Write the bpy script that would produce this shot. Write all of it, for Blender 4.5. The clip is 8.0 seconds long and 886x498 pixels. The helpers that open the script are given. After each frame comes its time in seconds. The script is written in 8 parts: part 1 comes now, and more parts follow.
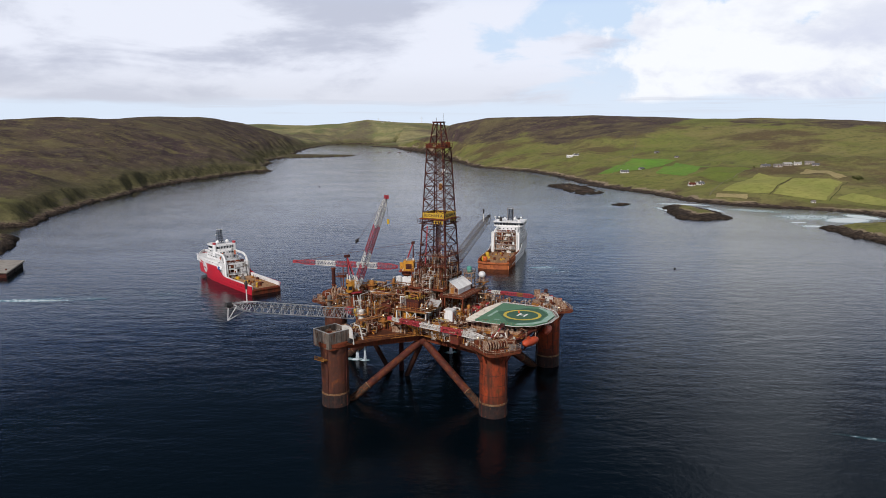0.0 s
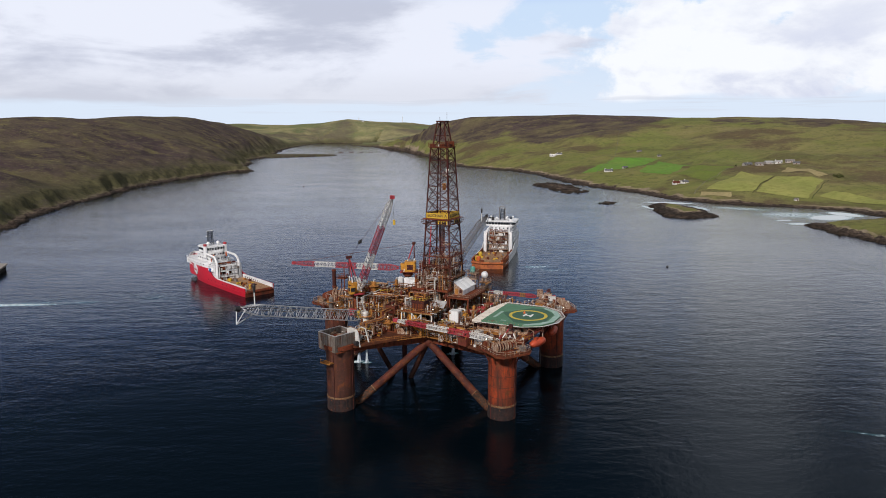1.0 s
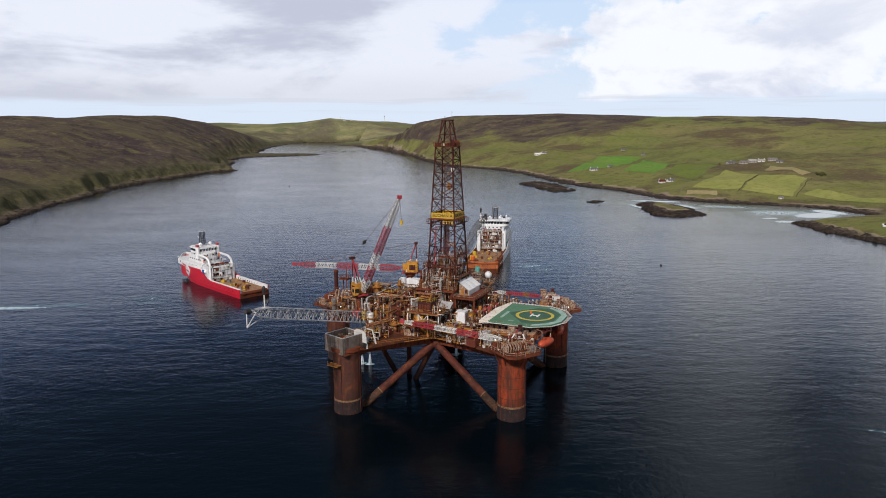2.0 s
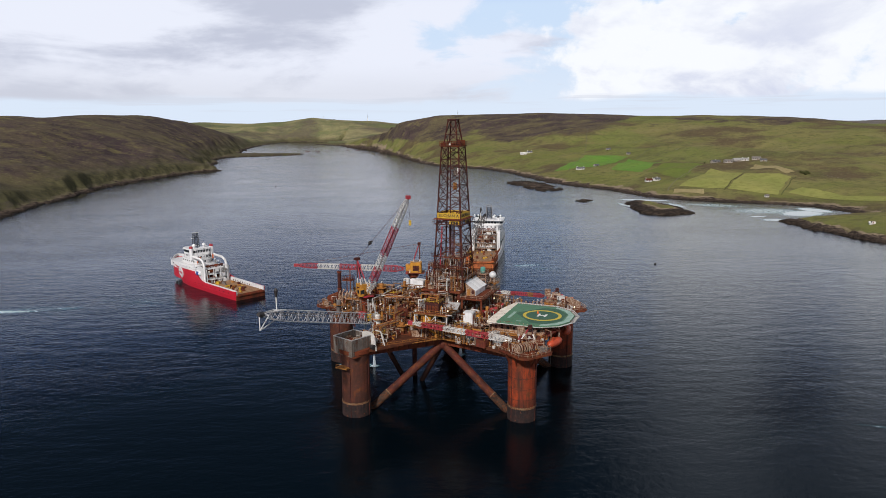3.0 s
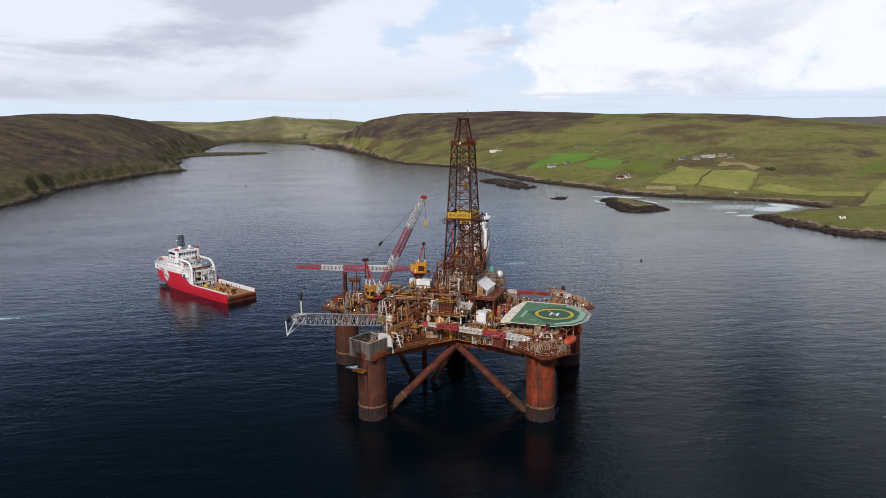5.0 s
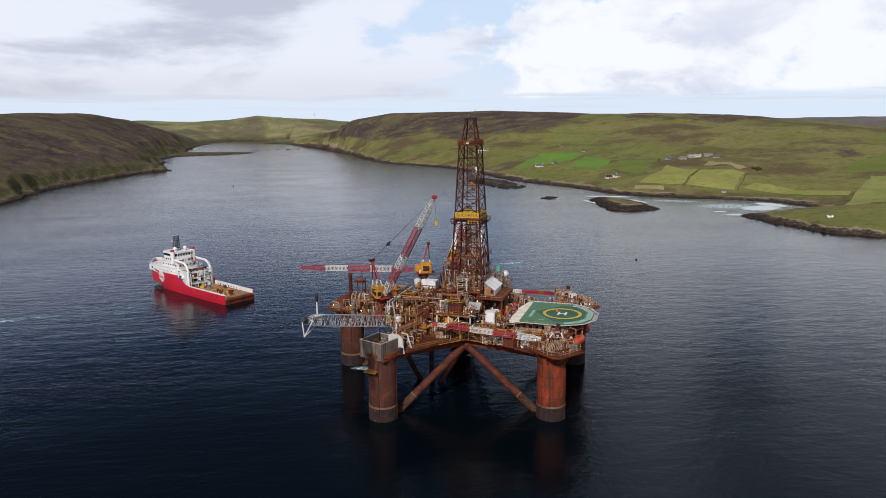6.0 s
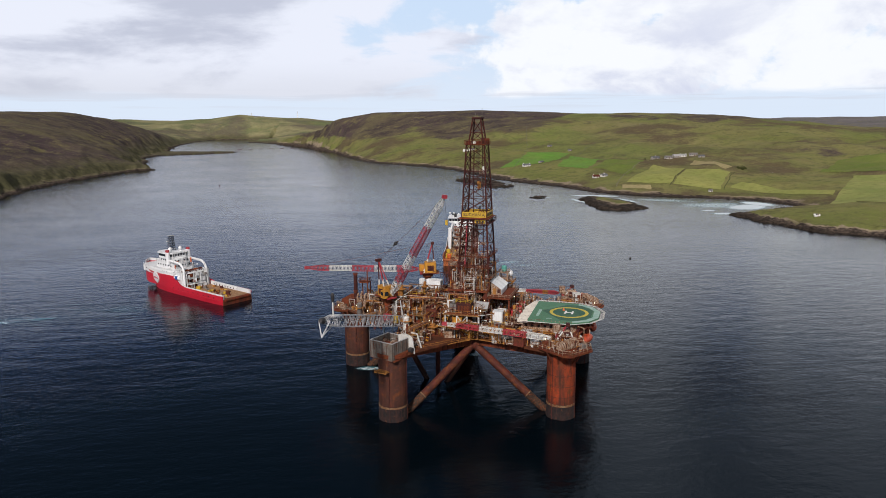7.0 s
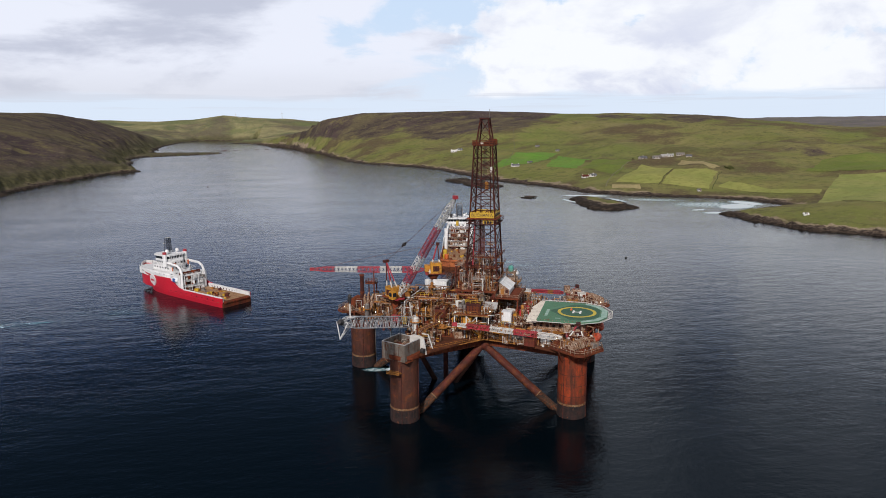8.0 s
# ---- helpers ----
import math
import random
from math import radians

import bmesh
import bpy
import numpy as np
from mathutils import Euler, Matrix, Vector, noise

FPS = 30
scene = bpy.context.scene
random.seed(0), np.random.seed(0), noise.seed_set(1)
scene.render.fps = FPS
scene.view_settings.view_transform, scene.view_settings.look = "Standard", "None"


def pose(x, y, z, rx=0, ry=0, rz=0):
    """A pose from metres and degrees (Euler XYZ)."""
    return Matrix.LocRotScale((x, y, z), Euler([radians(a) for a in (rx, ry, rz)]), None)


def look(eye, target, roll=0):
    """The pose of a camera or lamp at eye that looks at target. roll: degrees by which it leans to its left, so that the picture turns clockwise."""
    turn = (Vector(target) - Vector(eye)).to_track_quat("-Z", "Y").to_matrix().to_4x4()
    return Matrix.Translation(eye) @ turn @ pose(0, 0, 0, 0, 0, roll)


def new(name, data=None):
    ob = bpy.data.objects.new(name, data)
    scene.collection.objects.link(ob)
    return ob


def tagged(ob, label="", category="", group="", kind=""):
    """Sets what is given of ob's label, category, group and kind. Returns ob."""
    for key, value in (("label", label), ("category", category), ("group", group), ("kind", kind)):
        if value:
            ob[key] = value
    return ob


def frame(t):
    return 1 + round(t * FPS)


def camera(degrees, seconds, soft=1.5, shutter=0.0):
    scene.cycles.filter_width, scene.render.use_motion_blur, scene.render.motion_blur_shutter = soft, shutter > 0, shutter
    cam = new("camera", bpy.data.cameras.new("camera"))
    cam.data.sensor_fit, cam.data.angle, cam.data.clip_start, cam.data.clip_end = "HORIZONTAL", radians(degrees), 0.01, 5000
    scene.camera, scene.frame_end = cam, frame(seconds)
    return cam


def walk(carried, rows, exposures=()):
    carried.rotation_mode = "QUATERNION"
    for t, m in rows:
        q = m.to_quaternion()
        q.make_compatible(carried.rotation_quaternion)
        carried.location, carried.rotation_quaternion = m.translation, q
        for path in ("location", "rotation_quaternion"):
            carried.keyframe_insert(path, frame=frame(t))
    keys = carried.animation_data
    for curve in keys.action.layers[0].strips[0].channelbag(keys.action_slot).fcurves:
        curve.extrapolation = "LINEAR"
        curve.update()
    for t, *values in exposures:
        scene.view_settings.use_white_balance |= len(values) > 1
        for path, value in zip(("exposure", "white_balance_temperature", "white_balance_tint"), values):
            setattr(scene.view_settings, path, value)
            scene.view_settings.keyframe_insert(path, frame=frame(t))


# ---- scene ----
cam = camera(66.5, 8.0, 0.8)
PATH = [
    (0, (-0.374, 0.251, 80.741), (-0.414, 2.22, 80.394), -0.1),
    (0.5, (-4.101, 1.416, 80.725), (-4.114, 3.386, 80.377), -0.2),
    (1, (-8.062, 2.522, 80.722), (-8.044, 4.491, 80.373), -0.2),
    (1.5, (-11.805, 3.608, 80.743), (-11.759, 5.576, 80.392), -0.2),
    (3, (-22.911, 6.411, 80.841), (-22.788, 8.376, 80.487), -0.3),
    (3.5, (-26.473, 7.155, 80.991), (-26.323, 9.117, 80.635), -0.3),
    (4, (-30.205, 7.935, 81.014), (-30.027, 9.895, 80.657), -0.3),
    (4.5, (-33.866, 8.684, 81.116), (-33.661, 10.641, 80.757), -0.4),
    (6, (-44.92, 11.012, 81.225), (-44.642, 12.959, 80.864), -0.4),
    (6.5, (-48.628, 11.598, 81.301), (-48.325, 13.541, 80.938), -0.4),
    (7, (-52.386, 12.272, 81.307), (-52.058, 14.211, 80.944), -0.3),
    (7.5, (-55.894, 12.947, 81.341), (-55.543, 14.882, 80.979), -0.3),
    (8, (-59.535, 13.576, 81.415), (-59.163, 15.507, 81.053), -0.4),
]
walk(cam, [(t, look(eye, target, roll)) for t, eye, target, roll in PATH])
# ---------------------------------------------------------------- light
SUN_TURN, SUN_HEIGHT = 205.0, 38.0      # degrees: compass turn from +y towards +x, and elevation
world = bpy.data.worlds.new("sky")
scene.world = world
world.use_nodes = True


def build_sky(tree):
    n, l = tree.nodes, tree.links
    n.clear()
    out = n.new("ShaderNodeOutputWorld")
    back = n.new("ShaderNodeBackground")
    l.new(back.outputs[0], out.inputs[0])
    sky = n.new("ShaderNodeTexSky")
    sky.sky_type, sky.sun_disc = "NISHITA", False
    sky.sun_elevation, sky.sun_rotation = radians(SUN_HEIGHT), radians(SUN_TURN)
    sky.air_density, sky.dust_density, sky.ozone_density = 1.0, 0.6, 1.2

    def math_node(op, a, b=None, clamp=False):
        m = n.new("ShaderNodeMath")
        m.operation, m.use_clamp = op, clamp
        for i, v in enumerate((a, b)):
            if v is None:
                continue
            if isinstance(v, (int, float)):
                m.inputs[i].default_value = v
            else:
                l.new(v, m.inputs[i])
        return m.outputs[0]

    def ramp(value, a, b, lo=0.0, hi=1.0):
        m = n.new("ShaderNodeMapRange")
        m.interpolation_type = "SMOOTHSTEP"
        l.new(value, m.inputs[0])
        for i, v in zip((1, 2, 3, 4), (a, b, lo, hi)):
            m.inputs[i].default_value = v
        return m.outputs[0]

    def mix(fac, a, b):
        m = n.new("ShaderNodeMix")
        m.data_type = "RGBA"
        for i, v in ((0, fac), (6, a), (7, b)):
            if isinstance(v, (int, float)):
                m.inputs[i].default_value = v
            elif isinstance(v, tuple):
                m.inputs[i].default_value = (*v, 1)
            else:
                l.new(v, m.inputs[i])
        return m.outputs[2]

    co = n.new("ShaderNodeTexCoord")
    sep = n.new("ShaderNodeSeparateXYZ")
    l.new(co.outputs["Generated"], sep.inputs[0])
    x, y, z = sep.outputs

    def cloud_noise(sz, scale, detail, seed, rough=0.55, warp=0.2):
        # noise on the direction itself, flattened or stretched in height by sz
        c = n.new("ShaderNodeCombineXYZ")
        l.new(x, c.inputs[0])
        l.new(math_node("ADD", y, seed), c.inputs[1])
        l.new(math_node("MULTIPLY", z, sz), c.inputs[2])
        t = n.new("ShaderNodeTexNoise")
        t.inputs["Scale"].default_value, t.inputs["Detail"].default_value = scale, detail
        t.inputs["Roughness"].default_value, t.inputs["Distortion"].default_value = rough, warp
        l.new(c.outputs[0], t.inputs["Vector"])
        return t.outputs["Fac"]

    def swing(v, amount):
        return math_node("MULTIPLY", math_node("SUBTRACT", v, 0.5), amount)

    blue = n.new("ShaderNodeMix")
    blue.data_type, blue.blend_type = "RGBA", "MULTIPLY"
    blue.inputs[0].default_value = 1.0
    l.new(sky.outputs[0], blue.inputs[6])
    blue.inputs[7].default_value = (SKY_GAIN * 0.85, SKY_GAIN, SKY_GAIN * 1.15, 1)
    base = blue.outputs[2]
    # pale haze low over the horizon, clear blue higher up
    base = mix(ramp(z, 0.174, 0.30, 0.95, 0.0), base, mix(ramp(z, 0.02, 0.16), (0.75, 0.85, 1.0), mix(ramp(z, 0.165, 0.21), (0.64, 0.79, 1.0), (0.22, 0.42, 1.0))))
    # sheet of grey-white stratus towards -x with a flat base and a ragged, sloping end towards +x
    lumps = cloud_noise(2.6, 5.0, 9, 2.3, 0.56, 0.35)
    end = math_node("SUBTRACT", math_node("ADD", math_node("MULTIPLY", z, 1.5), -0.02), x)
    cover = ramp(math_node("ADD", math_node("MULTIPLY", end, 4.2), swing(lumps, 4.2)), -0.12, 0.30)
    foot = math_node("ADD", z, swing(cloud_noise(5.0, 7.0, 6, 5.5), 0.022))
    cover = math_node("MULTIPLY", cover, ramp(foot, 0.031, 0.043))
    # the sheet thins out overhead
    cover = math_node("MULTIPLY", cover, ramp(z, 0.165, 0.225, 1.0, 0.02))
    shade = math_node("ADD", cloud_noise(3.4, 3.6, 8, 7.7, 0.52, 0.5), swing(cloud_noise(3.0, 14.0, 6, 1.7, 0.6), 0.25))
    grey = mix(ramp(shade, 0.38, 0.60), (0.55, 0.58, 0.70), (0.845, 0.875, 0.985))
    grey = mix(ramp(foot, 0.035, 0.10, 0.55, 0.0), grey, (0.66, 0.68, 0.76))
    base = mix(math_node("MULTIPLY", cover, 0.95), base, grey)
    # heaped white clouds towards +x, flat-bottomed, with billowing tops
    heap = math_node("ADD", cloud_noise(1.5, 5.5, 10, 3.1, 0.58, 0.15), swing(cloud_noise(1.3, 19.0, 7, 4.6, 0.6), 0.20))
    lobe = math_node("MULTIPLY", ramp(x, 0.16, 0.31), ramp(z, 0.18, 0.32, 1.0, 0.6))
    heaps = ramp(math_node("ADD", heap, math_node("MULTIPLY", lobe, 0.25)), 0.56, 0.65)
    heaps = math_node("MULTIPLY", heaps, math_node("MULTIPLY", math_node("MULTIPLY", ramp(x, 0.14, 0.22), ramp(z, 0.20, 0.32, 1.0, 0.42)), ramp(foot, 0.036, 0.046)))
    under = math_node("ADD", ramp(cloud_noise(2.0, 6.5, 8, 9.4, 0.56, 0.3), 0.43, 0.63), swing(cloud_noise(1.6, 17.0, 6, 6.2, 0.6), 0.9))
    white = mix(math_node("MULTIPLY", under, ramp(z, 0.21, 0.03, 0.45, 1.0), True), (0.95, 0.975, 1.03), (0.67, 0.71, 0.86))
    base = mix(heaps, base, white)
    # thin level bars of grey cloud low over the hills
    bars = math_node("MULTIPLY", ramp(cloud_noise(26.0, 4.5, 6, 8.8, 0.5, 0.1), 0.50, 0.60), math_node("MULTIPLY", ramp(z, 0.018, 0.03), ramp(z, 0.042, 0.05, 1.0, 0.0)))
    base = mix(math_node("MULTIPLY", bars, 0.55), base, (0.66, 0.70, 0.80))
    l.new(base, back.inputs[0])
    back.inputs[1].default_value = SKY_STRENGTH


SKY_GAIN, SKY_STRENGTH = 0.019, 1.0
build_sky(world.node_tree)
sun = new("sun", bpy.data.lights.new("sun", "SUN"))
sun.data.energy, sun.data.angle, sun.data.color = 3.9, radians(4), (1.0, 0.935, 0.90)
sun_way = Vector((math.sin(radians(SUN_TURN)) * math.cos(radians(SUN_HEIGHT)), math.cos(radians(SUN_TURN)) * math.cos(radians(SUN_HEIGHT)), math.sin(radians(SUN_HEIGHT))))
sun.matrix_world = look((0, 0, 400), Vector((0, 0, 400)) - sun_way)
scene.view_settings.exposure = 0.0
# ---------------------------------------------------------------- materials
def material(name, colour, second=None, rough=0.6, metal=0.0, scale=0.6, amount=0.5, rust=0.0, streak=0.0, bump=0.15, fine=6.0, spread=0.06, tide=0.0):
    """Paint or metal with blotches of a second colour, rust that runs down, fine relief, and a little change from object to object."""
    m = bpy.data.materials.new(name)
    m.use_nodes = True
    n, l = m.node_tree.nodes, m.node_tree.links
    p = n["Principled BSDF"]
    co = n.new("ShaderNodeTexCoord")
    info = n.new("ShaderNodeObjectInfo")
    shift = n.new("ShaderNodeVectorMath")
    shift.operation = "MULTIPLY_ADD"
    l.new(info.outputs["Random"], shift.inputs[0])
    shift.inputs[1].default_value = (37, 19, 53)
    l.new(co.outputs["Object"], shift.inputs[2])

    def noise_at(sc, detail=4, stretch=None):
        t = n.new("ShaderNodeTexNoise")
        t.inputs["Scale"].default_value, t.inputs["Detail"].default_value, t.inputs["Roughness"].default_value = sc, detail, 0.62
        if stretch:
            s = n.new("ShaderNodeVectorMath")
            s.operation = "MULTIPLY"
            s.inputs[1].default_value = stretch
            l.new(shift.outputs[0], s.inputs[0])
            l.new(s.outputs[0], t.inputs["Vector"])
        else:
            l.new(shift.outputs[0], t.inputs["Vector"])
        return t.outputs["Fac"]

    def span(v, a, b, lo=0.0, hi=1.0):
        r = n.new("ShaderNodeMapRange")
        l.new(v, r.inputs[0])
        for i, q in zip((1, 2, 3, 4), (a, b, lo, hi)):
            r.inputs[i].default_value = q
        return r.outputs[0]

    def blend(fac, a, b):
        x = n.new("ShaderNodeMix")
        x.data_type = "RGBA"
        for i, v in ((0, fac), (6, a), (7, b)):
            if isinstance(v, tuple):
                x.inputs[i].default_value = (*v, 1)
            elif isinstance(v, float):
                x.inputs[i].default_value = v
            else:
                l.new(v, x.inputs[i])
        return x.outputs[2]

    second = second or tuple(c * 0.65 for c in colour)
    col = blend(span(noise_at(scale, 5), 0.5 - 0.3 * amount, 0.75 - 0.15 * amount), colour, second)
    col = blend(span(noise_at(fine, 3), 0.35, 0.75, 0.0, 0.35), col, tuple(c * 0.6 for c in second))
    if rust > 0:
        spots = span(noise_at(scale * 2.3, 6), 0.62 - 0.22 * rust, 0.70 - 0.12 * rust)
        col = blend(spots, col, (0.135, 0.042, 0.014))
        speck = span(noise_at(scale * 7, 5), 0.66 - 0.16 * rust, 0.76 - 0.12 * rust)
        col = blend(speck, col, (0.065, 0.022, 0.011))
    if streak > 0:
        runs = span(noise_at(1.0, 5, (1.1, 1.1, 0.09)), 0.60 - 0.13 * streak, 0.82 - 0.1 * streak)
        col = blend(runs, col, (0.060, 0.021, 0.012))
        pale = span(noise_at(1.0, 3, (2.1, 2.1, 0.05)), 0.68, 0.8, 0.0, 0.25 * streak)
        col = blend(pale, col, (0.33, 0.24, 0.18))
    if tide > 0:
        # weed and damp grime that climb unevenly from the waterline, and dark runs from the deck above
        sep = n.new("ShaderNodeSeparateXYZ")
        l.new(co.outputs["Object"], sep.inputs[0])
        rise = n.new("ShaderNodeMath")
        rise.operation = "MULTIPLY_ADD"
        l.new(noise_at(1.0, 6, (0.8, 0.8, 0.14)), rise.inputs[0])
        rise.inputs[1].default_value = -14.0
        l.new(sep.outputs[2], rise.inputs[2])
        col = blend(span(rise.outputs[0], -3.6, 1.2, tide, 0.0), col, (0.034, 0.015, 0.011))
        grime = span(noise_at(0.5, 7, (0.8, 0.8, 0.35)), 0.50, 0.62, 0.0, 0.75 * tide)
        col = blend(grime, col, (0.045, 0.019, 0.013))
    hue = n.new("ShaderNodeHueSaturation")
    l.new(span(info.outputs["Random"], 0, 1, 1 - spread * 2, 1 + spread * 2), hue.inputs["Value"])
    l.new(col, hue.inputs["Color"])
    l.new(hue.outputs[0], p.inputs["Base Color"])
    l.new(span(noise_at(fine * 0.7, 3), 0.3, 0.7, max(0.05, rough - 0.12), min(1, rough + 0.15)), p.inputs["Roughness"])
    p.inputs["Metallic"].default_value = metal
    p.inputs["Specular IOR Level"].default_value = 0.2 if rust >= 0.3 else 0.45
    if bump:
        b = n.new("ShaderNodeBump")
        b.inputs["Strength"].default_value, b.inputs["Distance"].default_value = bump, 0.05
        l.new(noise_at(fine, 5), b.inputs["Height"])
        l.new(b.outputs[0], p.inputs["Normal"])
    return m


RUST_RED = material("weathered red oxide steel", (0.188, 0.036, 0.023), (0.084, 0.021, 0.014), 0.75, scale=0.20, amount=0.9, rust=0.5, streak=1.2)
RUST_ORANGE = material("bright rusting orange paint", (0.265, 0.044, 0.014), (0.10, 0.026, 0.013), 0.72, scale=0.2, amount=0.8, rust=0.48, streak=1.2)
COLUMN_ORANGE = material("orange red column paint", (0.37, 0.052, 0.013), (0.13, 0.028, 0.013), 0.7, scale=0.2, amount=0.6, rust=0.42, streak=1.05, tide=0.9)
COLUMN_RED = material("dull maroon column paint", (0.150, 0.040, 0.026), (0.062, 0.027, 0.020), 0.75, scale=0.25, amount=0.9, rust=0.42, streak=1.35, tide=1.0)
BRACE_RED = material("maroon brace paint", (0.150, 0.030, 0.019), (0.050, 0.016, 0.012), 0.75, scale=0.3, amount=0.9, rust=0.55, streak=0.6)
RUST_BROWN = material("brown rusted steel", (0.205, 0.046, 0.017), (0.084, 0.020, 0.011), 0.8, scale=0.3, rust=0.6, streak=0.5)
DARK_RUST = material("dark rusted steel", (0.078, 0.020, 0.016), (0.036, 0.012, 0.011), 0.75, scale=0.4, rust=0.3)
GROWTH = material("dark marine growth", (0.008, 0.006, 0.006), (0.034, 0.013, 0.010), 0.9, scale=0.55, amount=0.4, rust=0.10, streak=0.35, bump=0.7, fine=2.2)
SCALE_CRUST = material("patchy pale barnacle crust", (0.085, 0.062, 0.044), (0.018, 0.011, 0.009), 0.9, scale=0.9, amount=0.9, rust=0.6, bump=0.5, fine=2.5)
BOAT_RED = material("orange red lifeboat paint", (0.52, 0.075, 0.022), (0.36, 0.05, 0.02), 0.5, scale=0.5, rust=0.15)
BRIGHT_RED = material("bright red container paint", (0.56, 0.030, 0.040), (0.40, 0.028, 0.034), 0.5, scale=0.5, rust=0.15)
BAND = material("pale scraped tide band", (0.30, 0.21, 0.12), (0.15, 0.08, 0.04), 0.8, scale=1.1, rust=0.75)
DECK = material("rusty deck plating", (0.122, 0.038, 0.016), (0.060, 0.020, 0.010), 0.85, scale=0.22, amount=0.8, rust=0.5)
TAN_DECK = material("tan grating worn to rust", (0.32, 0.19, 0.07), (0.14, 0.065, 0.025), 0.8, scale=0.5, amount=0.8, rust=0.45, fine=4.0)
OCHRE = material("faded ochre paint", (0.47, 0.21, 0.045), (0.26, 0.105, 0.03), 0.7, scale=0.5, rust=0.35, streak=0.3)
YELLOW = material("yellow paint", (0.62, 0.40, 0.035), (0.5, 0.3, 0.03), 0.5, scale=0.5, rust=0.12)
AMBER = material("orange yellow crane paint", (0.58, 0.27, 0.025), (0.42, 0.19, 0.025), 0.5, scale=0.5, rust=0.25)
CREAM = material("grimy cream paint", (0.56, 0.475, 0.38), (0.27, 0.15, 0.085), 0.65, scale=0.9, amount=0.7, rust=0.62, streak=0.4)
GRIMY = material("rust-stained pale pipe paint", (0.46, 0.37, 0.26), (0.20, 0.10, 0.05), 0.75, scale=1.3, amount=0.8, rust=0.75, streak=0.6, fine=9.0)
WHITE = material("dirty white paint", (0.70, 0.69, 0.66), (0.52, 0.49, 0.44), 0.5, scale=0.35, rust=0.1, streak=0.25)
CLEAN_WHITE = material("white ship paint", (0.80, 0.80, 0.79), (0.66, 0.66, 0.66), 0.4, scale=0.12, amount=0.4, streak=0.12, bump=0.05)
RED = material("faded red paint", (0.42, 0.034, 0.048), (0.29, 0.03, 0.04), 0.55, scale=0.5, rust=0.2)
STERN_ORANGE = material("scuffed orange hull paint", (0.50, 0.150, 0.045), (0.30, 0.085, 0.035), 0.6, scale=0.25, amount=0.7, rust=0.3)
SHIP_RED = material("glossy red hull paint", (0.50, 0.013, 0.030), (0.40, 0.013, 0.028), 0.38, scale=0.1, amount=0.4, bump=0.04)
GREY = material("grey galvanised steel", (0.27, 0.255, 0.24), (0.17, 0.15, 0.135), 0.55, 0.3, scale=0.5, rust=0.15, streak=0.6)
PALE_STEEL = material("pale galvanised lattice", (0.46, 0.45, 0.44), (0.33, 0.32, 0.31), 0.5, 0.2, scale=0.7, rust=0.1)
LATTICE = material("bleached pale lattice steel", (0.66, 0.655, 0.65), (0.45, 0.43, 0.42), 0.5, 0.0, scale=0.7, rust=0.1)
BULWARK = material("grimy grey brown plate", (0.185, 0.165, 0.145), (0.10, 0.082, 0.066), 0.7, 0.0, scale=0.4, rust=0.3, streak=0.9)
BLACK = material("black burnt steel", (0.018, 0.017, 0.018), (0.03, 0.025, 0.024), 0.6, scale=1.0)
NAVY = material("dark blue grey mast paint", (0.014, 0.018, 0.030), (0.03, 0.034, 0.042), 0.5, scale=0.6)
HELI_GREEN = material("worn green deck paint", (0.060, 0.155, 0.085), (0.085, 0.19, 0.115), 0.8, scale=0.22, amount=0.7, fine=2.0, rust=0.06)
HELI_DARK = material("dark green deck paint", (0.035, 0.10, 0.065), (0.055, 0.13, 0.08), 0.8, scale=0.3, amount=0.6, fine=2.0)
HELI_PALE = material("bleached pale green deck paint", (0.42, 0.52, 0.48), (0.22, 0.36, 0.29), 0.8, scale=0.5, amount=0.8, fine=1.5)
APRON = material("cream deck coating", (0.78, 0.72, 0.62), (0.62, 0.55, 0.46), 0.85, scale=0.4, fine=3.0, rust=0.1)
CONCRETE = material("pale concrete", (0.36, 0.33, 0.29), (0.35, 0.31, 0.27), 0.9, scale=0.3, fine=3.0)
MARK_YELLOW = material("yellow marking paint", (0.55, 0.42, 0.05), (0.42, 0.34, 0.06), 0.75, scale=0.6)
MARK_WHITE = material("white marking paint", (0.74, 0.74, 0.71), (0.55, 0.58, 0.55), 0.75, scale=0.8)
ORANGE = material("lifeboat orange", (0.62, 0.13, 0.02), (0.45, 0.10, 0.03), 0.45, scale=0.4, rust=0.15)
TEAL = material("faded teal paint", (0.08, 0.30, 0.25), (0.06, 0.20, 0.17), 0.6, scale=0.5, rust=0.15)
WOOD_DECK = material("brown planked ship deck", (0.42, 0.25, 0.125), (0.25, 0.14, 0.075), 0.8, scale=0.25, amount=0.9, fine=2.5, rust=0.2)
GLASS = material("dark window glass", (0.012, 0.015, 0.02), (0.02, 0.025, 0.03), 0.08, bump=0)
ROOF = material("grey slate roof", (0.12, 0.12, 0.125), (0.085, 0.085, 0.09), 0.7, scale=0.4)
HARL = material("white rendered wall", (0.74, 0.72, 0.68), (0.6, 0.58, 0.54), 0.9, scale=0.3)
BLUE = material("blue paint", (0.03, 0.10, 0.32), None, 0.5, scale=0.5)
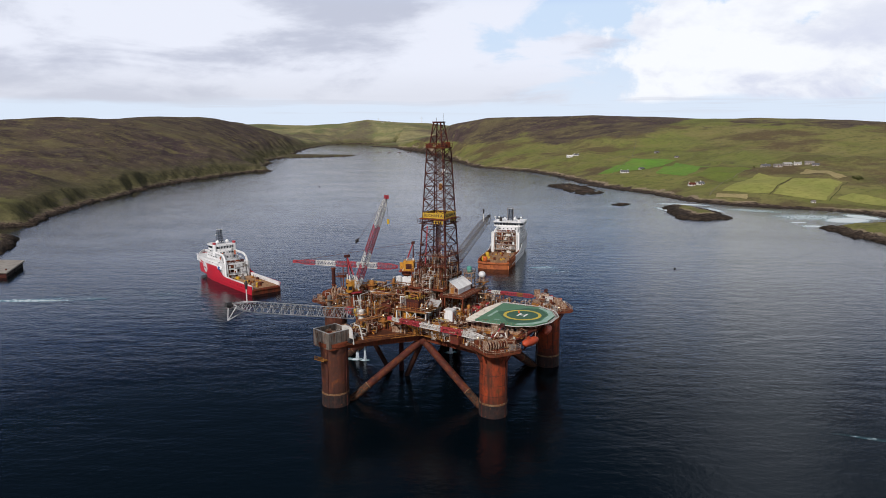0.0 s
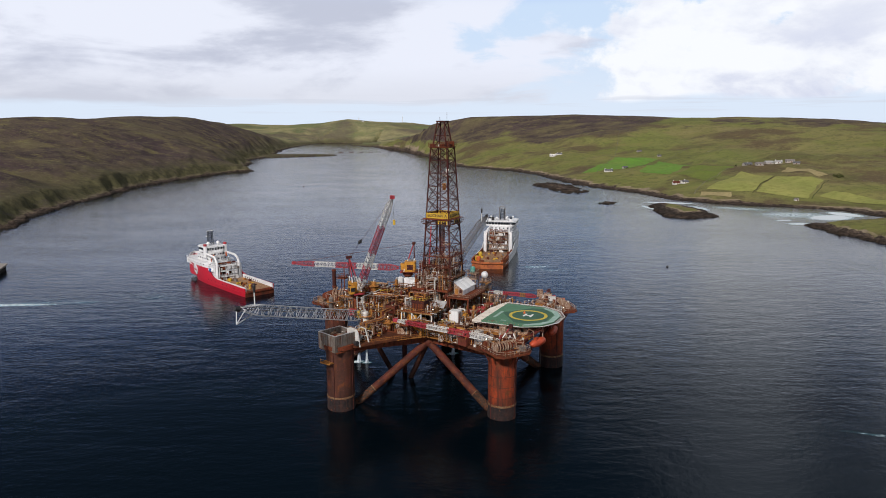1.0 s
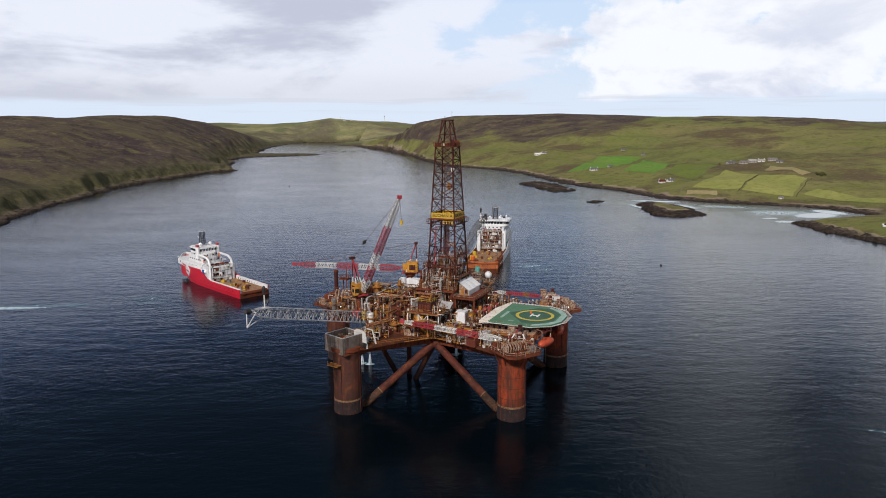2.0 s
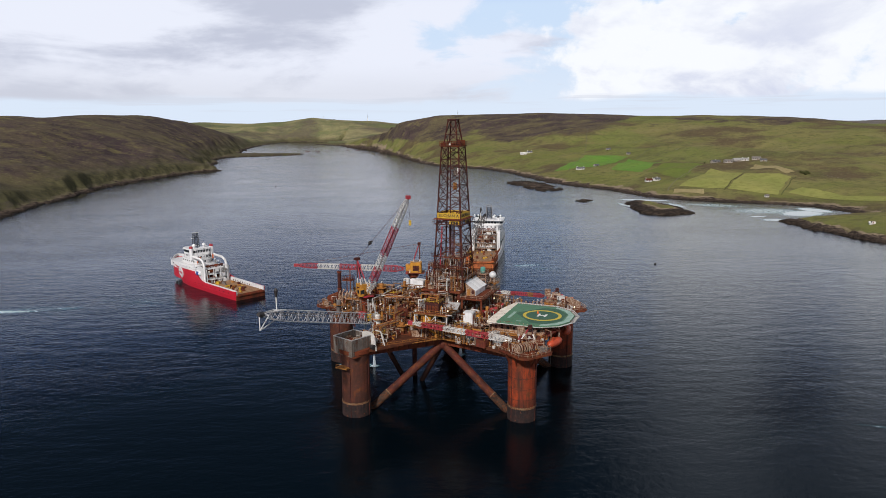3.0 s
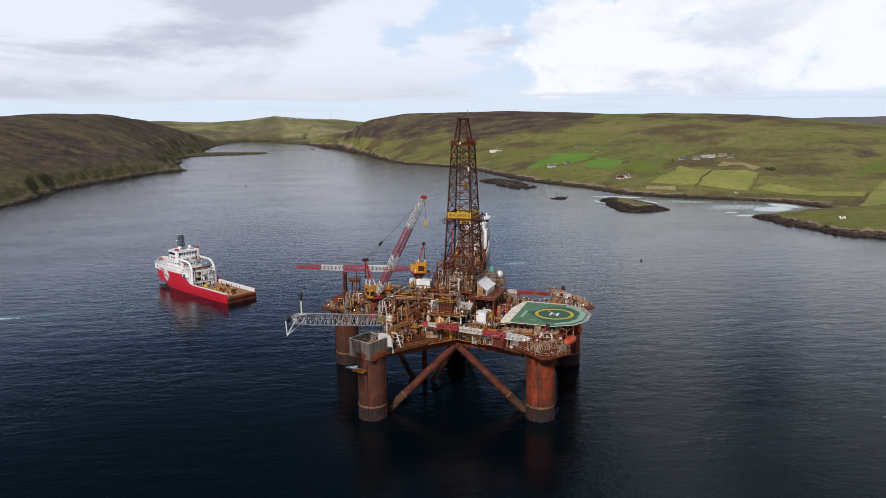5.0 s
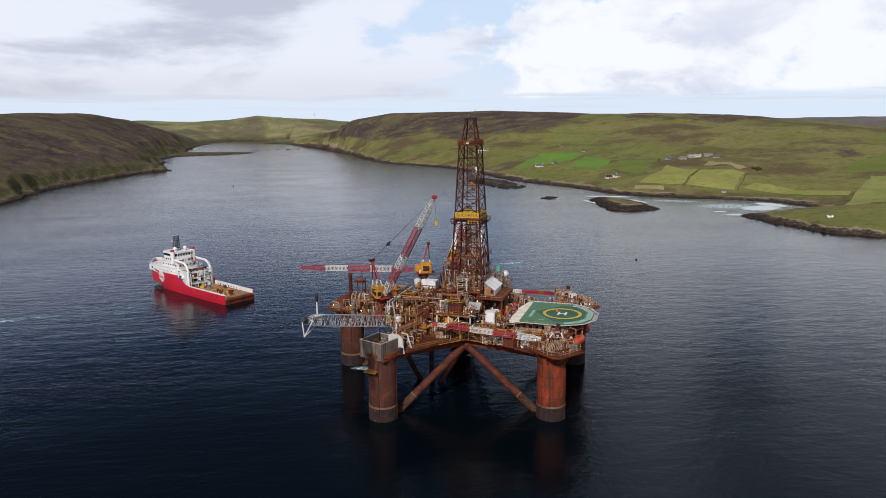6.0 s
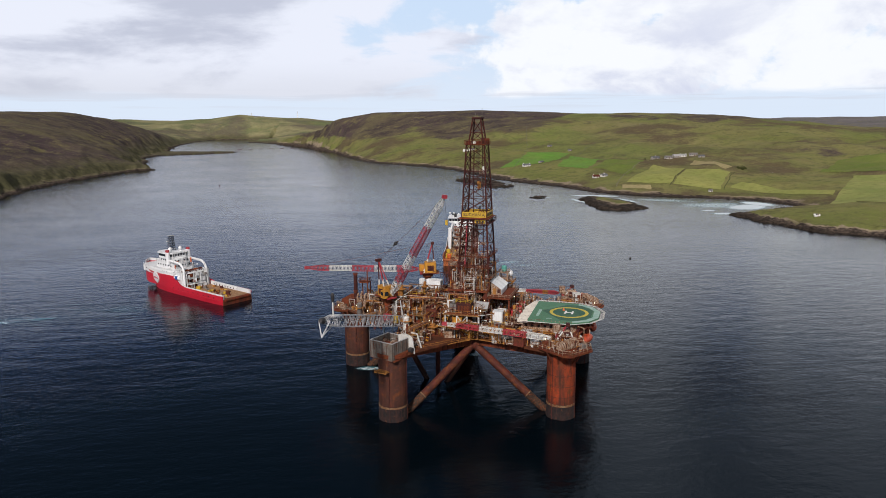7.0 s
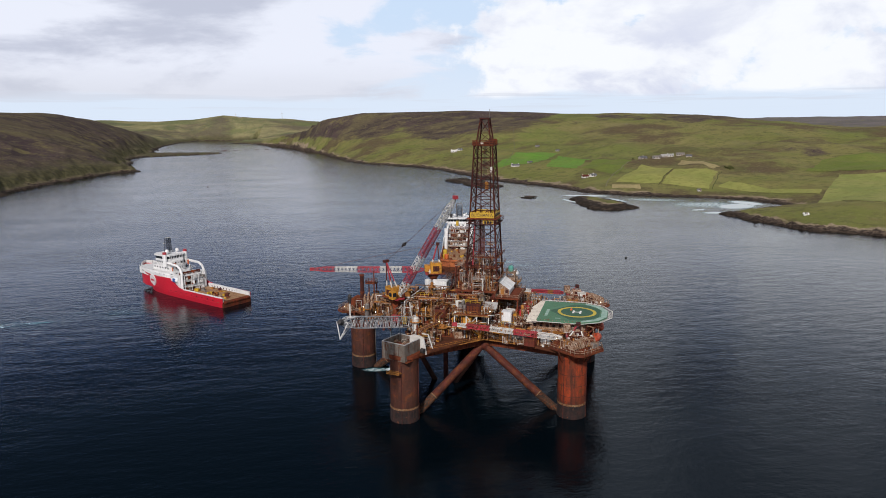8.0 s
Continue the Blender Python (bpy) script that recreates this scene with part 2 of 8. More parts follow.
# ---------------------------------------------------------------- land and water
LAND_WEST = [(-560, 380), (-420, 530), (-385, 556), (-364, 570), (-391, 658), (-407, 740), (-421, 885), (-435, 1016), (-428, 1110), (-408, 1250), (-392, 1325), (-362, 1342), (-425, 1465), (-458, 1680), (-503, 1800), (-510, 1990), (-545, 2280), (-610, 2650), (-655, 3000), (-702, 3650), (-672, 4080), (-550, 4120), (-400, 3950), (-330, 4150), (-330, 5200), (-5200, 5200), (-5200, 380)]
LAND_EAST = [(-330, 5200), (-330, 4150), (-347, 3850), (-445, 3440), (-298, 3160), (-229, 2840), (-130, 2530), (-86, 2241), (-35, 2005), (-8, 1784), (24, 1560), (50, 1460), (101, 1390), (148, 1290), (168, 1200), (180, 1110), (190, 1020), (205, 950), (225, 905), (245, 850), (258, 775), (286, 738), (330, 705), (365, 682), (391, 660), (397, 628), (400, 604), (372, 597), (340, 580), (302, 566), (299, 511), (309, 458), (337, 427), (348, 400), (390, 300), (460, 150), (5200, 150), (5200, 5200)]
SPIT = [(-520, 1960), (-420, 2050), (-328, 2140), (-332, 2200), (-440, 2215), (-560, 2250)]
SKERRY = [(126, 990), (163, 1022), (186, 970), (191, 880), (157, 842), (141, 925)]
ISLET = [(214, 715), (205, 660), (203, 624), (223, 606), (252, 617), (257, 660), (249, 708), (234, 734)]
ROCKS = [(168, 742), (178, 752), (190, 748), (186, 734), (174, 730)]
BREAKWATER = [(-420, 440), (-302, 432), (-314, 470), (-330, 497), (-420, 540)]
# crests: bearing from the bay's mouth in degrees, metres, height
CREST_WEST = [(-60, 1350, 84), (-42, 1450, 92), (-34, 1550, 101), (-30.5, 1620, 103), (-26.8, 1780, 107), (-23.6, 2020, 121), (-21.2, 2200, 122), (-18.7, 2480, 114), (-17.5, 2640, 104), (-16.8, 2780, 91), (-15.4, 3250, 66), (-13.9, 3600, 38), (-12.4, 3850, 12)]
CREST_EAST = [(-4.6, 3150, 18), (-3.2, 2750, 50), (-1.6, 2450, 80), (0.5, 2280, 107), (2.9, 2200, 122), (6.6, 2150, 124), (11.2, 2100, 127), (15.6, 2050, 120), (19.4, 1980, 113), (21.8, 1920, 112), (25.7, 1850, 112), (28.2, 1800, 109), (31.0, 1760, 101), (34.5, 1740, 85), (39, 1680, 72), (46, 1550, 50), (60, 1300, 25)]
CREST_SOUTH = [(-24, 4700, 120), (-17.4, 4720, 124), (-15.2, 4720, 124), (-12.5, 4700, 112), (-9.7, 4600, 126), (-7.4, 4500, 151), (-5.1, 4550, 133), (-2.7, 4600, 130), (-0.5, 4650, 112), (6, 4700, 100)]
CREST_FAR = [(30, 4700, 112), (41, 4700, 114), (50, 4700, 122), (60, 4700, 110)]


def plan(crest):
    return np.array([(d * math.sin(radians(b)), d * math.cos(radians(b)), h) for b, d, h in crest])


def to_line(px, py, pts, heights=None):
    """Distance of many places from a line of points, and the line's height there."""
    best, lift, weight = np.full(px.shape, 1e9), np.zeros(px.shape), np.zeros(px.shape)
    for i in range(len(pts) - 1):
        (ax, ay), (bx, by) = pts[i][:2], pts[i + 1][:2]
        dx, dy = bx - ax, by - ay
        s = np.clip(((px - ax) * dx + (py - ay) * dy) / (dx * dx + dy * dy), 0, 1)
        d = np.hypot(px - ax - s * dx, py - ay - s * dy)
        if heights is not None:
            w = math.hypot(dx, dy) / (d + 6.0) ** 3
            lift, weight = lift + w * (heights[i] * (1 - s) + heights[i + 1] * s), weight + w
        best = np.minimum(best, d)
    return best, lift / np.maximum(weight, 1e-12)


def inside(px, py, pts):
    odd = np.zeros(px.shape, bool)
    for i in range(len(pts)):
        (ax, ay), (bx, by) = pts[i - 1], pts[i]
        if ay != by:
            odd ^= ((ay > py) != (by > py)) & (px < (bx - ax) * (py - ay) / (by - ay) + ax)
    return odd


def waves(px, py, size, seed):
    """Smooth pseudo-random relief, about -1 to 1, from sums of turned sines."""
    rng = np.random.RandomState(seed)
    out = np.zeros(px.shape)
    for k in range(14):
        a, f, ph = rng.uniform(0, math.tau), rng.uniform(0.6, 1.7) * math.tau / size, rng.uniform(0, math.tau)
        out += np.sin(px * f * math.cos(a) + py * f * math.sin(a) + ph + 1.3 * np.sin(py * f * 0.6 * math.cos(a) - px * f * 0.6 * math.sin(a) + ph * 2))
    return out / 5.0


def land(px, py):
    """Height of the ground, metres inland from the nearest shore, and the same as a share of the bare strand's width."""
    wob = np.clip(np.hypot(px, py) / 900, 0.4, 2.5)
    qx = px + wob * (3.5 * waves(px, py, 60, 1) + 1.8 * waves(px, py, 23, 2))
    qy = py + wob * (3.5 * waves(px, py, 60, 3) + 1.8 * waves(px, py, 23, 4))
    h, inland, strand = np.full(px.shape, -6.0), np.zeros(px.shape), np.zeros(px.shape)
    roll = waves(px, py, 430, 5) * 9 + waves(px, py, 150, 6) * 3.0 + waves(px, py, 55, 7) * 1.0
    gully = 2.6 - 4.2 * np.abs(waves(px, py * 0.6, 170, 12)) ** 0.6
    crags = 1.9 * np.abs(waves(px, py, 17, 14)) - 1.2 * np.abs(waves(px, py, 9, 15))
    for shore, crests, bank in ((LAND_WEST, (CREST_WEST, CREST_SOUTH), 9.0), (LAND_EAST, (CREST_EAST, CREST_SOUTH, CREST_FAR), 1.6)):
        coast = shore[1:23] if shore is LAND_WEST else shore[2:35]
        d1, _ = to_line(qx, qy, coast)
        on = inside(qx, qy, shore)
        total = np.zeros(px.shape)
        for k, crest in enumerate(crests):
            c = plan(crest)
            d2, hr = to_line(px, py, c, c[:, 2])
            d2 = np.hypot(d2, 90) - 90
            s = d1 / (d1 + d2 + 1e-6)
            total = np.maximum(total, hr * s ** (0.95 if bank > 5 else 0.82))
        uneven = np.clip(waves(px, py, 300, 8) * 0.3 + 0.9, 0.4, 1.3) * np.clip(1 - total / 160, 0, 1)
        jag = 6.0 * waves(px, py, 38, 21)
        if bank > 5:
            # rock shelf at the water's edge below a steep grassy bank, higher towards the mouth
            wide = 13.0 + jag * 0.5
            step = np.clip((d1 - wide + 3) / 22, 0, 1)
            edge = 1.3 * np.clip(d1 / 5, 0, 1) + 15.0 * np.interp(py, [500, 900, 1500, 2300], [0.75, 1.0, 0.85, 0.3]) * step * step * (3 - 2 * step)
        else:
            # wide low strand, and a rocky bluff along the near point
            near = np.clip((590 - py) / 40, 0, 1)
            wide = (19.0 + jag * 0.7) * (1 - near) + 13.0 * near
            edge = (1.5 * np.clip(d1 / 18, 0, 1) + 1.2 * np.clip((d1 - wide) / 5, 0, 1)) * (1 - near) + near * (2.2 * np.clip((d1 + jag * 0.8) / 9, 0, 1) + 1.6 * np.clip((d1 - 12) / 8, 0, 1))
        edge *= uneven
        total *= np.clip((d1 - wide * 0.6) / 60, 0, 1) ** 0.5
        z = total * 0.965 + edge + (3.6 if bank > 5 else 1.5) * gully * np.clip(d1 / 200, 0, 1) * np.clip(1 - total / 85, 0, 1) + roll * np.clip(d1 / 260, 0, 1) * np.clip(1.35 - total / 105, 0.16, 1) + 0.4
        ridges = np.clip((np.hypot(px, py) - 2900) / 600, 0, 1) * np.clip(d1 / 260, 0, 1) * np.clip(1.1 - total / 135, 0.06, 1)
        z += ridges * (13 * waves(px, py, 760, 41) + 6 * waves(px, py, 270, 42))
        z += (0.9 if bank > 5 else 0.25 + 1.0 * near) * crags * np.clip(1.2 - d1 / 26, 0, 1) * np.clip(d1 / 4, 0, 1)
        h, inland, strand = np.where(on, z, h), np.where(on, d1, inland), np.where(on, d1 / wide, strand)
    for shore, top in ((SPIT, 3.2), (SKERRY, 2.2), (ROCKS, 1.4), (ISLET, 5.0), (BREAKWATER, 5.0)):
        d1, _ = to_line(qx, qy, shore + shore[:1])
        on = inside(qx, qy, shore)
        z = top * np.clip(d1 / (9 if shore is not ISLET else 22), 0, 1) ** 0.8 + 0.3 + 0.7 * crags * np.clip(1 - d1 / 16, 0, 1) - 2.6 * (shore is SKERRY) * (waves(px, py, 26, 9) > 0.05)
        d1 = d1 * 0.3 if shore is SKERRY else np.maximum(d1 - 8, 0) if shore is ISLET else d1
        h, inland = np.where(on, np.maximum(h, z), h), np.where(on, np.maximum(inland, d1), inland)
        strand = np.where(on, np.maximum(strand, d1 / 10), strand)
    return h, inland, strand


def ground_material():
    m = bpy.data.materials.new("moor and pasture")
    m.use_nodes = True
    n, l = m.node_tree.nodes, m.node_tree.links
    p = n["Principled BSDF"]
    geo = n.new("ShaderNodeNewGeometry")

    def attr(name):
        a = n.new("ShaderNodeAttribute")
        a.attribute_name = name
        return a.outputs["Fac"]

    def noise_at(sc, detail=5, rough=0.6, squash=1.0, beds=1.0):
        s = n.new("ShaderNodeVectorMath")
        s.operation = "MULTIPLY"
        s.inputs[1].default_value = (1, squash, beds)
        l.new(geo.outputs["Position"], s.inputs[0])
        t = n.new("ShaderNodeTexNoise")
        t.inputs["Scale"].default_value, t.inputs["Detail"].default_value, t.inputs["Roughness"].default_value = sc, detail, rough
        l.new(s.outputs[0], t.inputs["Vector"])
        return t.outputs["Fac"]

    def span(v, a, b, lo=0.0, hi=1.0):
        r = n.new("ShaderNodeMapRange")
        l.new(v, r.inputs[0])
        for i, q in zip((1, 2, 3, 4), (a, b, lo, hi)):
            r.inputs[i].default_value = q
        return r.outputs[0]

    def calc(op, a, b):
        x = n.new("ShaderNodeMath")
        x.operation = op
        for i, v in enumerate((a, b)):
            if isinstance(v, (int, float)):
                x.inputs[i].default_value = v
            else:
                l.new(v, x.inputs[i])
        return x.outputs[0]

    def blend(fac, a, b):
        x = n.new("ShaderNodeMix")
        x.data_type = "RGBA"
        for i, v in ((0, fac), (6, a), (7, b)):
            if isinstance(v, tuple):
                x.inputs[i].default_value = (*v, 1)
            elif isinstance(v, float):
                x.inputs[i].default_value = v
            else:
                l.new(v, x.inputs[i])
        return x.outputs[2]

    green = blend(span(noise_at(0.008, 6), 0.40, 0.60), (0.150, 0.162, 0.044), (0.185, 0.172, 0.062))
    green = blend(span(noise_at(0.05, 6), 0.50, 0.70, 0.0, 0.7), green, (0.105, 0.120, 0.034))
    heath = blend(span(noise_at(0.004, 7), 0.42, 0.56), (0.068, 0.046, 0.049), (0.092, 0.071, 0.049))
    heath = blend(span(noise_at(0.014, 8, 0.65, 1.6), 0.48, 0.57, 0.0, 0.9), heath, (0.046, 0.032, 0.035))
    heath = blend(span(noise_at(0.006, 9, 0.68, 1.3), 0.53, 0.62, 0.0, 0.8), heath, (0.126, 0.106, 0.056))
    heath = blend(span(noise_at(0.035, 7, 0.7, 0.7), 0.56, 0.66, 0.0, 0.7), heath, (0.155, 0.130, 0.066))
    tawny = blend(span(noise_at(0.012, 6, 0.65), 0.42, 0.60), (0.210, 0.182, 0.078), (0.160, 0.152, 0.054))
    green = blend(span(noise_at(0.0028, 7, 0.6), 0.46, 0.57, 0.0, 0.9), green, tawny)
    green = blend(span(noise_at(0.0065, 9, 0.66, 1.2), 0.48, 0.57, 0.0, 0.9), green, (0.098, 0.070, 0.042))
    green = blend(span(noise_at(0.0035, 8, 0.6, 0.8), 0.52, 0.60, 0.0, 0.5), green, (0.140, 0.178, 0.040))
    # patchy edge between moor and pasture
    edge = calc("ADD", attr("moor"), calc("MULTIPLY", calc("SUBTRACT", noise_at(0.0050, 9, 0.66), 0.5), 3.4))
    col = blend(span(edge, 0.38, 0.60), green, heath)
    # far hills: pale haze, sun patches and cloud shade painted into the colour
    far = blend(span(noise_at(0.0036, 8, 0.66), 0.43, 0.56), (0.300, 0.268, 0.140), (0.120, 0.135, 0.070))
    far = blend(span(noise_at(0.0022, 6, 0.6, 2.2), 0.50, 0.60, 0.0, 0.9), far, (0.150, 0.172, 0.072))
    far = blend(span(noise_at(0.0016, 5, 0.6, 1.6), 0.50, 0.58, 0.0, 0.8), far, (0.115, 0.092, 0.075))
    col = blend(attr("far_haze"), col, far)
    # haze over the farthest moor, painted as a pale mauve grey
    col = blend(attr("mauve_haze"), col, blend(span(noise_at(0.003, 7, 0.65), 0.42, 0.58), (0.165, 0.145, 0.150), (0.125, 0.115, 0.115)))
    # tufts and drains
    col = blend(span(noise_at(0.10, 7, 0.74), 0.50, 0.62, 0.0, 0.5), col, (0.055, 0.050, 0.026))
    col = blend(span(noise_at(0.025, 8, 0.75), 0.55, 0.64, 0.0, 0.55), col, (0.215, 0.185, 0.07))
    col = blend(span(noise_at(0.22, 6, 0.75), 0.54, 0.64, 0.0, 0.5), col, (0.20, 0.19, 0.085))
    # outcrops of grey rock
    col = blend(span(noise_at(0.016, 9, 0.8), 0.660, 0.68), col, (0.27, 0.25, 0.22))
    # bank of rank grass and bracken
    bank = blend(span(noise_at(0.11, 8, 0.74), 0.40, 0.62), (0.056, 0.052, 0.028), (0.106, 0.098, 0.046))
    bank = blend(span(noise_at(0.05, 8, 0.8, 0.5), 0.56, 0.62, 0.0, 0.8), bank, (0.100, 0.082, 0.066))
    col = blend(calc("MULTIPLY", span(calc("ADD", attr("inland"), calc("MULTIPLY", noise_at(0.04, 4), 40)), 44, 84, 0.95, 0.0), attr("rank")), col, bank)
    # pale pebbles and sand along the top of the strand, then brown rock, black with weed at the water
    bare = calc("ADD", attr("strand"), calc("MULTIPLY", calc("SUBTRACT", noise_at(0.06, 6, 0.7), 0.5), 1.1))
    pebble = blend(span(noise_at(0.4, 5, 0.7), 0.4, 0.62), (0.30, 0.235, 0.165), (0.19, 0.15, 0.11))
    col = blend(calc("MULTIPLY", span(bare, 1.10, 1.18, 1.0, 0.0), calc("MULTIPLY", span(noise_at(0.012, 4), 0.42, 0.52), calc("SUBTRACT", 1.0, calc("MULTIPLY", attr("rank"), 0.75)))), col, pebble)
    stone = blend(span(noise_at(0.25, 8, 0.75), 0.42, 0.60), (0.030, 0.022, 0.018), (0.170, 0.128, 0.095))
    # tilted beds of the rock
    stone = blend(span(noise_at(0.16, 6, 0.7, 1.0, 9.0), 0.50, 0.58, 0.0, 0.85), stone, (0.026, 0.020, 0.016))
    stone = blend(span(bare, 0.25, 0.75, 0.75, 0.0), stone, (0.018, 0.014, 0.011))
    col = blend(span(bare, 0.82, 0.92, 1.0, 0.0), col, stone)
    l.new(col, p.inputs["Base Color"])
    p.inputs["Roughness"].default_value = 0.95
    p.inputs["Specular IOR Level"].default_value = 0.1
    b = n.new("ShaderNodeBump")
    b.inputs["Strength"].default_value, b.inputs["Distance"].default_value = 0.8, 2.2
    l.new(noise_at(0.12, 8, 0.65), b.inputs["Height"])
    l.new(b.outputs[0], p.inputs["Normal"])
    return m


def build_ground():
    bear = np.radians(np.arange(-50, 56.01, 0.15))
    reach = 250 * 1.0082 ** np.arange(0, 370)
    reach = np.append(reach[reach < 4950], 4980)
    bb, rr = np.meshgrid(bear, reach)
    x, y = -25 + rr * np.sin(bb), rr * np.cos(bb)
    h, inland, strand = land(x, y)
    rows, cols = x.shape
    co = np.stack([x, y, h], -1).reshape(-1, 3)
    i = np.arange(rows * cols).reshape(rows, cols)
    quads = np.stack([i[:-1, :-1], i[:-1, 1:], i[1:, 1:], i[1:, :-1]], -1).reshape(-1, 4)
    keep = (co[quads, 2].max(1) > -5.9)
    sheet = bpy.data.meshes.new("ground")
    # the sea bed closes the sheet far out below the water
    skirt = np.array([(-9000, -9000, -6.5), (9000, -9000, -6.5), (9000, 9000, -6.5), (-9000, 9000, -6.5)])
    faces = quads[keep].tolist() + [[len(co) + k for k in range(4)]]
    sheet.from_pydata(np.vstack([co, skirt]).tolist(), [], faces)
    west = co[:, 0] < -330 + (co[:, 1] > 2600) * 60
    turn = np.degrees(np.arctan2(co[:, 0], co[:, 1]))
    # heather begins at this height, by bearing
    foot = np.interp(turn, [-5, 0, 4, 9, 13.5, 16, 17.7, 19.4, 22, 25.7, 29.4, 33, 37], [38, 46, 49, 47, 56, 78, 92, 110, 102, 94, 86, 92, 112])
    moor = np.where(west, 1.15, np.clip(0.46 + (co[:, 2] - foot) / 26, 0.02, np.where(turn < 19.5, 1.0, 0.62)))
    moor = np.where(west & (co[:, 1] < 640), 0.1, moor)
    moor = np.where(np.hypot(co[:, 0], co[:, 1]) > 3300, np.where(turn > 22, 0.95, 0.46), moor)
    moor = np.where((turn > 33) & (np.hypot(co[:, 0], co[:, 1]) > 1950), 1.3, moor)
    # last two: how strongly distance haze is painted into the ground colour
    for name, v in (("moor", moor), ("inland", inland.reshape(-1)), ("strand", strand.reshape(-1)), ("rank", np.where(west, 1.0, 0.12)), ("mauve_haze", 0.95 * ((turn > 31) & (np.hypot(co[:, 0], co[:, 1]) > 2050))), ("far_haze", np.clip((np.hypot(co[:, 0], co[:, 1]) - 2950) / 500, 0, 0.85) * (turn < 12) + 0.4 * ((turn > 33) & (np.hypot(co[:, 0], co[:, 1]) > 2200)))):
        sheet.attributes.new(name, "FLOAT", "POINT").data.foreach_set("value", np.append(v, [0, 0, 0, 0]).astype(np.float32))
    sheet.materials.append(ground_material())
    sheet.polygons.foreach_set("use_smooth", [True] * len(sheet.polygons))
    ob = tagged(new("ground", sheet), "brown heather moor and green pasture hills above a rocky shore", "ground", kind="structure")
    return ob


def water_material():
    m = bpy.data.materials.new("sea water")
    m.use_nodes = True
    n, l = m.node_tree.nodes, m.node_tree.links
    p = n["Principled BSDF"]
    geo = n.new("ShaderNodeNewGeometry")
    p.inputs["Base Color"].default_value = (0.0015, 0.004, 0.008, 1)
    p.inputs["IOR"].default_value = 1.333
    p.inputs["Specular IOR Level"].default_value = 0.5
    p.inputs["Specular Tint"].default_value = (0.45, 0.71, 1.0, 1)

    def noise_at(sc, detail, stretch=(1, 1, 1), rough=0.55):
        s = n.new("ShaderNodeVectorMath")
        s.operation = "MULTIPLY"
        s.inputs[1].default_value = stretch
        l.new(geo.outputs["Position"], s.inputs[0])
        t = n.new("ShaderNodeTexNoise")
        t.inputs["Scale"].default_value, t.inputs["Detail"].default_value, t.inputs["Roughness"].default_value = sc, detail, rough
        l.new(s.outputs[0], t.inputs["Vector"])
        return t.outputs["Fac"]

    def calc(op, a, b):
        x = n.new("ShaderNodeMath")
        x.operation = op
        for i, v in enumerate((a, b)):
            if isinstance(v, (int, float)):
                x.inputs[i].default_value = v
            else:
                l.new(v, x.inputs[i])
        return x.outputs[0]

    def span(v, a, b, lo=0.0, hi=1.0):
        r = n.new("ShaderNodeMapRange")
        r.interpolation_type = "SMOOTHSTEP"
        l.new(v, r.inputs[0])
        for i, q in zip((1, 2, 3, 4), (a, b, lo, hi)):
            r.inputs[i].default_value = q
        return r.outputs[0]

    # wind ripples, slicks where they are damped, and a faint longer chop
    slick = span(noise_at(0.010, 8, (0.7, 1.7, 1), 0.62), 0.36, 0.64, 0.74, 1.0)
    ripple = noise_at(0.5, 5, (0.95, 1.1, 1), 0.64)
    chop = noise_at(0.13, 3, (0.6, 1.3, 1))
    b = n.new("ShaderNodeBump")
    b.inputs["Distance"].default_value = 0.55
    # calmer water further up the inlet
    sep = n.new("ShaderNodeSeparateXYZ")
    l.new(geo.outputs["Position"], sep.inputs[0])
    calm = calc("ADD", span(sep.outputs[1], 200, 480, 0.225, 0.26), span(sep.outputs[1], 600, 1900, 0.0, 0.12))
    l.new(calc("MULTIPLY", slick, calm), b.inputs["Strength"])
    l.new(calc("ADD", ripple, calc("MULTIPLY", chop, 1.8)), b.inputs["Height"])
    l.new(b.outputs[0], p.inputs["Normal"])
    # white patches, churned water and painted glare: place, half length, half width, turn
    foam_glare = None
    for x, y, along, across, turn, dense in FOAM_GLARE:
        mp = n.new("ShaderNodeMapping")
        mp.vector_type = "TEXTURE"
        mp.inputs["Location"].default_value, mp.inputs["Scale"].default_value = (x, y, 0), (along, across, 1)
        mp.inputs["Rotation"].default_value = (0, 0, radians(turn))
        l.new(geo.outputs["Position"], mp.inputs["Vector"])
        ln = n.new("ShaderNodeVectorMath")
        ln.operation = "LENGTH"
        l.new(mp.outputs[0], ln.inputs[0])
        spot = calc("MULTIPLY", span(ln.outputs["Value"], 0.15, 1.0, 1.0, 0.0), dense)
        foam_glare = spot if foam_glare is None else calc("MAXIMUM", foam_glare, spot)
    froth_glare = calc("ADD", foam_glare, calc("MULTIPLY", calc("SUBTRACT", noise_at(0.55, 8, (0.8, 1.0, 1), 0.74), 0.5), 1.7))
    froth_glare = calc("MULTIPLY", span(froth_glare, 0.42, 0.80), span(foam_glare, 0.0, 0.2))
    mix = n.new("ShaderNodeMix")
    mix.data_type = "RGBA"
    mix.inputs[7].default_value = (0.62, 0.68, 0.70, 1)
    l.new(froth_glare, mix.inputs[0])
    # water milky with air round the white patches
    milk = n.new("ShaderNodeMix")
    milk.data_type = "RGBA"
    milk.inputs[6].default_value, milk.inputs[7].default_value = (0.0010, 0.0034, 0.0054, 1), (0.075, 0.205, 0.235, 1)
    l.new(calc("MULTIPLY", span(calc("ADD", foam_glare, calc("MULTIPLY", calc("SUBTRACT", noise_at(0.12, 6, (0.6, 1.4, 1), 0.65), 0.5), 0.9)), 0.15, 0.75), span(foam_glare, 0.0, 0.15)), milk.inputs[0])
    l.new(milk.outputs[2], mix.inputs[6])
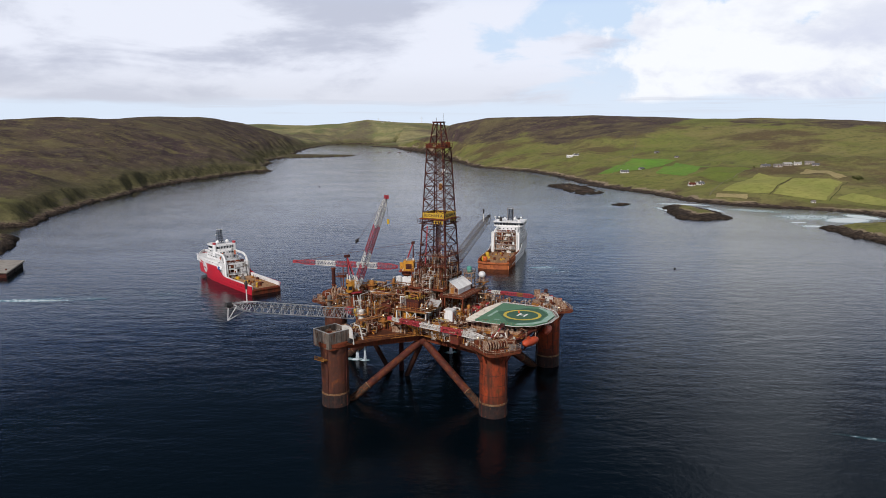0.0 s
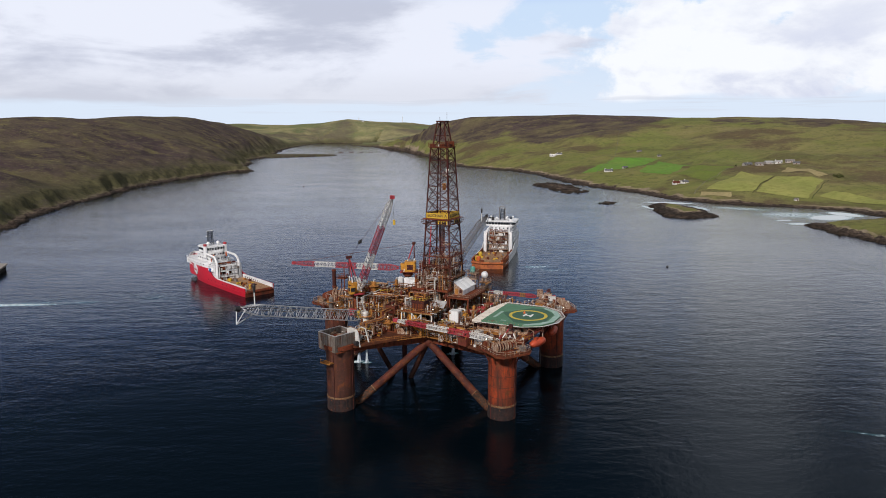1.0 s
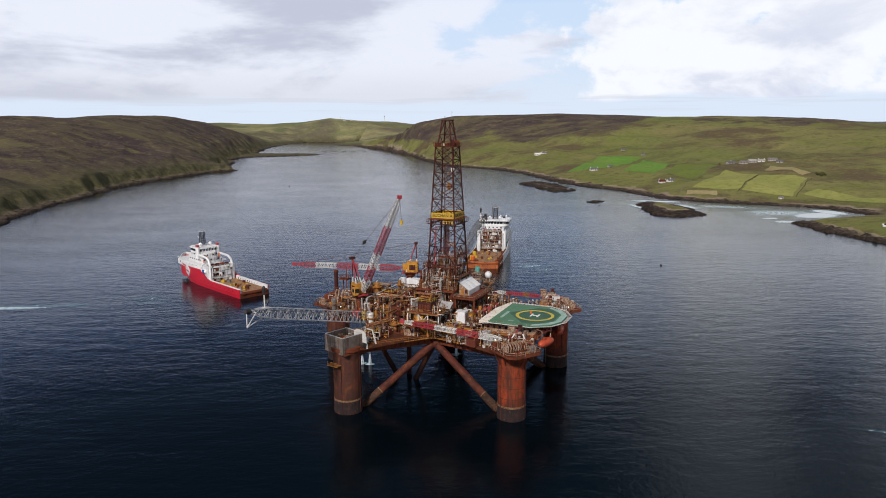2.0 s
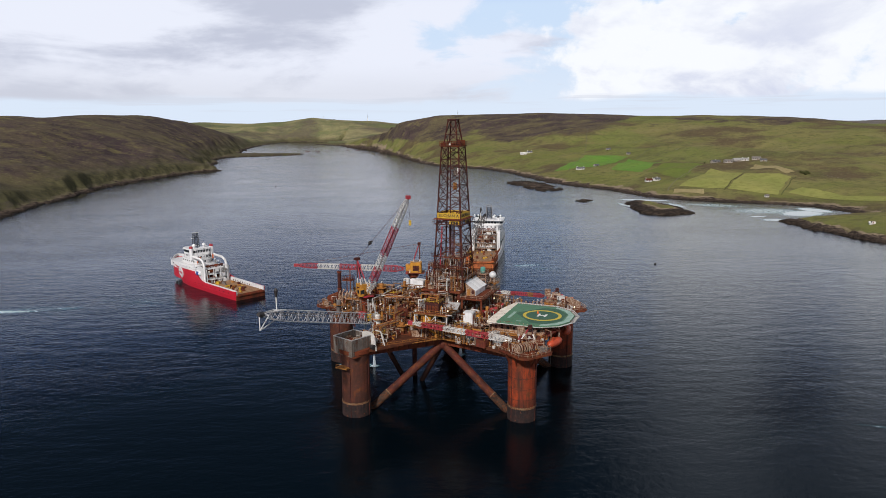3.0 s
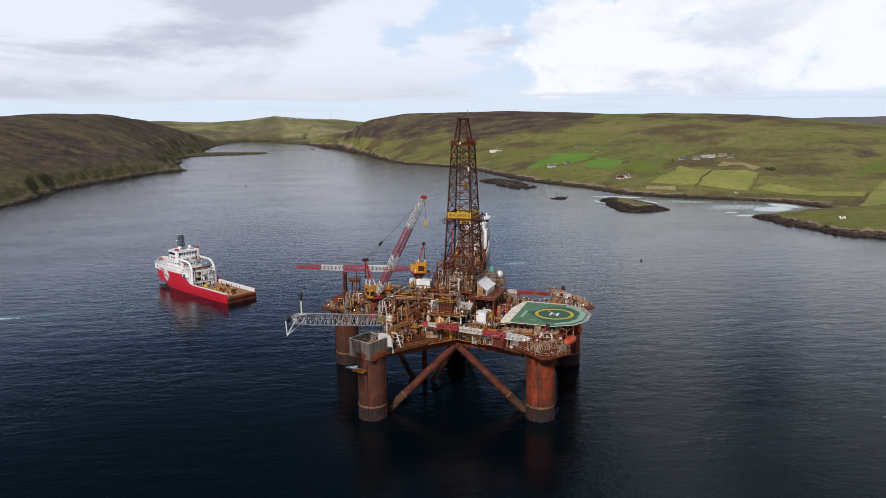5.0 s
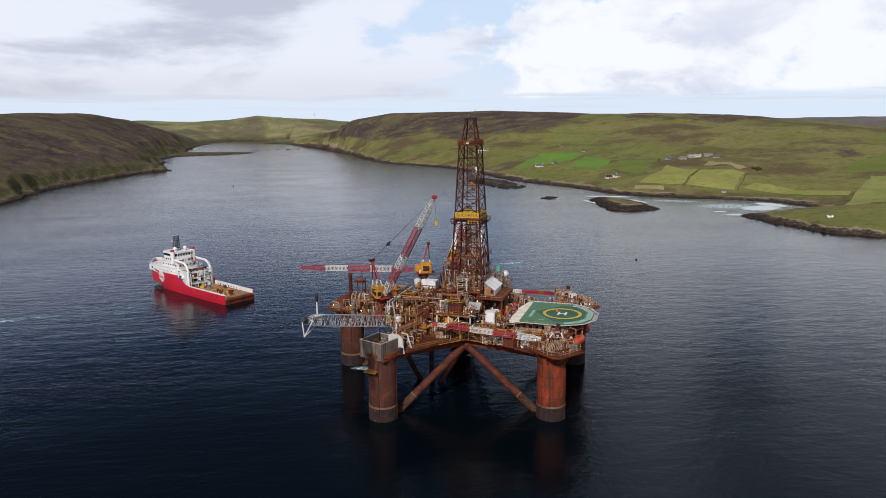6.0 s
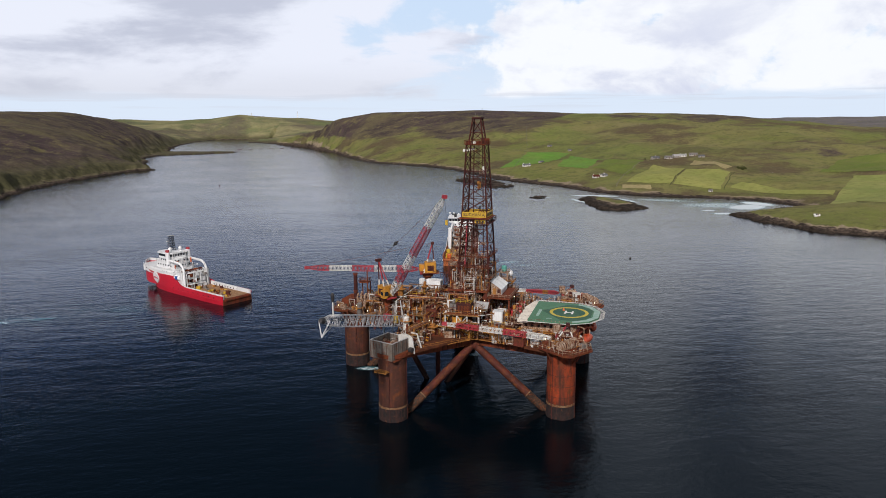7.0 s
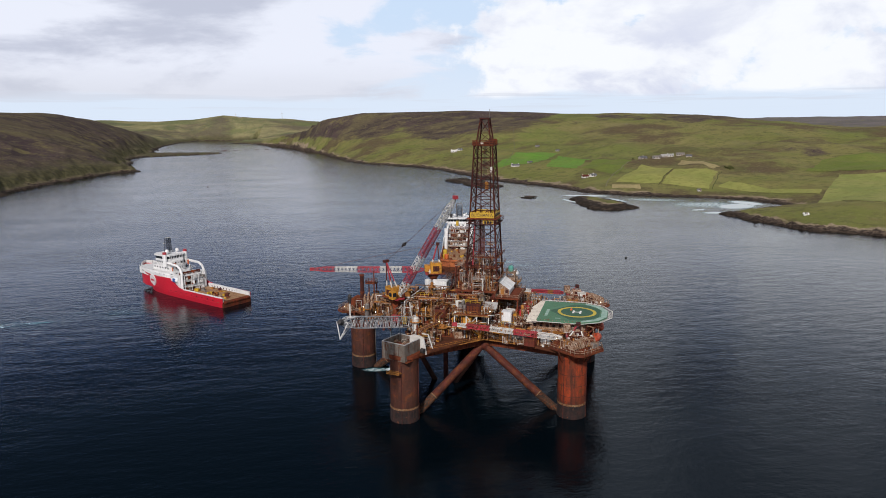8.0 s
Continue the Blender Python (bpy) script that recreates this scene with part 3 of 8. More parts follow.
    l.new(mix.outputs[2], p.inputs["Base Color"])
    smooth = span(noise_at(0.01, 4, (1, 2.5, 1)), 0.35, 0.65, 0.03, 0.09)
    l.new(calc("ADD", calc("ADD", smooth, span(sep.outputs[1], 450, 1500, 0.0, 0.06)), calc("MULTIPLY", froth_glare, 0.6)), p.inputs["Roughness"])
    return m


FOAM_GLARE = [
    (-206, 313, 42, 5.5, 1, 0.62), (-190, 316, 50, 9, 4, 0.34), (-150, 326, 60, 14, -6, 0.26),
    (-36, 231, 3.6, 2.6, 20, 0.8), (-33, 230, 3.0, 2.2, 0, 0.75), (-41, 231.5, 8, 3.4, -10, 0.62), (-2.5, 239, 4.0, 2.4, 20, 0.8), (52, 396, 18, 7, 10, 0.5), (60, 386, 26, 7, -10, 0.38),
    # bay and islet: surf, with bright glare painted in as white
    (352, 612, 44, 26, 32, 1.10), (378, 634, 20, 34, 8, 1.05), (330, 632, 70, 46, 0, 0.60), (300, 595, 14, 7, 10, 0.95), (302, 572, 20, 12, 0, 0.85), (300, 685, 70, 34, -30, 0.52),
    (214, 690, 10, 50, 8, 0.82), (248, 742, 46, 13, -20, 1.0), (262, 690, 12, 40, 0, 0.70), (182, 738, 24, 12, 0, 0.60), (168, 880, 18, 40, 0, 0.48), (166, 1010, 34, 24, 0, 0.55),
    (112, 169, 18, 2.4, -20, 0.40), (134, 162, 16, 2.2, -25, 0.36),
]


ground = build_ground()
surface = bpy.data.meshes.new("water")
surface.from_pydata([(-9000, -9000, 0), (9000, -9000, 0), (9000, 9000, 0), (-9000, 9000, 0)], [], [(0, 1, 2, 3)])
surface.materials.append(water_material())
water = tagged(new("water", surface), "dark rippled sea water of a sheltered inlet", "water", kind="structure")


# ---------------------------------------------------------------- building tools
class Shape:
    """Collects the faces of one mesh."""

    def __init__(self):
        self.v, self.f = [], []

    def add(self, verts, faces):
        k = len(self.v)
        self.v += [tuple(p) for p in verts]
        self.f += [[i + k for i in f] for f in faces]
        return self

    def box(self, c, s, turn=0.0, cut=0.0):
        """A box by its centre and size, turned about z, with its upright edges cut off by cut."""
        hx, hy, hz = (q / 2 for q in s)
        if cut:
            ring = [(hx - cut, -hy), (hx, -hy + cut), (hx, hy - cut), (hx - cut, hy), (-hx + cut, hy), (-hx, hy - cut), (-hx, -hy + cut), (-hx + cut, -hy)]
        else:
            ring = [(hx, -hy), (hx, hy), (-hx, hy), (-hx, -hy)]
        ca, sa = math.cos(radians(turn)), math.sin(radians(turn))
        ring = [(c[0] + x * ca - y * sa, c[1] + x * sa + y * ca) for x, y in ring]
        return self.prism(ring, c[2] - hz, c[2] + hz)

    def prism(self, ring, z0, z1, top=None):
        """An upright prism over a counter-clockwise ring; top: another ring for its upper end."""
        n, top = len(ring), top or ring
        verts = [(x, y, z0) for x, y in ring] + [(x, y, z1) for x, y in top]
        faces = [list(range(n))[::-1], list(range(n, 2 * n))] + [[i, (i + 1) % n, n + (i + 1) % n, n + i] for i in range(n)]
        return self.add(verts, faces)

    def bar(self, p, q, r, n=6, r2=None, flat=1.0):
        """A round or n-sided bar from p to q."""
        p, q = Vector(p), Vector(q)
        w = (q - p)
        if w.length < 1e-5:
            return self
        w.normalize()
        a = w.orthogonal() if abs(w.z) > 0.99 else w.cross(Vector((0, 0, 1)))
        a.normalize()
        b = w.cross(a)
        r2 = r if r2 is None else r2
        spin = math.pi / n
        verts = []
        for base, rad in ((p, r), (q, r2)):
            for i in range(n):
                t = math.tau * i / n + spin
                verts.append(base + a * (rad * math.cos(t)) + b * (rad * flat * math.sin(t)))
        faces = [list(range(n))[::-1], list(range(n, 2 * n))] + [[i, (i + 1) % n, n + (i + 1) % n, n + i] for i in range(n)]
        return self.add(verts, faces)

    def run(self, pts, r, n=6):
        for p, q in zip(pts, pts[1:]):
            self.bar(p, q, r, n)
        for p in pts[1:-1]:
            self.ball(p, r * 1.02, 6, 4)
        return self

    def path(self, pts, r, n=6):
        """One unbroken bar bent through all the points."""
        pts = [Vector(p) for p in pts]
        verts, faces = [], []
        for k, p in enumerate(pts):
            w = (pts[min(k + 1, len(pts) - 1)] - pts[max(k - 1, 0)]).normalized()
            a = (w.orthogonal() if abs(w.z) > 0.99 else w.cross(Vector((0, 0, 1)))).normalized()
            b = w.cross(a)
            verts += [p + a * (r * math.cos(math.tau * i / n + math.pi / n)) + b * (r * math.sin(math.tau * i / n + math.pi / n)) for i in range(n)]
            if k:
                faces += [[(k - 1) * n + i, (k - 1) * n + (i + 1) % n, k * n + (i + 1) % n, k * n + i] for i in range(n)]
        faces += [list(range(n))[::-1], [(len(pts) - 1) * n + i for i in range(n)]]
        return self.add(verts, faces)

    def ball(self, c, r, n=10, m=6, sz=1.0):
        verts, faces = [], []
        for j in range(m + 1):
            a = math.pi * j / m - math.pi / 2
            for i in range(n):
                t = math.tau * i / n
                verts.append((c[0] + r * math.cos(a) * math.cos(t), c[1] + r * math.cos(a) * math.sin(t), c[2] + r * sz * math.sin(a)))
        for j in range(m):
            for i in range(n):
                faces.append([j * n + i, j * n + (i + 1) % n, (j + 1) * n + (i + 1) % n, (j + 1) * n + i])
        return self.add(verts, faces)

    def vessel(self, p, q, r, n=14):
        """A tank with domed ends between p and q."""
        p, q = Vector(p), Vector(q)
        w = (q - p).normalized()
        k = min(r * 0.45, (q - p).length * 0.2)
        self.bar(p + w * k, q - w * k, r, n)
        self.bar(p + w * k, p + w * k * 0.3, r, n, r * 0.82)
        self.bar(p + w * k * 0.3, p, r * 0.82, n, r * 0.35)
        self.bar(q - w * k, q - w * k * 0.3, r, n, r * 0.82)
        self.bar(q - w * k * 0.3, q, r * 0.82, n, r * 0.35)
        return self

    def tube(self, c, r, z0, z1, n=24, r2=None):
        return self.bar((c[0], c[1], z0), (c[0], c[1], z1), r, n, r2)

    def ring(self, c, r0, r1, z0, z1, n=32, a0=0.0, a1=360.0):
        """A flat ring or part of one."""
        full = abs(a1 - a0) > 359
        k = n if full else n + 1
        verts, faces = [], []
        for i in range(k):
            t = radians(a0 + (a1 - a0) * i / n)
            for r, z in ((r0, z0), (r1, z0), (r1, z1), (r0, z1)):
                verts.append((c[0] + r * math.cos(t), c[1] + r * math.sin(t), z))
        for i in range(n):
            j = (i + 1) % k
            for s in range(4):
                faces.append([i * 4 + s, i * 4 + (s + 1) % 4, j * 4 + (s + 1) % 4, j * 4 + s][::-1])
        if not full:
            faces += [[0, 1, 2, 3], [n * 4 + 3, n * 4 + 2, n * 4 + 1, n * 4]]
        return self.add(verts, faces)

    def rail(self, pts, height=1.1, r=0.05, gap=2.0):
        """A hand rail with posts along a line of points."""
        for p, q in zip(pts, pts[1:]):
            p, q = Vector(p), Vector(q)
            for k in (0.5, 1.0):
                up = Vector((0, 0, height * k))
                self.bar(p + up, q + up, r, 4)
            m = max(1, int((q - p).length / gap))
            for i in range(m + 1):
                a = p.lerp(q, i / m)
                self.bar(a, a + Vector((0, 0, height)), r, 4)
        return self

    def mesh(self, name, mat, smooth=False, shift=(0, 0, 0)):
        me = bpy.data.meshes.new(name)
        me.from_pydata([(x - shift[0], y - shift[1], z - shift[2]) for x, y, z in self.v], [], self.f)
        for q in mat if isinstance(mat, (list, tuple)) else [mat]:
            me.materials.append(q)
        bm = bmesh.new()
        bm.from_mesh(me)
        bmesh.ops.recalc_face_normals(bm, faces=bm.faces)
        if smooth:
            for f in bm.faces:
                f.smooth = len(f.verts) == 4
            for e in bm.edges:
                if len(e.link_faces) == 2 and e.calc_face_angle(0) > 0.7:
                    e.smooth = False
        bm.to_mesh(me)
        bm.free()
        return me


BASE = {}


def thing(name, base, label, category, group="", frame_of=None):
    """An Empty at the base of a thing. base is in the frame of the rig (or of frame_of)."""
    ob = tagged(new(name), label, category, group)
    ob.empty_display_size = 0.5
    m = RIG if frame_of is None else frame_of
    ob.matrix_world = m @ Matrix.Translation(base)
    BASE[ob.name] = Vector(base)
    return ob


def part(name, shape, mat, parent, label="", smooth=False):
    """One mesh under a thing or a part; the shape is given in the frame in which the thing's base is."""
    base = BASE[parent.name]
    ob = new(name, shape.mesh(name, mat, smooth, base))
    ob.parent = parent
    BASE[ob.name] = base
    if label:
        ob["label"] = label
    return ob


RIG_TURN, RIG_AT, REACH = -26.5, (-8.3, 220.2), 40.2
RIG = pose(RIG_AT[0], RIG_AT[1], 0, 0, 0, RIG_TURN)


def polar(r, a, z=None):
    x, y = r * math.cos(radians(a)), r * math.sin(radians(a))
    return (x, y) if z is None else (x, y, z)


# ---------------------------------------------------------------- the rig: columns, braces, decks
LEGS = (-108, -36, 36, 108, 180)
rig = thing("drilling_rig", (0, 0, 0), "rusty five-legged semi-submersible platform afloat in the inlet", "oil rig")


def column(a):
    c = polar(REACH, a)
    body = part("column", Shape().tube(c, 4.0, 4.3, 16.5, 32).tube(c, 4.0, 16.5, 18.6, 32, 4.3), COLUMN_ORANGE if a in (-36, 36) else COLUMN_RED, rig, "round red oxide column streaked with rust", True)
    part("marine_growth", Shape().tube(c, 4.06, -14, 3.8, 32).ring(c, 3.9, 4.12, 0.2, 1.1, 32), GROWTH, body, "dark weed and scale below the tide band", True)
    part("tide_band", Shape().ring(c, 3.9, 4.10, 3.8, 4.34, 32), BAND, body, "pale scraped ring near the waterline", True)
    for k in range(4):
        t = a + 25 + 84 * k
        p = Vector(c) + Vector(polar(4.1, t))
        part("riser_pipe", Shape().bar((p.x, p.y, -1), (p.x, p.y, 17.5), 0.10, 6), GREY if k == 2 else DARK_RUST, body)
    part("column_cap", Shape().tube(c, 4.6, 18.6, 19.7, 32), RUST_BROWN, body, smooth=True)
    for z in (6.5, 9.6, 12.7):
        part("weld_ring", Shape().ring(c, 3.9, 4.04, z, z + 0.12, 32), COLUMN_RED, body)


for a in LEGS:
    column(a)
# raking braces from five high nodes to the feet of the nearest columns, and inner braces down to the keel below the well
UNBRACED = {(0, -36), (3, 36)}
for k in range(5):
    a = 72 * k
    node = Vector(polar(17.5, a, 16.4))
    if k in (3, 4):
        high, low = ((-20.5, -11.5, 17.0), (-12.0, -7.0, -1.5)) if k == 3 else (tuple(node), (-6.6, -7.3, -1.5))
        part("inner_brace", Shape().bar(high, low, 0.85, 14), COLUMN_RED, rig, "dark inner brace that slopes to the keel", True)
    for s in (-36, 36):
        if (k, s) in UNBRACED:
            continue
        foot = Vector(polar(REACH - 3.2, a + s, -1.5))
        brace = part("diagonal_brace", Shape().bar(node, foot, 1.15, 16), BRACE_RED, rig, "thick red tubular brace", True)
        w = foot - node
        part("brace_band", Shape().bar(node + w * 0.70, node + w * 0.71, 1.22, 16), BAND, brace, smooth=True)
        part("brace_growth", Shape().bar(node + w * 0.71, node + w * 0.995, 1.19, 16), SCALE_CRUST, brace, smooth=True)
    part("brace_node", Shape().ball(node, 1.9, 14, 8), RUST_RED, rig, smooth=True)
    if k == 3:
        part("caisson", Shape().tube((-9.6, -4.9), 0.8, -6, 17, 14), DARK_RUST, rig, smooth=True)
    # edge girders of the star-shaped deck
    for s in (-36, 36):
        p, q = Vector(polar(18.0, a, 17.6)), Vector(polar(REACH - 2.5, a + s, 17.6))
        d = (q - p).normalized()
        side = Vector((-d.y, d.x, 0)) * 0.45
        ring = [(p - side).xy, (q - side).xy, (q + side).xy, (p + side).xy]
        girder = part("edge_girder", Shape().prism([tuple(v) for v in ring], 16.4, 18.6), RUST_ORANGE, rig, "deep rust-red plate girder")
        out = Vector((d.y, -d.x, 0)) if Vector((d.y, -d.x, 0)).dot(p) > 0 else Vector((-d.y, d.x, 0))
        m = int((q - p).length / 1.5)
        for i in range(1, m):
            o = p.lerp(q, i / m) + out * 0.55
            part("stiffener", Shape().box((o.x, o.y, 17.5), (0.16, 0.22, 1.9), math.degrees(math.atan2(d.y, d.x))), RUST_BROWN, girder)
        walk_ring = [(p + out * 0.46).xy, (q + out * 0.46).xy, (q + out * 2.5).xy, (p + out * 2.5).xy]
        part("walkway", Shape().prism([tuple(v) for v in walk_ring], 18.7, 18.86), OCHRE, girder, "ochre grating walkway")
        part("handrail", Shape().rail([tuple(p + out * 2.4 + Vector((0, 0, 1.26))), tuple(q + out * 2.4 + Vector((0, 0, 1.26)))], 1.1, 0.05, 2.2), OCHRE, girder)
# star deck
ring = []
for a in LEGS:
    for s in (-6.8, 6.8):
        ring.append(polar(REACH - 1.0, a + s))
    ring.append(polar(19.0, a + 36))
part("main_deck", Shape().prism(ring, 18.75, 19.4), DECK, rig, "star-shaped deck of rusty plating")
part("lower_hull", Shape().prism([polar(17.0, 36 + 72 * k) for k in range(5)], 15.2, 18.7), RUST_BROWN, rig)
for a in LEGS:
    for k in range(1, 4):
        p, q = Vector(polar(10 + 7 * k, a - 14 / k, 18.2)), Vector(polar(10 + 7 * k, a + 14 / k, 18.2))
        part("cross_beam", Shape().bar(p, q, 0.5, 4), RUST_BROWN, rig)

# raised process decks: outline corners, level, label
DECKS = [
    ([(-41, -7), (-30, -14), (-12, -19), (-1, -18), (-1, 14), (-12, 19), (-30, 14), (-41, 7)], 20.6),
    ([(-1, -15), (16, -13), (18, -3), (18, 20), (2, 20), (-1, 14)], 20.9),
]
for outline, z in DECKS:
    deck = part("process_deck", Shape().prism(outline, z, z + 0.35), DECK, rig)
    closed = outline + outline[:1]
    part("handrail", Shape().rail([(x, y, z + 0.35) for x, y in closed], 1.1, 0.05, 2.0), CREAM, deck)
    for x, y in outline:
        part("deck_post", Shape().box((x * 0.985, y * 0.985, (z + 19.2) / 2), (0.5, 0.5, z - 19.2)), RUST_BROWN, deck)

# bulwark box and gear on top of the column beside the flare boom
A = Vector(polar(REACH, -108))
box = thing("bulwark_box", (A.x, A.y, 18.0), "open-topped grey steel bulwark box with ribbed walls on a column", "steel enclosure")


def wall_panel(c, s, turn):
    w = part("wall_panel", Shape().box(c, s, turn), BULWARK, box)
    long = max(s[0], s[1])
    ca, sa = math.cos(radians(turn)), math.sin(radians(turn))
    ux, uy = (ca, sa) if s[0] > s[1] else (-sa, ca)
    ribs = Shape()
    for k in range(5):
        o = (k / 4 - 0.5) * (long - 0.3)
        ribs.box((c[0] + ux * o, c[1] + uy * o, c[2]), (0.28, 0.5, s[2]) if s[0] > s[1] else (0.5, 0.28, s[2]), turn)
    part("rib", ribs, BULWARK, w)
    part("rim", Shape().box((c[0], c[1], c[2] + s[2] / 2 + 0.1), (s[0] + 0.08, s[1] + 0.08, 0.12), turn), PALE_STEEL, w)


rad, tan = Vector(polar(1, -108)).to_3d(), Vector(polar(1, -18)).to_3d()
for o, along in ((rad * 4.0, True), (rad * -3.6, True), (tan * 3.7, False), (tan * -3.9, False)):
    c = A.to_3d() + o - tan * 0.5
    wall_panel((c.x, c.y, 20.6), (0.3, 7.8, 4.8) if along else (7.3, 0.3, 4.8), -108)
part("floor_plate", Shape().box((A.x, A.y, 18.2), (8.2, 8.2, 0.3), -108), RUST_BROWN, box)
winch = thing("mooring_winch", (A.x, A.y, 18.4), "rusty mooring winch inside the bulwark box", "winch", "mooring winches")
part("drum", Shape().bar(A.to_3d() - tan * 2.4 + Vector((0, 0, 20.6)), A.to_3d() + tan * 2.4 + Vector((0, 0, 20.6)), 1.4, 16), RUST_BROWN, winch, smooth=True)
for s in (-2.6, 0.3, 2.6):
    c = A.to_3d() + tan * s + Vector((0, 0, 20.6))
    part("flange", Shape().bar(c - tan * 0.12, c + tan * 0.12, 2.0, 18), CREAM, winch, smooth=True)
part("bed", Shape().box((A.x, A.y, 18.7), (4.5, 6.2, 0.7), -108), RUST_BROWN, winch)
part("ledge", Shape().box((A.x - 1.4, A.y - 4.6, 14.8), (3.8, 1.8, 0.25), -8), OCHRE, rig, "small landing bracketed to the column")
part("handrail", Shape().rail([(A.x - 3.2, A.y - 5.3, 14.9), (A.x + 0.4, A.y - 5.8, 14.9)], 1.0, 0.06), OCHRE, rig)
gantry = thing("white_gantry", (A.x + 4.5, A.y + 4.5, 19.6), "white bent steel gantry beside the bulwark box", "gantry")
g0 = Vector((A.x + 5.0, A.y + 1.5, 19.4))
for k in (0, 1):
    o = Vector(polar(1.0, 72, 0)) * (k * 3.6)
    part("gantry_leg", Shape().bar(g0 + o + Vector((0.9, 0, -0.6)), g0 + o + Vector((-0.6, 0.3, 3.9)), 0.2, 4).bar(g0 + o + Vector((-0.6, 0.3, 3.9)), g0 + o + Vector((-2.6, 0.9, 3.9)), 0.2, 4), WHITE, gantry)
profile = [(0.0, 0.0), (5.6, 0.0), (5.0, 3.6)] + [(5.0 - 2.0 + 2.0 * math.cos(radians(k)), 3.6 + 1.5 * math.sin(radians(k))) for k in (20, 45, 70, 90)] + [(1.2, 5.1), (0.0, 4.6)]
plate = Shape()
near_side, far_side = [], []
for along, up_ in profile:
    o = A.to_3d() - rad * 3.0 + tan * (along - 0.2)
    near_side.append((o.x, o.y, 18.8 + up_))
    o = o - rad * 0.35
    far_side.append((o.x, o.y, 18.8 + up_))
n_ = len(profile)
plate.add(near_side + far_side, [list(range(n_)), list(range(n_, 2 * n_))[::-1]] + [[i, (i + 1) % n_, n_ + (i + 1) % n_, n_ + i] for i in range(n_)])
part("gantry_plate", plate, WHITE, gantry, "white plate with a rounded corner")
hose = A.to_3d() + tan * 4.2 - rad * 2.4
part("hose_drum", Shape().bar((hose.x, hose.y, 20.0), (hose.x + tan.x, hose.y + tan.y, 20.0), 0.7, 14), BLACK, gantry, "dark hose drum", True)

# winch platforms with anchor reels on the four other columns
def reel_platform(a):
    c = Vector(polar(REACH, a))
    r_, t_ = Vector(polar(1, a, 0)), Vector(polar(1, a + 90, 0))
    stand = thing("winch_platform", (c.x, c.y, 19.7), "rusty winch platform with railings on top of a column", "platform", "winch platforms")
    o = c.to_3d() + r_ * 1.2
    part("platform_deck", Shape().box((o.x, o.y, 19.95), (12.5, 11.5, 0.5), a, 1.6), RUST_BROWN, stand)
    for k in range(7):
        q = c + Vector(polar(5.2, a - 90 + 30 * k))
        part("bracket", Shape().bar((c.x + (q.x - c.x) * 0.8, c.y + (q.y - c.y) * 0.8, 16.4), (q.x + (q.x - c.x) * 0.15, q.y + (q.y - c.y) * 0.15, 19.7), 0.22, 4), RUST_ORANGE, stand)
    edge = []
    for u, v in ((-5, -5.6), (5.4, -5.6), (7.2, -3.8), (7.2, 3.8), (5.4, 5.6), (-5, 5.6)):
        w = c.to_3d() + r_ * u + t_ * v
        edge.append((w.x, w.y, 20.2))
    part("handrail", Shape().rail(edge, 1.2, 0.07, 1.4), CREAM, stand)
    for s in (-3.2, 0.2):
        w = c.to_3d() + r_ * 3.4 + t_ * s
        reel = thing("anchor_reel", (w.x, w.y, 20.2), "rust-stained cream anchor winch reel with round flanges", "winch reel", "anchor reels")
        z = Vector((0, 0, 21.9))
        part("drum", Shape().bar(w - t_ * 1.2 + z, w + t_ * 1.2 + z, 0.95, 16), RUST_BROWN if s > 0 else DARK_RUST, reel, smooth=True)
        for e in (-1.3, -0.45, 0.45, 1.3):
            part("flange", Shape().bar(w + t_ * (e - 0.055) + z, w + t_ * (e + 0.055) + z, 1.45, 20), CREAM if a in (-36, 36) else RUST_BROWN, reel, smooth=True)
        part("bed", Shape().box((w.x, w.y, 20.55), (2.6, 2.9, 0.7), a), RUST_BROWN, reel)
    rng = random.Random(a)
    for k in range(12):
        w = c.to_3d() + (r_ * rng.uniform(-5, 0.6) + t_ * rng.uniform(-4.6, 4.6) if k < 9 else r_ * rng.uniform(1.5, 6.0) + t_ * rng.uniform(2.4, 5.0))
        s = [rng.uniform(0.8, 2.2) for _ in range(3)]
        kit = thing("deck_machine", (w.x, w.y, 20.2), "small rust-stained winch motor housing", "machinery", "winch machinery")
        m = rng.choice([CREAM, RUST_BROWN, RUST_BROWN, OCHRE, GREY])
        part("housing", Shape().box((w.x, w.y, 20.2 + s[2] / 2), s, a + rng.choice([0, 8, -5]), 0.15), m, kit)
        part("pipe", Shape().run([(w.x, w.y, 20.2 + s[2]), (w.x, w.y, 20.7 + s[2]), tuple(w + r_ * 1.4 + Vector((0, 0, 20.7 + s[2]))), tuple(w + r_ * 1.4 + Vector((0, 0, 20.2)))], 0.12, 6), CREAM, kit)


for a in (-36, 36, 108, 180):
    reel_platform(a)


# ---------------------------------------------------------------- derrick
DX, DY = 1.9, 1.1
derrick = thing("derrick", (DX, DY, 30.2), "tall dark rusty lattice drilling derrick with a yellow name board", "derrick")


def half(z):
    return 5.1 + (2.85 - 5.1) * (z - 30.2) / (75.0 - 30.2)


LEVELS = [30.2, 37.5, 43.5, 49.0, 54.0, 58.5, 62.8, 66.9, 71.0, 75.0]
CORNERS = ((1, -1), (1, 1), (-1, 1), (-1, -1))


def corner(k, z):
    sx, sy = CORNERS[k % 4]
    return Vector((DX + sx * half(z), DY + sy * half(z), z))


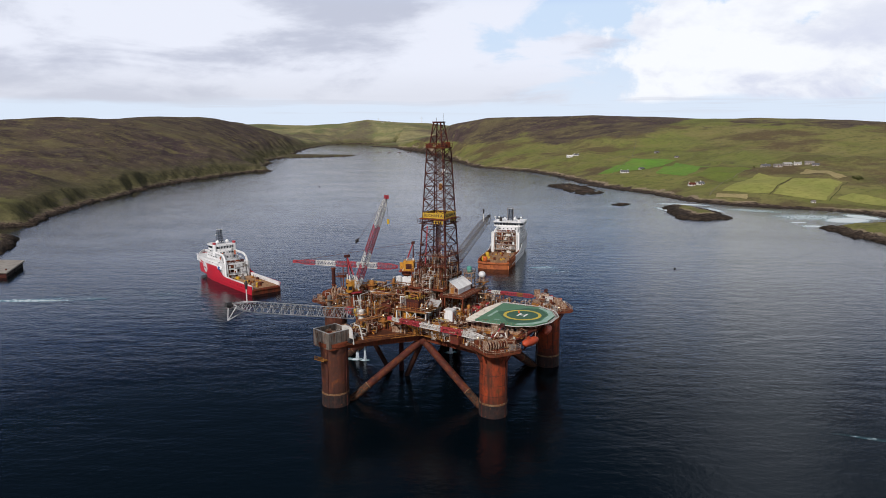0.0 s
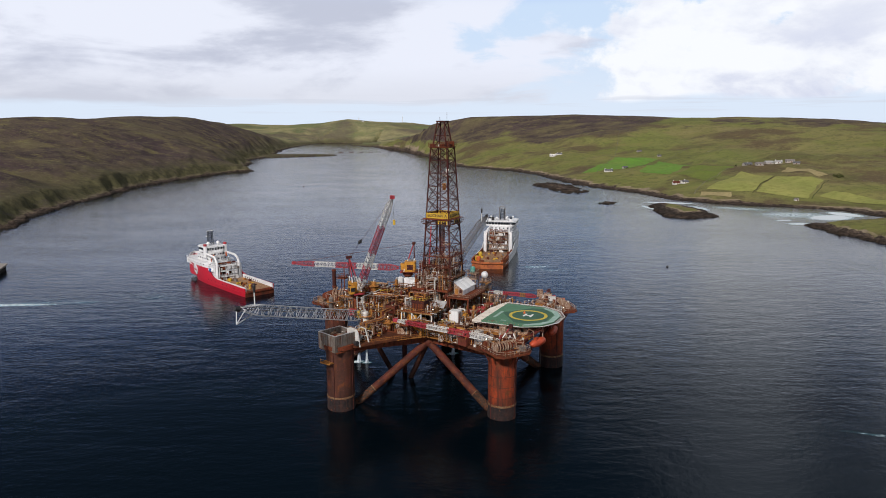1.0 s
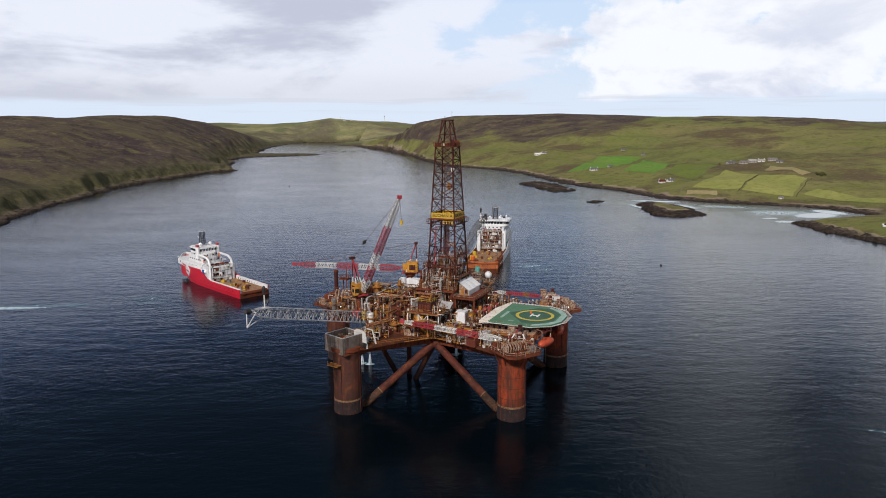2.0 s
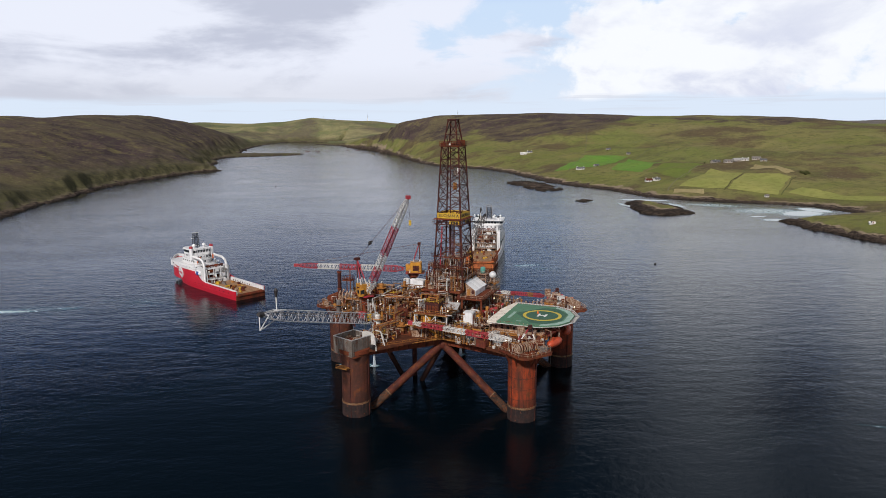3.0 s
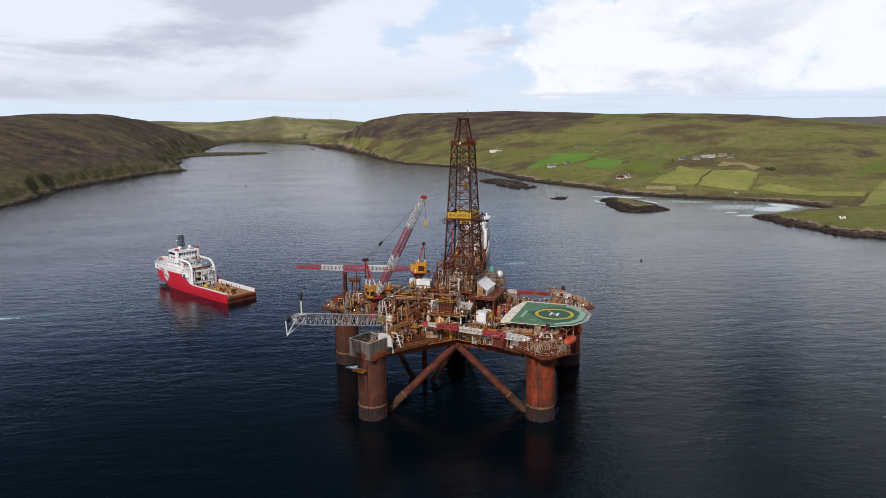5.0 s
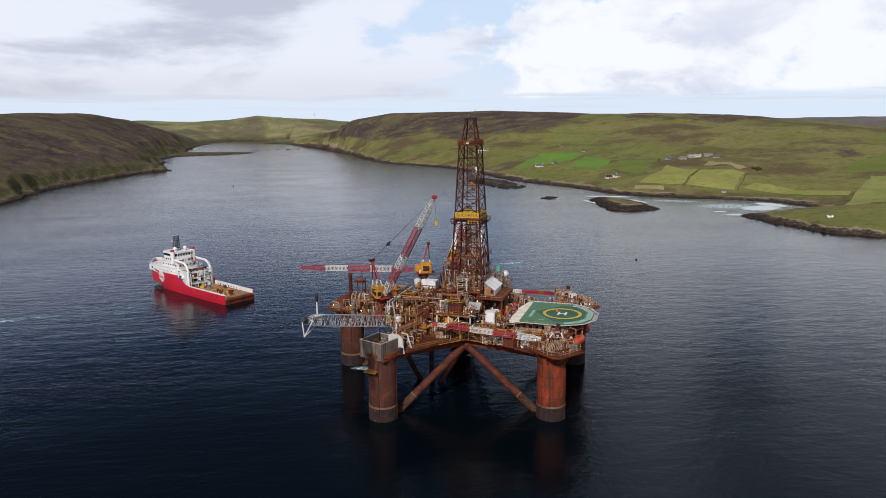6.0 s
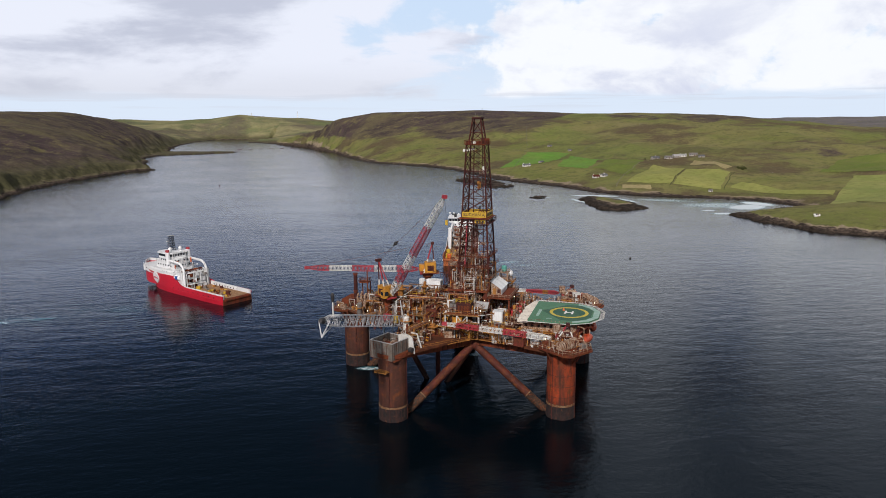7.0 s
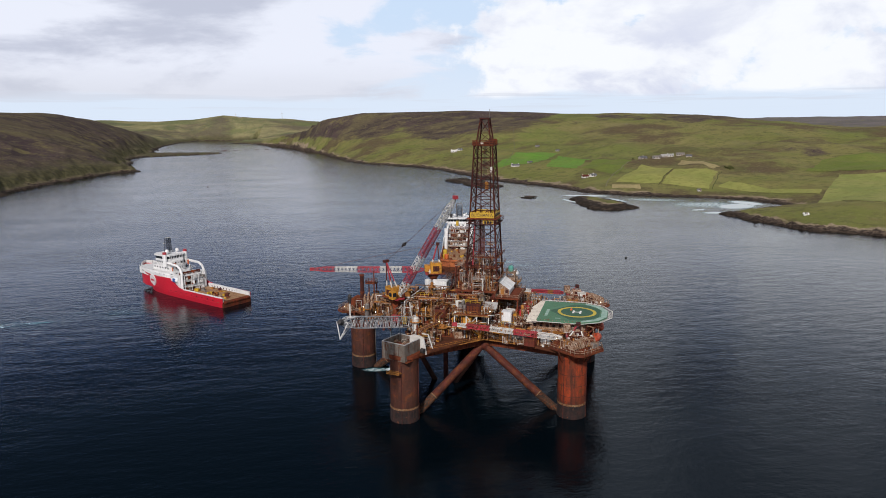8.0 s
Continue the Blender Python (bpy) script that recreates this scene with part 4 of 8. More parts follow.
for k in range(4):
    part("leg", Shape().bar(corner(k, 30.2), corner(k, 75.0), 0.29, 4, 0.22), DARK_RUST, derrick)
for i, (z0, z1) in enumerate(zip(LEVELS, LEVELS[1:])):
    for k in range(4):
        p0, q0, p1, q1 = corner(k, z0), corner(k + 1, z0), corner(k, z1), corner(k + 1, z1)
        part("girt", Shape().bar(p1, q1, 0.13, 4), DARK_RUST, derrick)
        mid = (p1 + q1) / 2
        if i in (1, 3):
            part("brace", Shape().bar(p0, mid, 0.145, 4), DARK_RUST, derrick)
            part("brace", Shape().bar(q0, mid, 0.145, 4), DARK_RUST, derrick)
        else:
            part("brace", Shape().bar(p0, q1, 0.13, 4), DARK_RUST, derrick)
            part("brace", Shape().bar(q0, p1, 0.13, 4), DARK_RUST, derrick)
        # secondary members of each panel
        c = (p0 + q0 + p1 + q1) / 4
        part("strut", Shape().bar((p0 + p1) / 2, c, 0.07, 4).bar((q0 + q1) / 2, c, 0.07, 4), DARK_RUST, derrick)
# crown
crown = part("crown_platform", Shape().box((DX, DY, 75.15), (6.9, 6.9, 0.35), 0, 0.7), RUST_BROWN, derrick, "rusty crown platform")
part("handrail", Shape().rail([(DX + x, DY + y, 75.3) for x, y in ((3.3, -3.3), (3.3, 3.3), (-3.3, 3.3), (-3.3, -3.3), (3.3, -3.3))], 1.2, 0.07, 1.3), RUST_BROWN, crown)
rng = random.Random(5)
for k in range(9):
    s = [rng.uniform(0.6, 1.9) for _ in range(3)]
    part("sheave_block", Shape().box((DX + rng.uniform(-2.8, 2.8), DY + rng.uniform(-2.8, 2.8), 75.3 + s[2] / 2), s, rng.uniform(0, 40)), rng.choice([RUST_BROWN, RUST_RED, WHITE, DARK_RUST]), crown)
for (sx, sy), (tx, ty) in zip(CORNERS, CORNERS[1:] + CORNERS[:1]):
    lo, hi = Vector((DX + sx * 2.3, DY + sy * 2.3, 75.3)), Vector((DX + sx * 1.25, DY + sy * 1.25, 83.0))
    lo2, hi2 = Vector((DX + tx * 2.3, DY + ty * 2.3, 75.3)), Vector((DX + tx * 1.25, DY + ty * 1.25, 83.0))
    part("gin_pole_leg", Shape().bar(lo, hi, 0.22, 4), DARK_RUST, derrick)
    part("girt", Shape().bar(lo.lerp(hi, 0.45), lo2.lerp(hi2, 0.45), 0.12, 4).bar(hi, hi2, 0.2, 4), DARK_RUST, derrick)
    part("brace", Shape().bar(lo, lo2.lerp(hi2, 0.45), 0.12, 4).bar(lo2.lerp(hi2, 0.45), hi, 0.12, 4), DARK_RUST, derrick)
part("crown_top", Shape().box((DX, DY, 83.2), (3.1, 3.1, 0.4)), DARK_RUST, derrick)
part("aerial", Shape().bar((DX + 1.2, DY + 0.8, 83.4), (DX + 1.2, DY + 0.8, 86.0), 0.05, 4).bar((DX - 0.6, DY - 0.6, 83.4), (DX - 0.6, DY - 0.6, 84.6), 0.08, 4), GREY, derrick)
# racking platform with the name boards
belt = part("racking_platform", Shape().box((DX, DY, 52.4), (9.6, 9.6, 0.25)), RUST_BROWN, derrick)
part("handrail", Shape().rail([(DX + x, DY + y, 50.9) for x, y in ((5.2, -5.2), (5.2, 5.2), (-5.2, 5.2), (-5.2, -5.2), (5.2, -5.2))], 1.3, 0.06, 1.6), DARK_RUST, belt)
part("lower_walk", Shape().ring((DX, DY), 5.6, 7.0, 50.7, 50.9, 4, 45, 405), DARK_RUST, belt)
for k in range(4):
    a, b = Vector((DX + CORNERS[k][0] * 4.05, DY + CORNERS[k][1] * 4.05, 53.5)), Vector((DX + CORNERS[(k + 1) % 4][0] * 4.05, DY + CORNERS[(k + 1) % 4][1] * 4.05, 53.5))
    c = (a + b) / 2
    part("name_board", Shape().box(tuple(c), (0.12, 7.8, 1.7) if k % 2 == 0 else (7.8, 0.12, 1.7)), YELLOW, derrick, "yellow name board with dark letters")
    c2 = c + Vector((1.9 if k % 2 else 0, 1.9 if k % 2 == 0 else 0, -2.2))
    if k in (0, 3):
        small = part("small_board", Shape().box(tuple(c2), (0.12, 3.4, 1.5) if k % 2 == 0 else (3.4, 0.12, 1.5)), YELLOW, derrick, "small yellow sign")
        bars = Shape()
        for j in range(3):
            o = -0.9 + 0.9 * j
            if k == 3:
                bars.box((c2.x + o, c2.y - 0.08, c2.z), (0.55, 0.05, 0.75))
            else:
                bars.box((c2.x + 0.08, c2.y + o, c2.z), (0.05, 0.55, 0.75))
        part("dark_mark", bars, BLACK, small)


def lettering(text, size, m, mat, parent, depth=0.03):
    cu = bpy.data.curves.new("lettering", "FONT")
    cu.body, cu.size, cu.extrude, cu.align_x, cu.align_y = text, size, depth, "CENTER", "CENTER"
    tmp = bpy.data.objects.new("lettering_source", cu)
    me = bpy.data.meshes.new_from_object(tmp)
    bpy.data.objects.remove(tmp)
    me.materials.append(mat)
    ob = new("lettering", me)
    ob.parent = parent
    ob.matrix_basis = Matrix.Translation(-BASE[parent.name]) @ m
    BASE[ob.name] = BASE[parent.name]
    return ob


boards = [o for o in derrick.children if o.name.startswith("name_board")]
lettering("BUCHAN A", 1.35, pose(DX, DY - 4.05 - 0.09, 53.5, 90, 0, 0), BLACK, boards[3])
lettering("BUCHAN A", 1.35, pose(DX + 4.05 + 0.09, DY, 53.5, 90, 0, 90), BLACK, boards[0])
# monkey board, travelling block, pipes racked inside, ladder
part("travelling_block", Shape().box((DX + 0.6, DY, 62.5), (1.1, 0.9, 2.2), 0, 0.2), OCHRE, derrick, "ochre travelling block")
part("guide_rail", Shape().bar((DX + 1.8, DY + 1.5, 31), (DX + 1.4, DY + 1.2, 74.8), 0.16, 4).bar((DX - 1.8, DY + 1.5, 31), (DX - 1.4, DY + 1.2, 74.8), 0.16, 4), DARK_RUST, derrick)
for k in range(7):
    part("drill_pipe", Shape().bar((DX - 2.6 + 0.35 * k, DY + 2.2, 31), (DX - 2.2 + 0.3 * k, DY + 2.0, 52.5), 0.12, 5), RUST_RED if k % 2 else RUST_BROWN, derrick)
for k in range(5):
    part("hoist_wire", Shape().bar((DX - 0.4 + 0.25 * k, DY, 64.2), (DX - 0.4 + 0.25 * k, DY, 75.0), 0.05, 4), BLACK, derrick)
for z, h in ((66.2, 2.4), (44.0, 2.6), (40.0, 2.0)):
    part("service_basket", Shape().box((DX + 2.2, DY - 1.6, z), (2.0, 1.6, 0.2)), CREAM, derrick)
    part("handrail", Shape().rail([(DX + 1.2, DY - 2.4, z), (DX + 3.2, DY - 2.4, z), (DX + 3.2, DY - 0.8, z)], 1.1, 0.06, 1.0), CREAM, derrick)
part("white_hoist", Shape().vessel((DX + 2.4, DY - 1.4, 66.4), (DX + 2.4, DY - 1.4, 68.4), 0.5, 10), WHITE, derrick, smooth=True)
part("stand_pipe", Shape().bar((DX - 3.2, DY - 4.6, 30), (DX - 2.4, DY - 3.7, 50), 0.2, 6), RED, derrick)

# drill floor and the crowded substructure below the derrick
floor_unit = thing("drill_floor", (DX, DY, 21.2), "heavy rusty drill floor substructure packed with machinery", "drill floor")
part("floor_slab", Shape().box((DX - 1.3, DY, 29.8), (12.9, 14.5, 0.7)), RUST_BROWN, floor_unit)
for sx in (-6.9, -1.2, 4.5):
    for sy in (-1, 1):
        part("column_post", Shape().box((DX + sx, DY + sy * 6.3, 25.3), (0.9, 0.9, 8.3)), RUST_RED, floor_unit)
for sy in (-1, 1):
    for s in (-1, 1):
        part("cross_brace", Shape().bar((DX - 1.2, DY + sy * 6.3, 21.4), (DX - 1.2 + s * 5.7, DY + sy * 6.3, 29.3), 0.25, 4), RUST_RED, floor_unit)
for s in (-1, 1):
    part("cross_brace", Shape().bar((DX - 1.2 + s * 5.7, DY - 6.3, 21.4), (DX - 1.2 + s * 5.7, DY + 6.3, 29.3), 0.25, 4), RUST_RED, floor_unit)
part("handrail", Shape().rail([(DX + x, DY + y, 30.15) for x, y in ((5.0, -7.1), (5.0, 7.1), (-7.6, 7.1), (-7.6, -7.1), (5.0, -7.1))], 1.2, 0.06, 1.6), CREAM, floor_unit)
part("wind_wall", Shape().box((DX - 1.3, DY + 7.0, 31.8), (12.4, 0.2, 3.4)).box((DX - 7.5, DY + 1, 31.8), (0.2, 12.0, 3.4)), RUST_BROWN, floor_unit)
rng = random.Random(11)
for k in range(70):
    inside_box = (DX + rng.uniform(-7, 4.0), DY + rng.uniform(-6.6, 6.6))
    z0 = rng.choice([21.3, 21.3, 30.2, 30.2, 25.0])
    s = [rng.uniform(0.6, 2.4), rng.uniform(0.6, 2.4), rng.uniform(0.8, 3.6)]
    mat = rng.choice([RUST_BROWN, RUST_RED, RUST_RED, DARK_RUST, CREAM, OCHRE, WHITE, RUST_ORANGE])
    kind = rng.random()
    if kind < 0.45:
        part("machine_block", Shape().box((*inside_box, z0 + s[2] / 2), s, rng.choice([0, 0, 12]), 0.12), mat, floor_unit)
    elif kind < 0.7:
        part("standing_vessel", Shape().vessel((*inside_box, z0), (*inside_box, z0 + s[2] + 0.8), s[0] * 0.35, 12), mat, floor_unit, smooth=True)
    else:
        x, y = inside_box
        part("pipe_run", Shape().run([(x, y, z0), (x, y, z0 + s[2] + 1), (x + s[0], y, z0 + s[2] + 1), (x + s[0], y - s[1], z0 + s[2] + 1), (x + s[0], y - s[1], z0 + 0.3)], 0.16, 6), mat, floor_unit)

for k in range(60):
    x, y = DX + rng.uniform(-7, 3.4), DY + rng.uniform(-6.8, 5.5)
    z0 = rng.choice([21.3, 30.2, 30.2, 33.0])
    z1 = z0 + rng.uniform(2.5, 8.5)
    mat = rng.choice([RUST_RED, RUST_RED, RUST_BROWN, CREAM, RUST_ORANGE, WHITE, DARK_RUST, RED])
    if k % 3:
        w = rng.choice([(1.6, 0), (0, 1.6), (-1.6, 0), (0, -1.6)])
        part("service_pipe", Shape().run([(x, y, z0), (x, y, z1), (x + w[0], y + w[1], z1), (x + w[0], y + w[1], z1 - 1.5)], rng.choice([0.07, 0.1, 0.14]), 5), mat, floor_unit)
    else:
        part("ladder", Shape().bar((x, y, z0), (x, y, z1), 0.07, 4).bar((x + 0.6, y, z0), (x + 0.6, y, z1), 0.07, 4).add([], []), mat, floor_unit)
for z, w in ((33.6, 11.5), (36.8, 10.6), (40.2, 10.0)):
    part("gallery", Shape().ring((DX, DY), w * 0.60, w * 0.60 + 1.2, z, z + 0.12, 4, 45, 405), RUST_BROWN, derrick)
    h = w * 0.5
    part("handrail", Shape().rail([(DX + sx * h * 1.1, DY + sy * h * 1.1, z) for sx, sy in ((1, -1), (1, 1), (-1, 1), (-1, -1), (1, -1))], 1.1, 0.05, 1.2), CREAM if z < 35 else RUST_RED, derrick)

for k in range(60):
    x, y = (DX + rng.uniform(-7.4, 4), DY - rng.uniform(4.8, 7.2)) if k % 2 else (DX + rng.uniform(-7.4, 4.4), DY + rng.uniform(-6, 6))
    z0 = 30.2
    mat = rng.choice([CREAM, CREAM, WHITE, RUST_RED, RUST_BROWN, OCHRE, RUST_ORANGE])
    s_ = (rng.uniform(0.3, 1.2), rng.uniform(0.3, 1.2), rng.uniform(0.6, 2.4))
    if k % 3:
        part("floor_locker", Shape().box((x, y, z0 + s_[2] / 2), s_, rng.choice([0, 10, -15]), 0.05), mat, floor_unit)
    else:
        part("stand_pipe", Shape().run([(x, y, z0), (x, y, z0 + 3 + 3 * s_[0]), (x + 0.8, y, z0 + 3.4 + 3 * s_[0])], 0.09, 5), mat, floor_unit)


# ---------------------------------------------------------------- helideck between the two forward columns
HX, HY, HZ = 31.6, 1.0, 23.2
heli = thing("helideck", (HX, HY, 19.4), "green helicopter deck with a yellow circle and a white letter H", "helideck")


def deck_outline(grow):
    w, tip, back = 11.4 + grow, 9.4 + grow, 20.4 - grow
    return [(back, HY - w), (HX + 2.0, HY - w), (HX + 6.9 + grow * 0.7, HY - 8.4 - grow * 0.7), (HX + tip, HY - 3.6), (HX + tip, HY + 3.6), (HX + 6.9 + grow * 0.7, HY + 8.4 + grow * 0.7), (HX + 2.0, HY + w), (back, HY + w)]


part("deck_slab", Shape().prism(deck_outline(0), HZ - 0.7, HZ), HELI_GREEN, heli, "worn green landing deck")
part("dark_zone", Shape().prism([(HX - 8.5, HY), (HX - 1.5, HY - 9.0), (HX + 3.2, HY - 9.0), (HX + 7.0, HY - 4.0), (HX + 7.0, HY + 4.0), (HX + 3.2, HY + 9.0), (HX - 1.5, HY + 9.0)], HZ, HZ + 0.02), HELI_DARK, heli)
out, inn = deck_outline(-0.15), deck_outline(-1.9)
rim = Shape()
for i in range(1, 6):
    a, b, c, d = out[i], out[i + 1], inn[i + 1], inn[i]
    rim.prism([d, a, b, c], HZ, HZ + 0.02)
part("bleached_rim", rim, HELI_PALE, heli, "bleached pale edge of the deck")
part("landing_circle", Shape().ring((HX, HY), 5.0, 6.0, HZ + 0.024, HZ + 0.045, 48), MARK_YELLOW, heli, "yellow landing circle")
letter = Shape().box((HX - 1.05, HY, HZ + 0.035), (0.62, 3.2, 0.03)).box((HX + 1.05, HY, HZ + 0.035), (0.62, 3.2, 0.03)).box((HX, HY, HZ + 0.035), (1.5, 0.62, 0.03))
part("letter_h", letter, MARK_WHITE, heli, "white letter H")
# added stand-in for a small orange spot of unknown kind
part("orange_cone", Shape().bar((HX - 1.9, HY + 1.9, HZ + 0.02), (HX - 1.9, HY + 1.9, HZ + 0.9), 0.4, 10, 0.1), ORANGE, heli, "small orange shape of unknown kind on the deck")
part("pale_mark", Shape().box((22.6, HY - 2.5, HZ + 0.012), (0.9, 7.5, 0.02)), HELI_PALE, heli)
part("pale_mark", Shape().box((26.5, HY - 8.3, HZ + 0.012), (1.6, 0.9, 0.02)), HELI_PALE, heli)
part("apron_strip", Shape().prism([(17.4, HY - 11.4), (20.5, HY - 11.8), (20.5, HY + 11.8), (19.0, HY + 11.6), (17.2, HY + 3)], HZ - 0.9, HZ - 0.05), APRON, heli, "pale strip along the deck's inner edge")
net, netf = deck_outline(0.1), deck_outline(1.4)
for i in range(0, 7):
    a, b, c, d = net[i], net[i + 1], netf[i + 1], netf[i]
    panel = part("safety_net", Shape().bar((*a, HZ - 0.45), (*b, HZ - 0.45), 0.1, 4), PALE_STEEL, heli, "pale safety net frame")
    wires = Shape()
    for k in range(1, 5):
        e, f = Vector(a).lerp(Vector(d), k / 5), Vector(b).lerp(Vector(c), k / 5)
        wires.bar((*e, HZ - 0.5 + 0.08 * k), (*f, HZ - 0.5 + 0.08 * k), 0.035, 4)
    tagged(part("net_wire", wires, PALE_STEEL, panel), kind="stuff")
    m = max(2, int(math.dist(c, d) / 1.1))
    ribs = Shape()
    for k in range(m + 1):
        p = Vector(a).lerp(Vector(b), k / m)
        q = Vector(d).lerp(Vector(c), k / m)
        ribs.bar((*p, HZ - 0.5), (*q, HZ - 0.05), 0.09, 4)
    ribs.bar((*d, HZ - 0.08), (*c, HZ - 0.08), 0.11, 4)
    part("net_frame", ribs, WHITE, panel)
for k in range(12):
    p = Vector(deck_outline(-0.1)[1]).lerp(Vector(deck_outline(-0.1)[0]), k / 11)
    part("deck_light", Shape().tube(tuple(p), 0.12, HZ, HZ + 0.25, 8), CREAM, heli)
# framing below the deck
for k in range(7):
    x = 22 + 2.7 * k
    w = 11.0 if x < 36 else 7.5
    part("deck_beam", Shape().box((x, HY, HZ - 1.1), (0.35, 2 * w, 0.8)), RUST_RED, heli)
for y in (-8, -3, 3, 8):
    part("deck_stringer", Shape().box((29.5, HY + y, HZ - 1.7), (19.5, 0.35, 0.6)), RUST_RED, heli)
for s in (-1, 1):
    for x0, x1, y1 in ((24, 30.5, 14), (31, 31.5, 15), (36, 32.5, 16), (38.5, 32.0, 18)):
        part("strut", Shape().bar((x0, HY + s * 6.5, HZ - 1.6), (x1, HY + s * y1, 17.6), 0.28, 6), RUST_RED, heli)
    part("strut", Shape().bar((38.8, HY + s * 4.0, HZ - 1.6), (33, HY + s * 2.0, 12.5), 0.3, 6), RUST_RED, heli)
part("front_brace", Shape().bar((31, -21, 15.4), (31, 21, 15.4), 1.0, 12), RUST_RED, rig, "horizontal red brace between columns", True)

quarters = thing("living_quarters", (26, HY, 19.4), "cream and rust-red accommodation block under the helideck", "cabin block")
part("block", Shape().box((26.5, HY, 20.9), (16.5, 19.6, 2.9), 0, 0.3), CREAM, quarters)
part("red_skirt", Shape().box((26.5, HY, 18.9), (17.2, 20.4, 1.1)), RED, quarters, "dull red lower band")
for k in range(8):
    part("window", Shape().box((19.8 + 1.9 * k, HY - 9.83, 21.2), (0.8, 0.12, 0.8)), GLASS, quarters)
part("walkway", Shape().box((27, HY - 10.9, 19.5), (18.5, 1.9, 0.15)), OCHRE, quarters)
part("handrail", Shape().rail([(18, HY - 11.7, 19.6), (36, HY - 11.7, 19.6)], 1.1, 0.06, 1.5), OCHRE, quarters)

# lifeboats hung below the forward edge
def lifeboat(x, y, z, turn):
    m = RIG @ pose(x, y, z, 0, 0, turn)
    b = thing("lifeboat", (0, 0, 0), "closed orange-red lifeboat hung from davits below the helideck", "lifeboat", "lifeboats", m)
    hull = Shape()
    prof = [(-3.7, 0.25), (-3.2, 0.95), (-2, 1.25), (0, 1.35), (2, 1.2), (3.1, 0.75), (3.9, 0.1)]
    n = 12
    verts, faces = [], []
    for px, r in prof:
        for i in range(n):
            t = math.tau * i / n
            verts.append((px, r * math.cos(t), 1.2 + r * (0.95 if math.sin(t) > 0 else 1.0) * math.sin(t)))
    for j in range(len(prof) - 1):
        for i in range(n):
            faces.append([j * n + i, j * n + (i + 1) % n, (j + 1) * n + (i + 1) % n, (j + 1) * n + i])
    faces += [list(range(n))[::-1], [(len(prof) - 1) * n + i for i in range(n)]]
    hull.add(verts, faces)
    body = part("hull", hull, BOAT_RED, b, smooth=True)
    part("canopy_hatch", Shape().box((-1.4, 0, 2.55), (1.5, 1.1, 0.7), 0, 0.2), BOAT_RED, body)
    for xx in (-2.4, 2.4):
        part("davit", Shape().run([(xx, 0, 2.2), (xx, 0, 5.0), (xx, 1.9, 5.3)], 0.16, 6), CREAM, b)


lifeboat(38.0, -8.4, 17.0, 74)
lifeboat(38.6, 4.6, 17.2, 96)


# ---------------------------------------------------------------- cranes and flare booms
def lattice(parent, name, p, q, w0, w1, mats, bays, chord=0.16, lace=0.09, up=Vector((0, 0, 1)), label=""):
    """A four-chord lattice boom from p to q in coloured lengths, each length one part with its lacing below it."""
    p, q = Vector(p), Vector(q)
    d = (q - p).normalized()
    a = d.cross(up).normalized()
    b = a.cross(d)
    n = len(mats)

    def at(t, i):
        w = (w0 + (w1 - w0) * t) * min(1.0, 0.35 + t * 8, 0.3 + (1 - t) * 7) / 2
        return p.lerp(q, t) + a * (w * (1, 1, -1, -1)[i % 4]) + b * (w * (1, -1, -1, 1)[i % 4])

    for k, mat in enumerate(mats):
        laces = Shape()
        m = max(1, bays // n)
        runs = [[at((k + j / m) / n, i) for j in range(m + 1)] for i in range(4)]
        for j in range(m):
            t0, t1 = (k + j / m) / n, (k + (j + 1) / m) / n
            for i in range(4):
                laces.bar(at(t0, i), at(t1, i + 1), lace, 4)
                laces.bar(at(t0, i + 1), at((t0 + t1) / 2, i), lace, 4) if j % 2 else laces.bar(at(t1, i), at(t1, i + 1), lace, 4)
        for i in range(4):
            sec = part(name, Shape().path(runs[i], chord, 4), mat, parent, label)
            if i == 0:
                tagged(part("lacing", laces, mat, sec), kind="stuff")


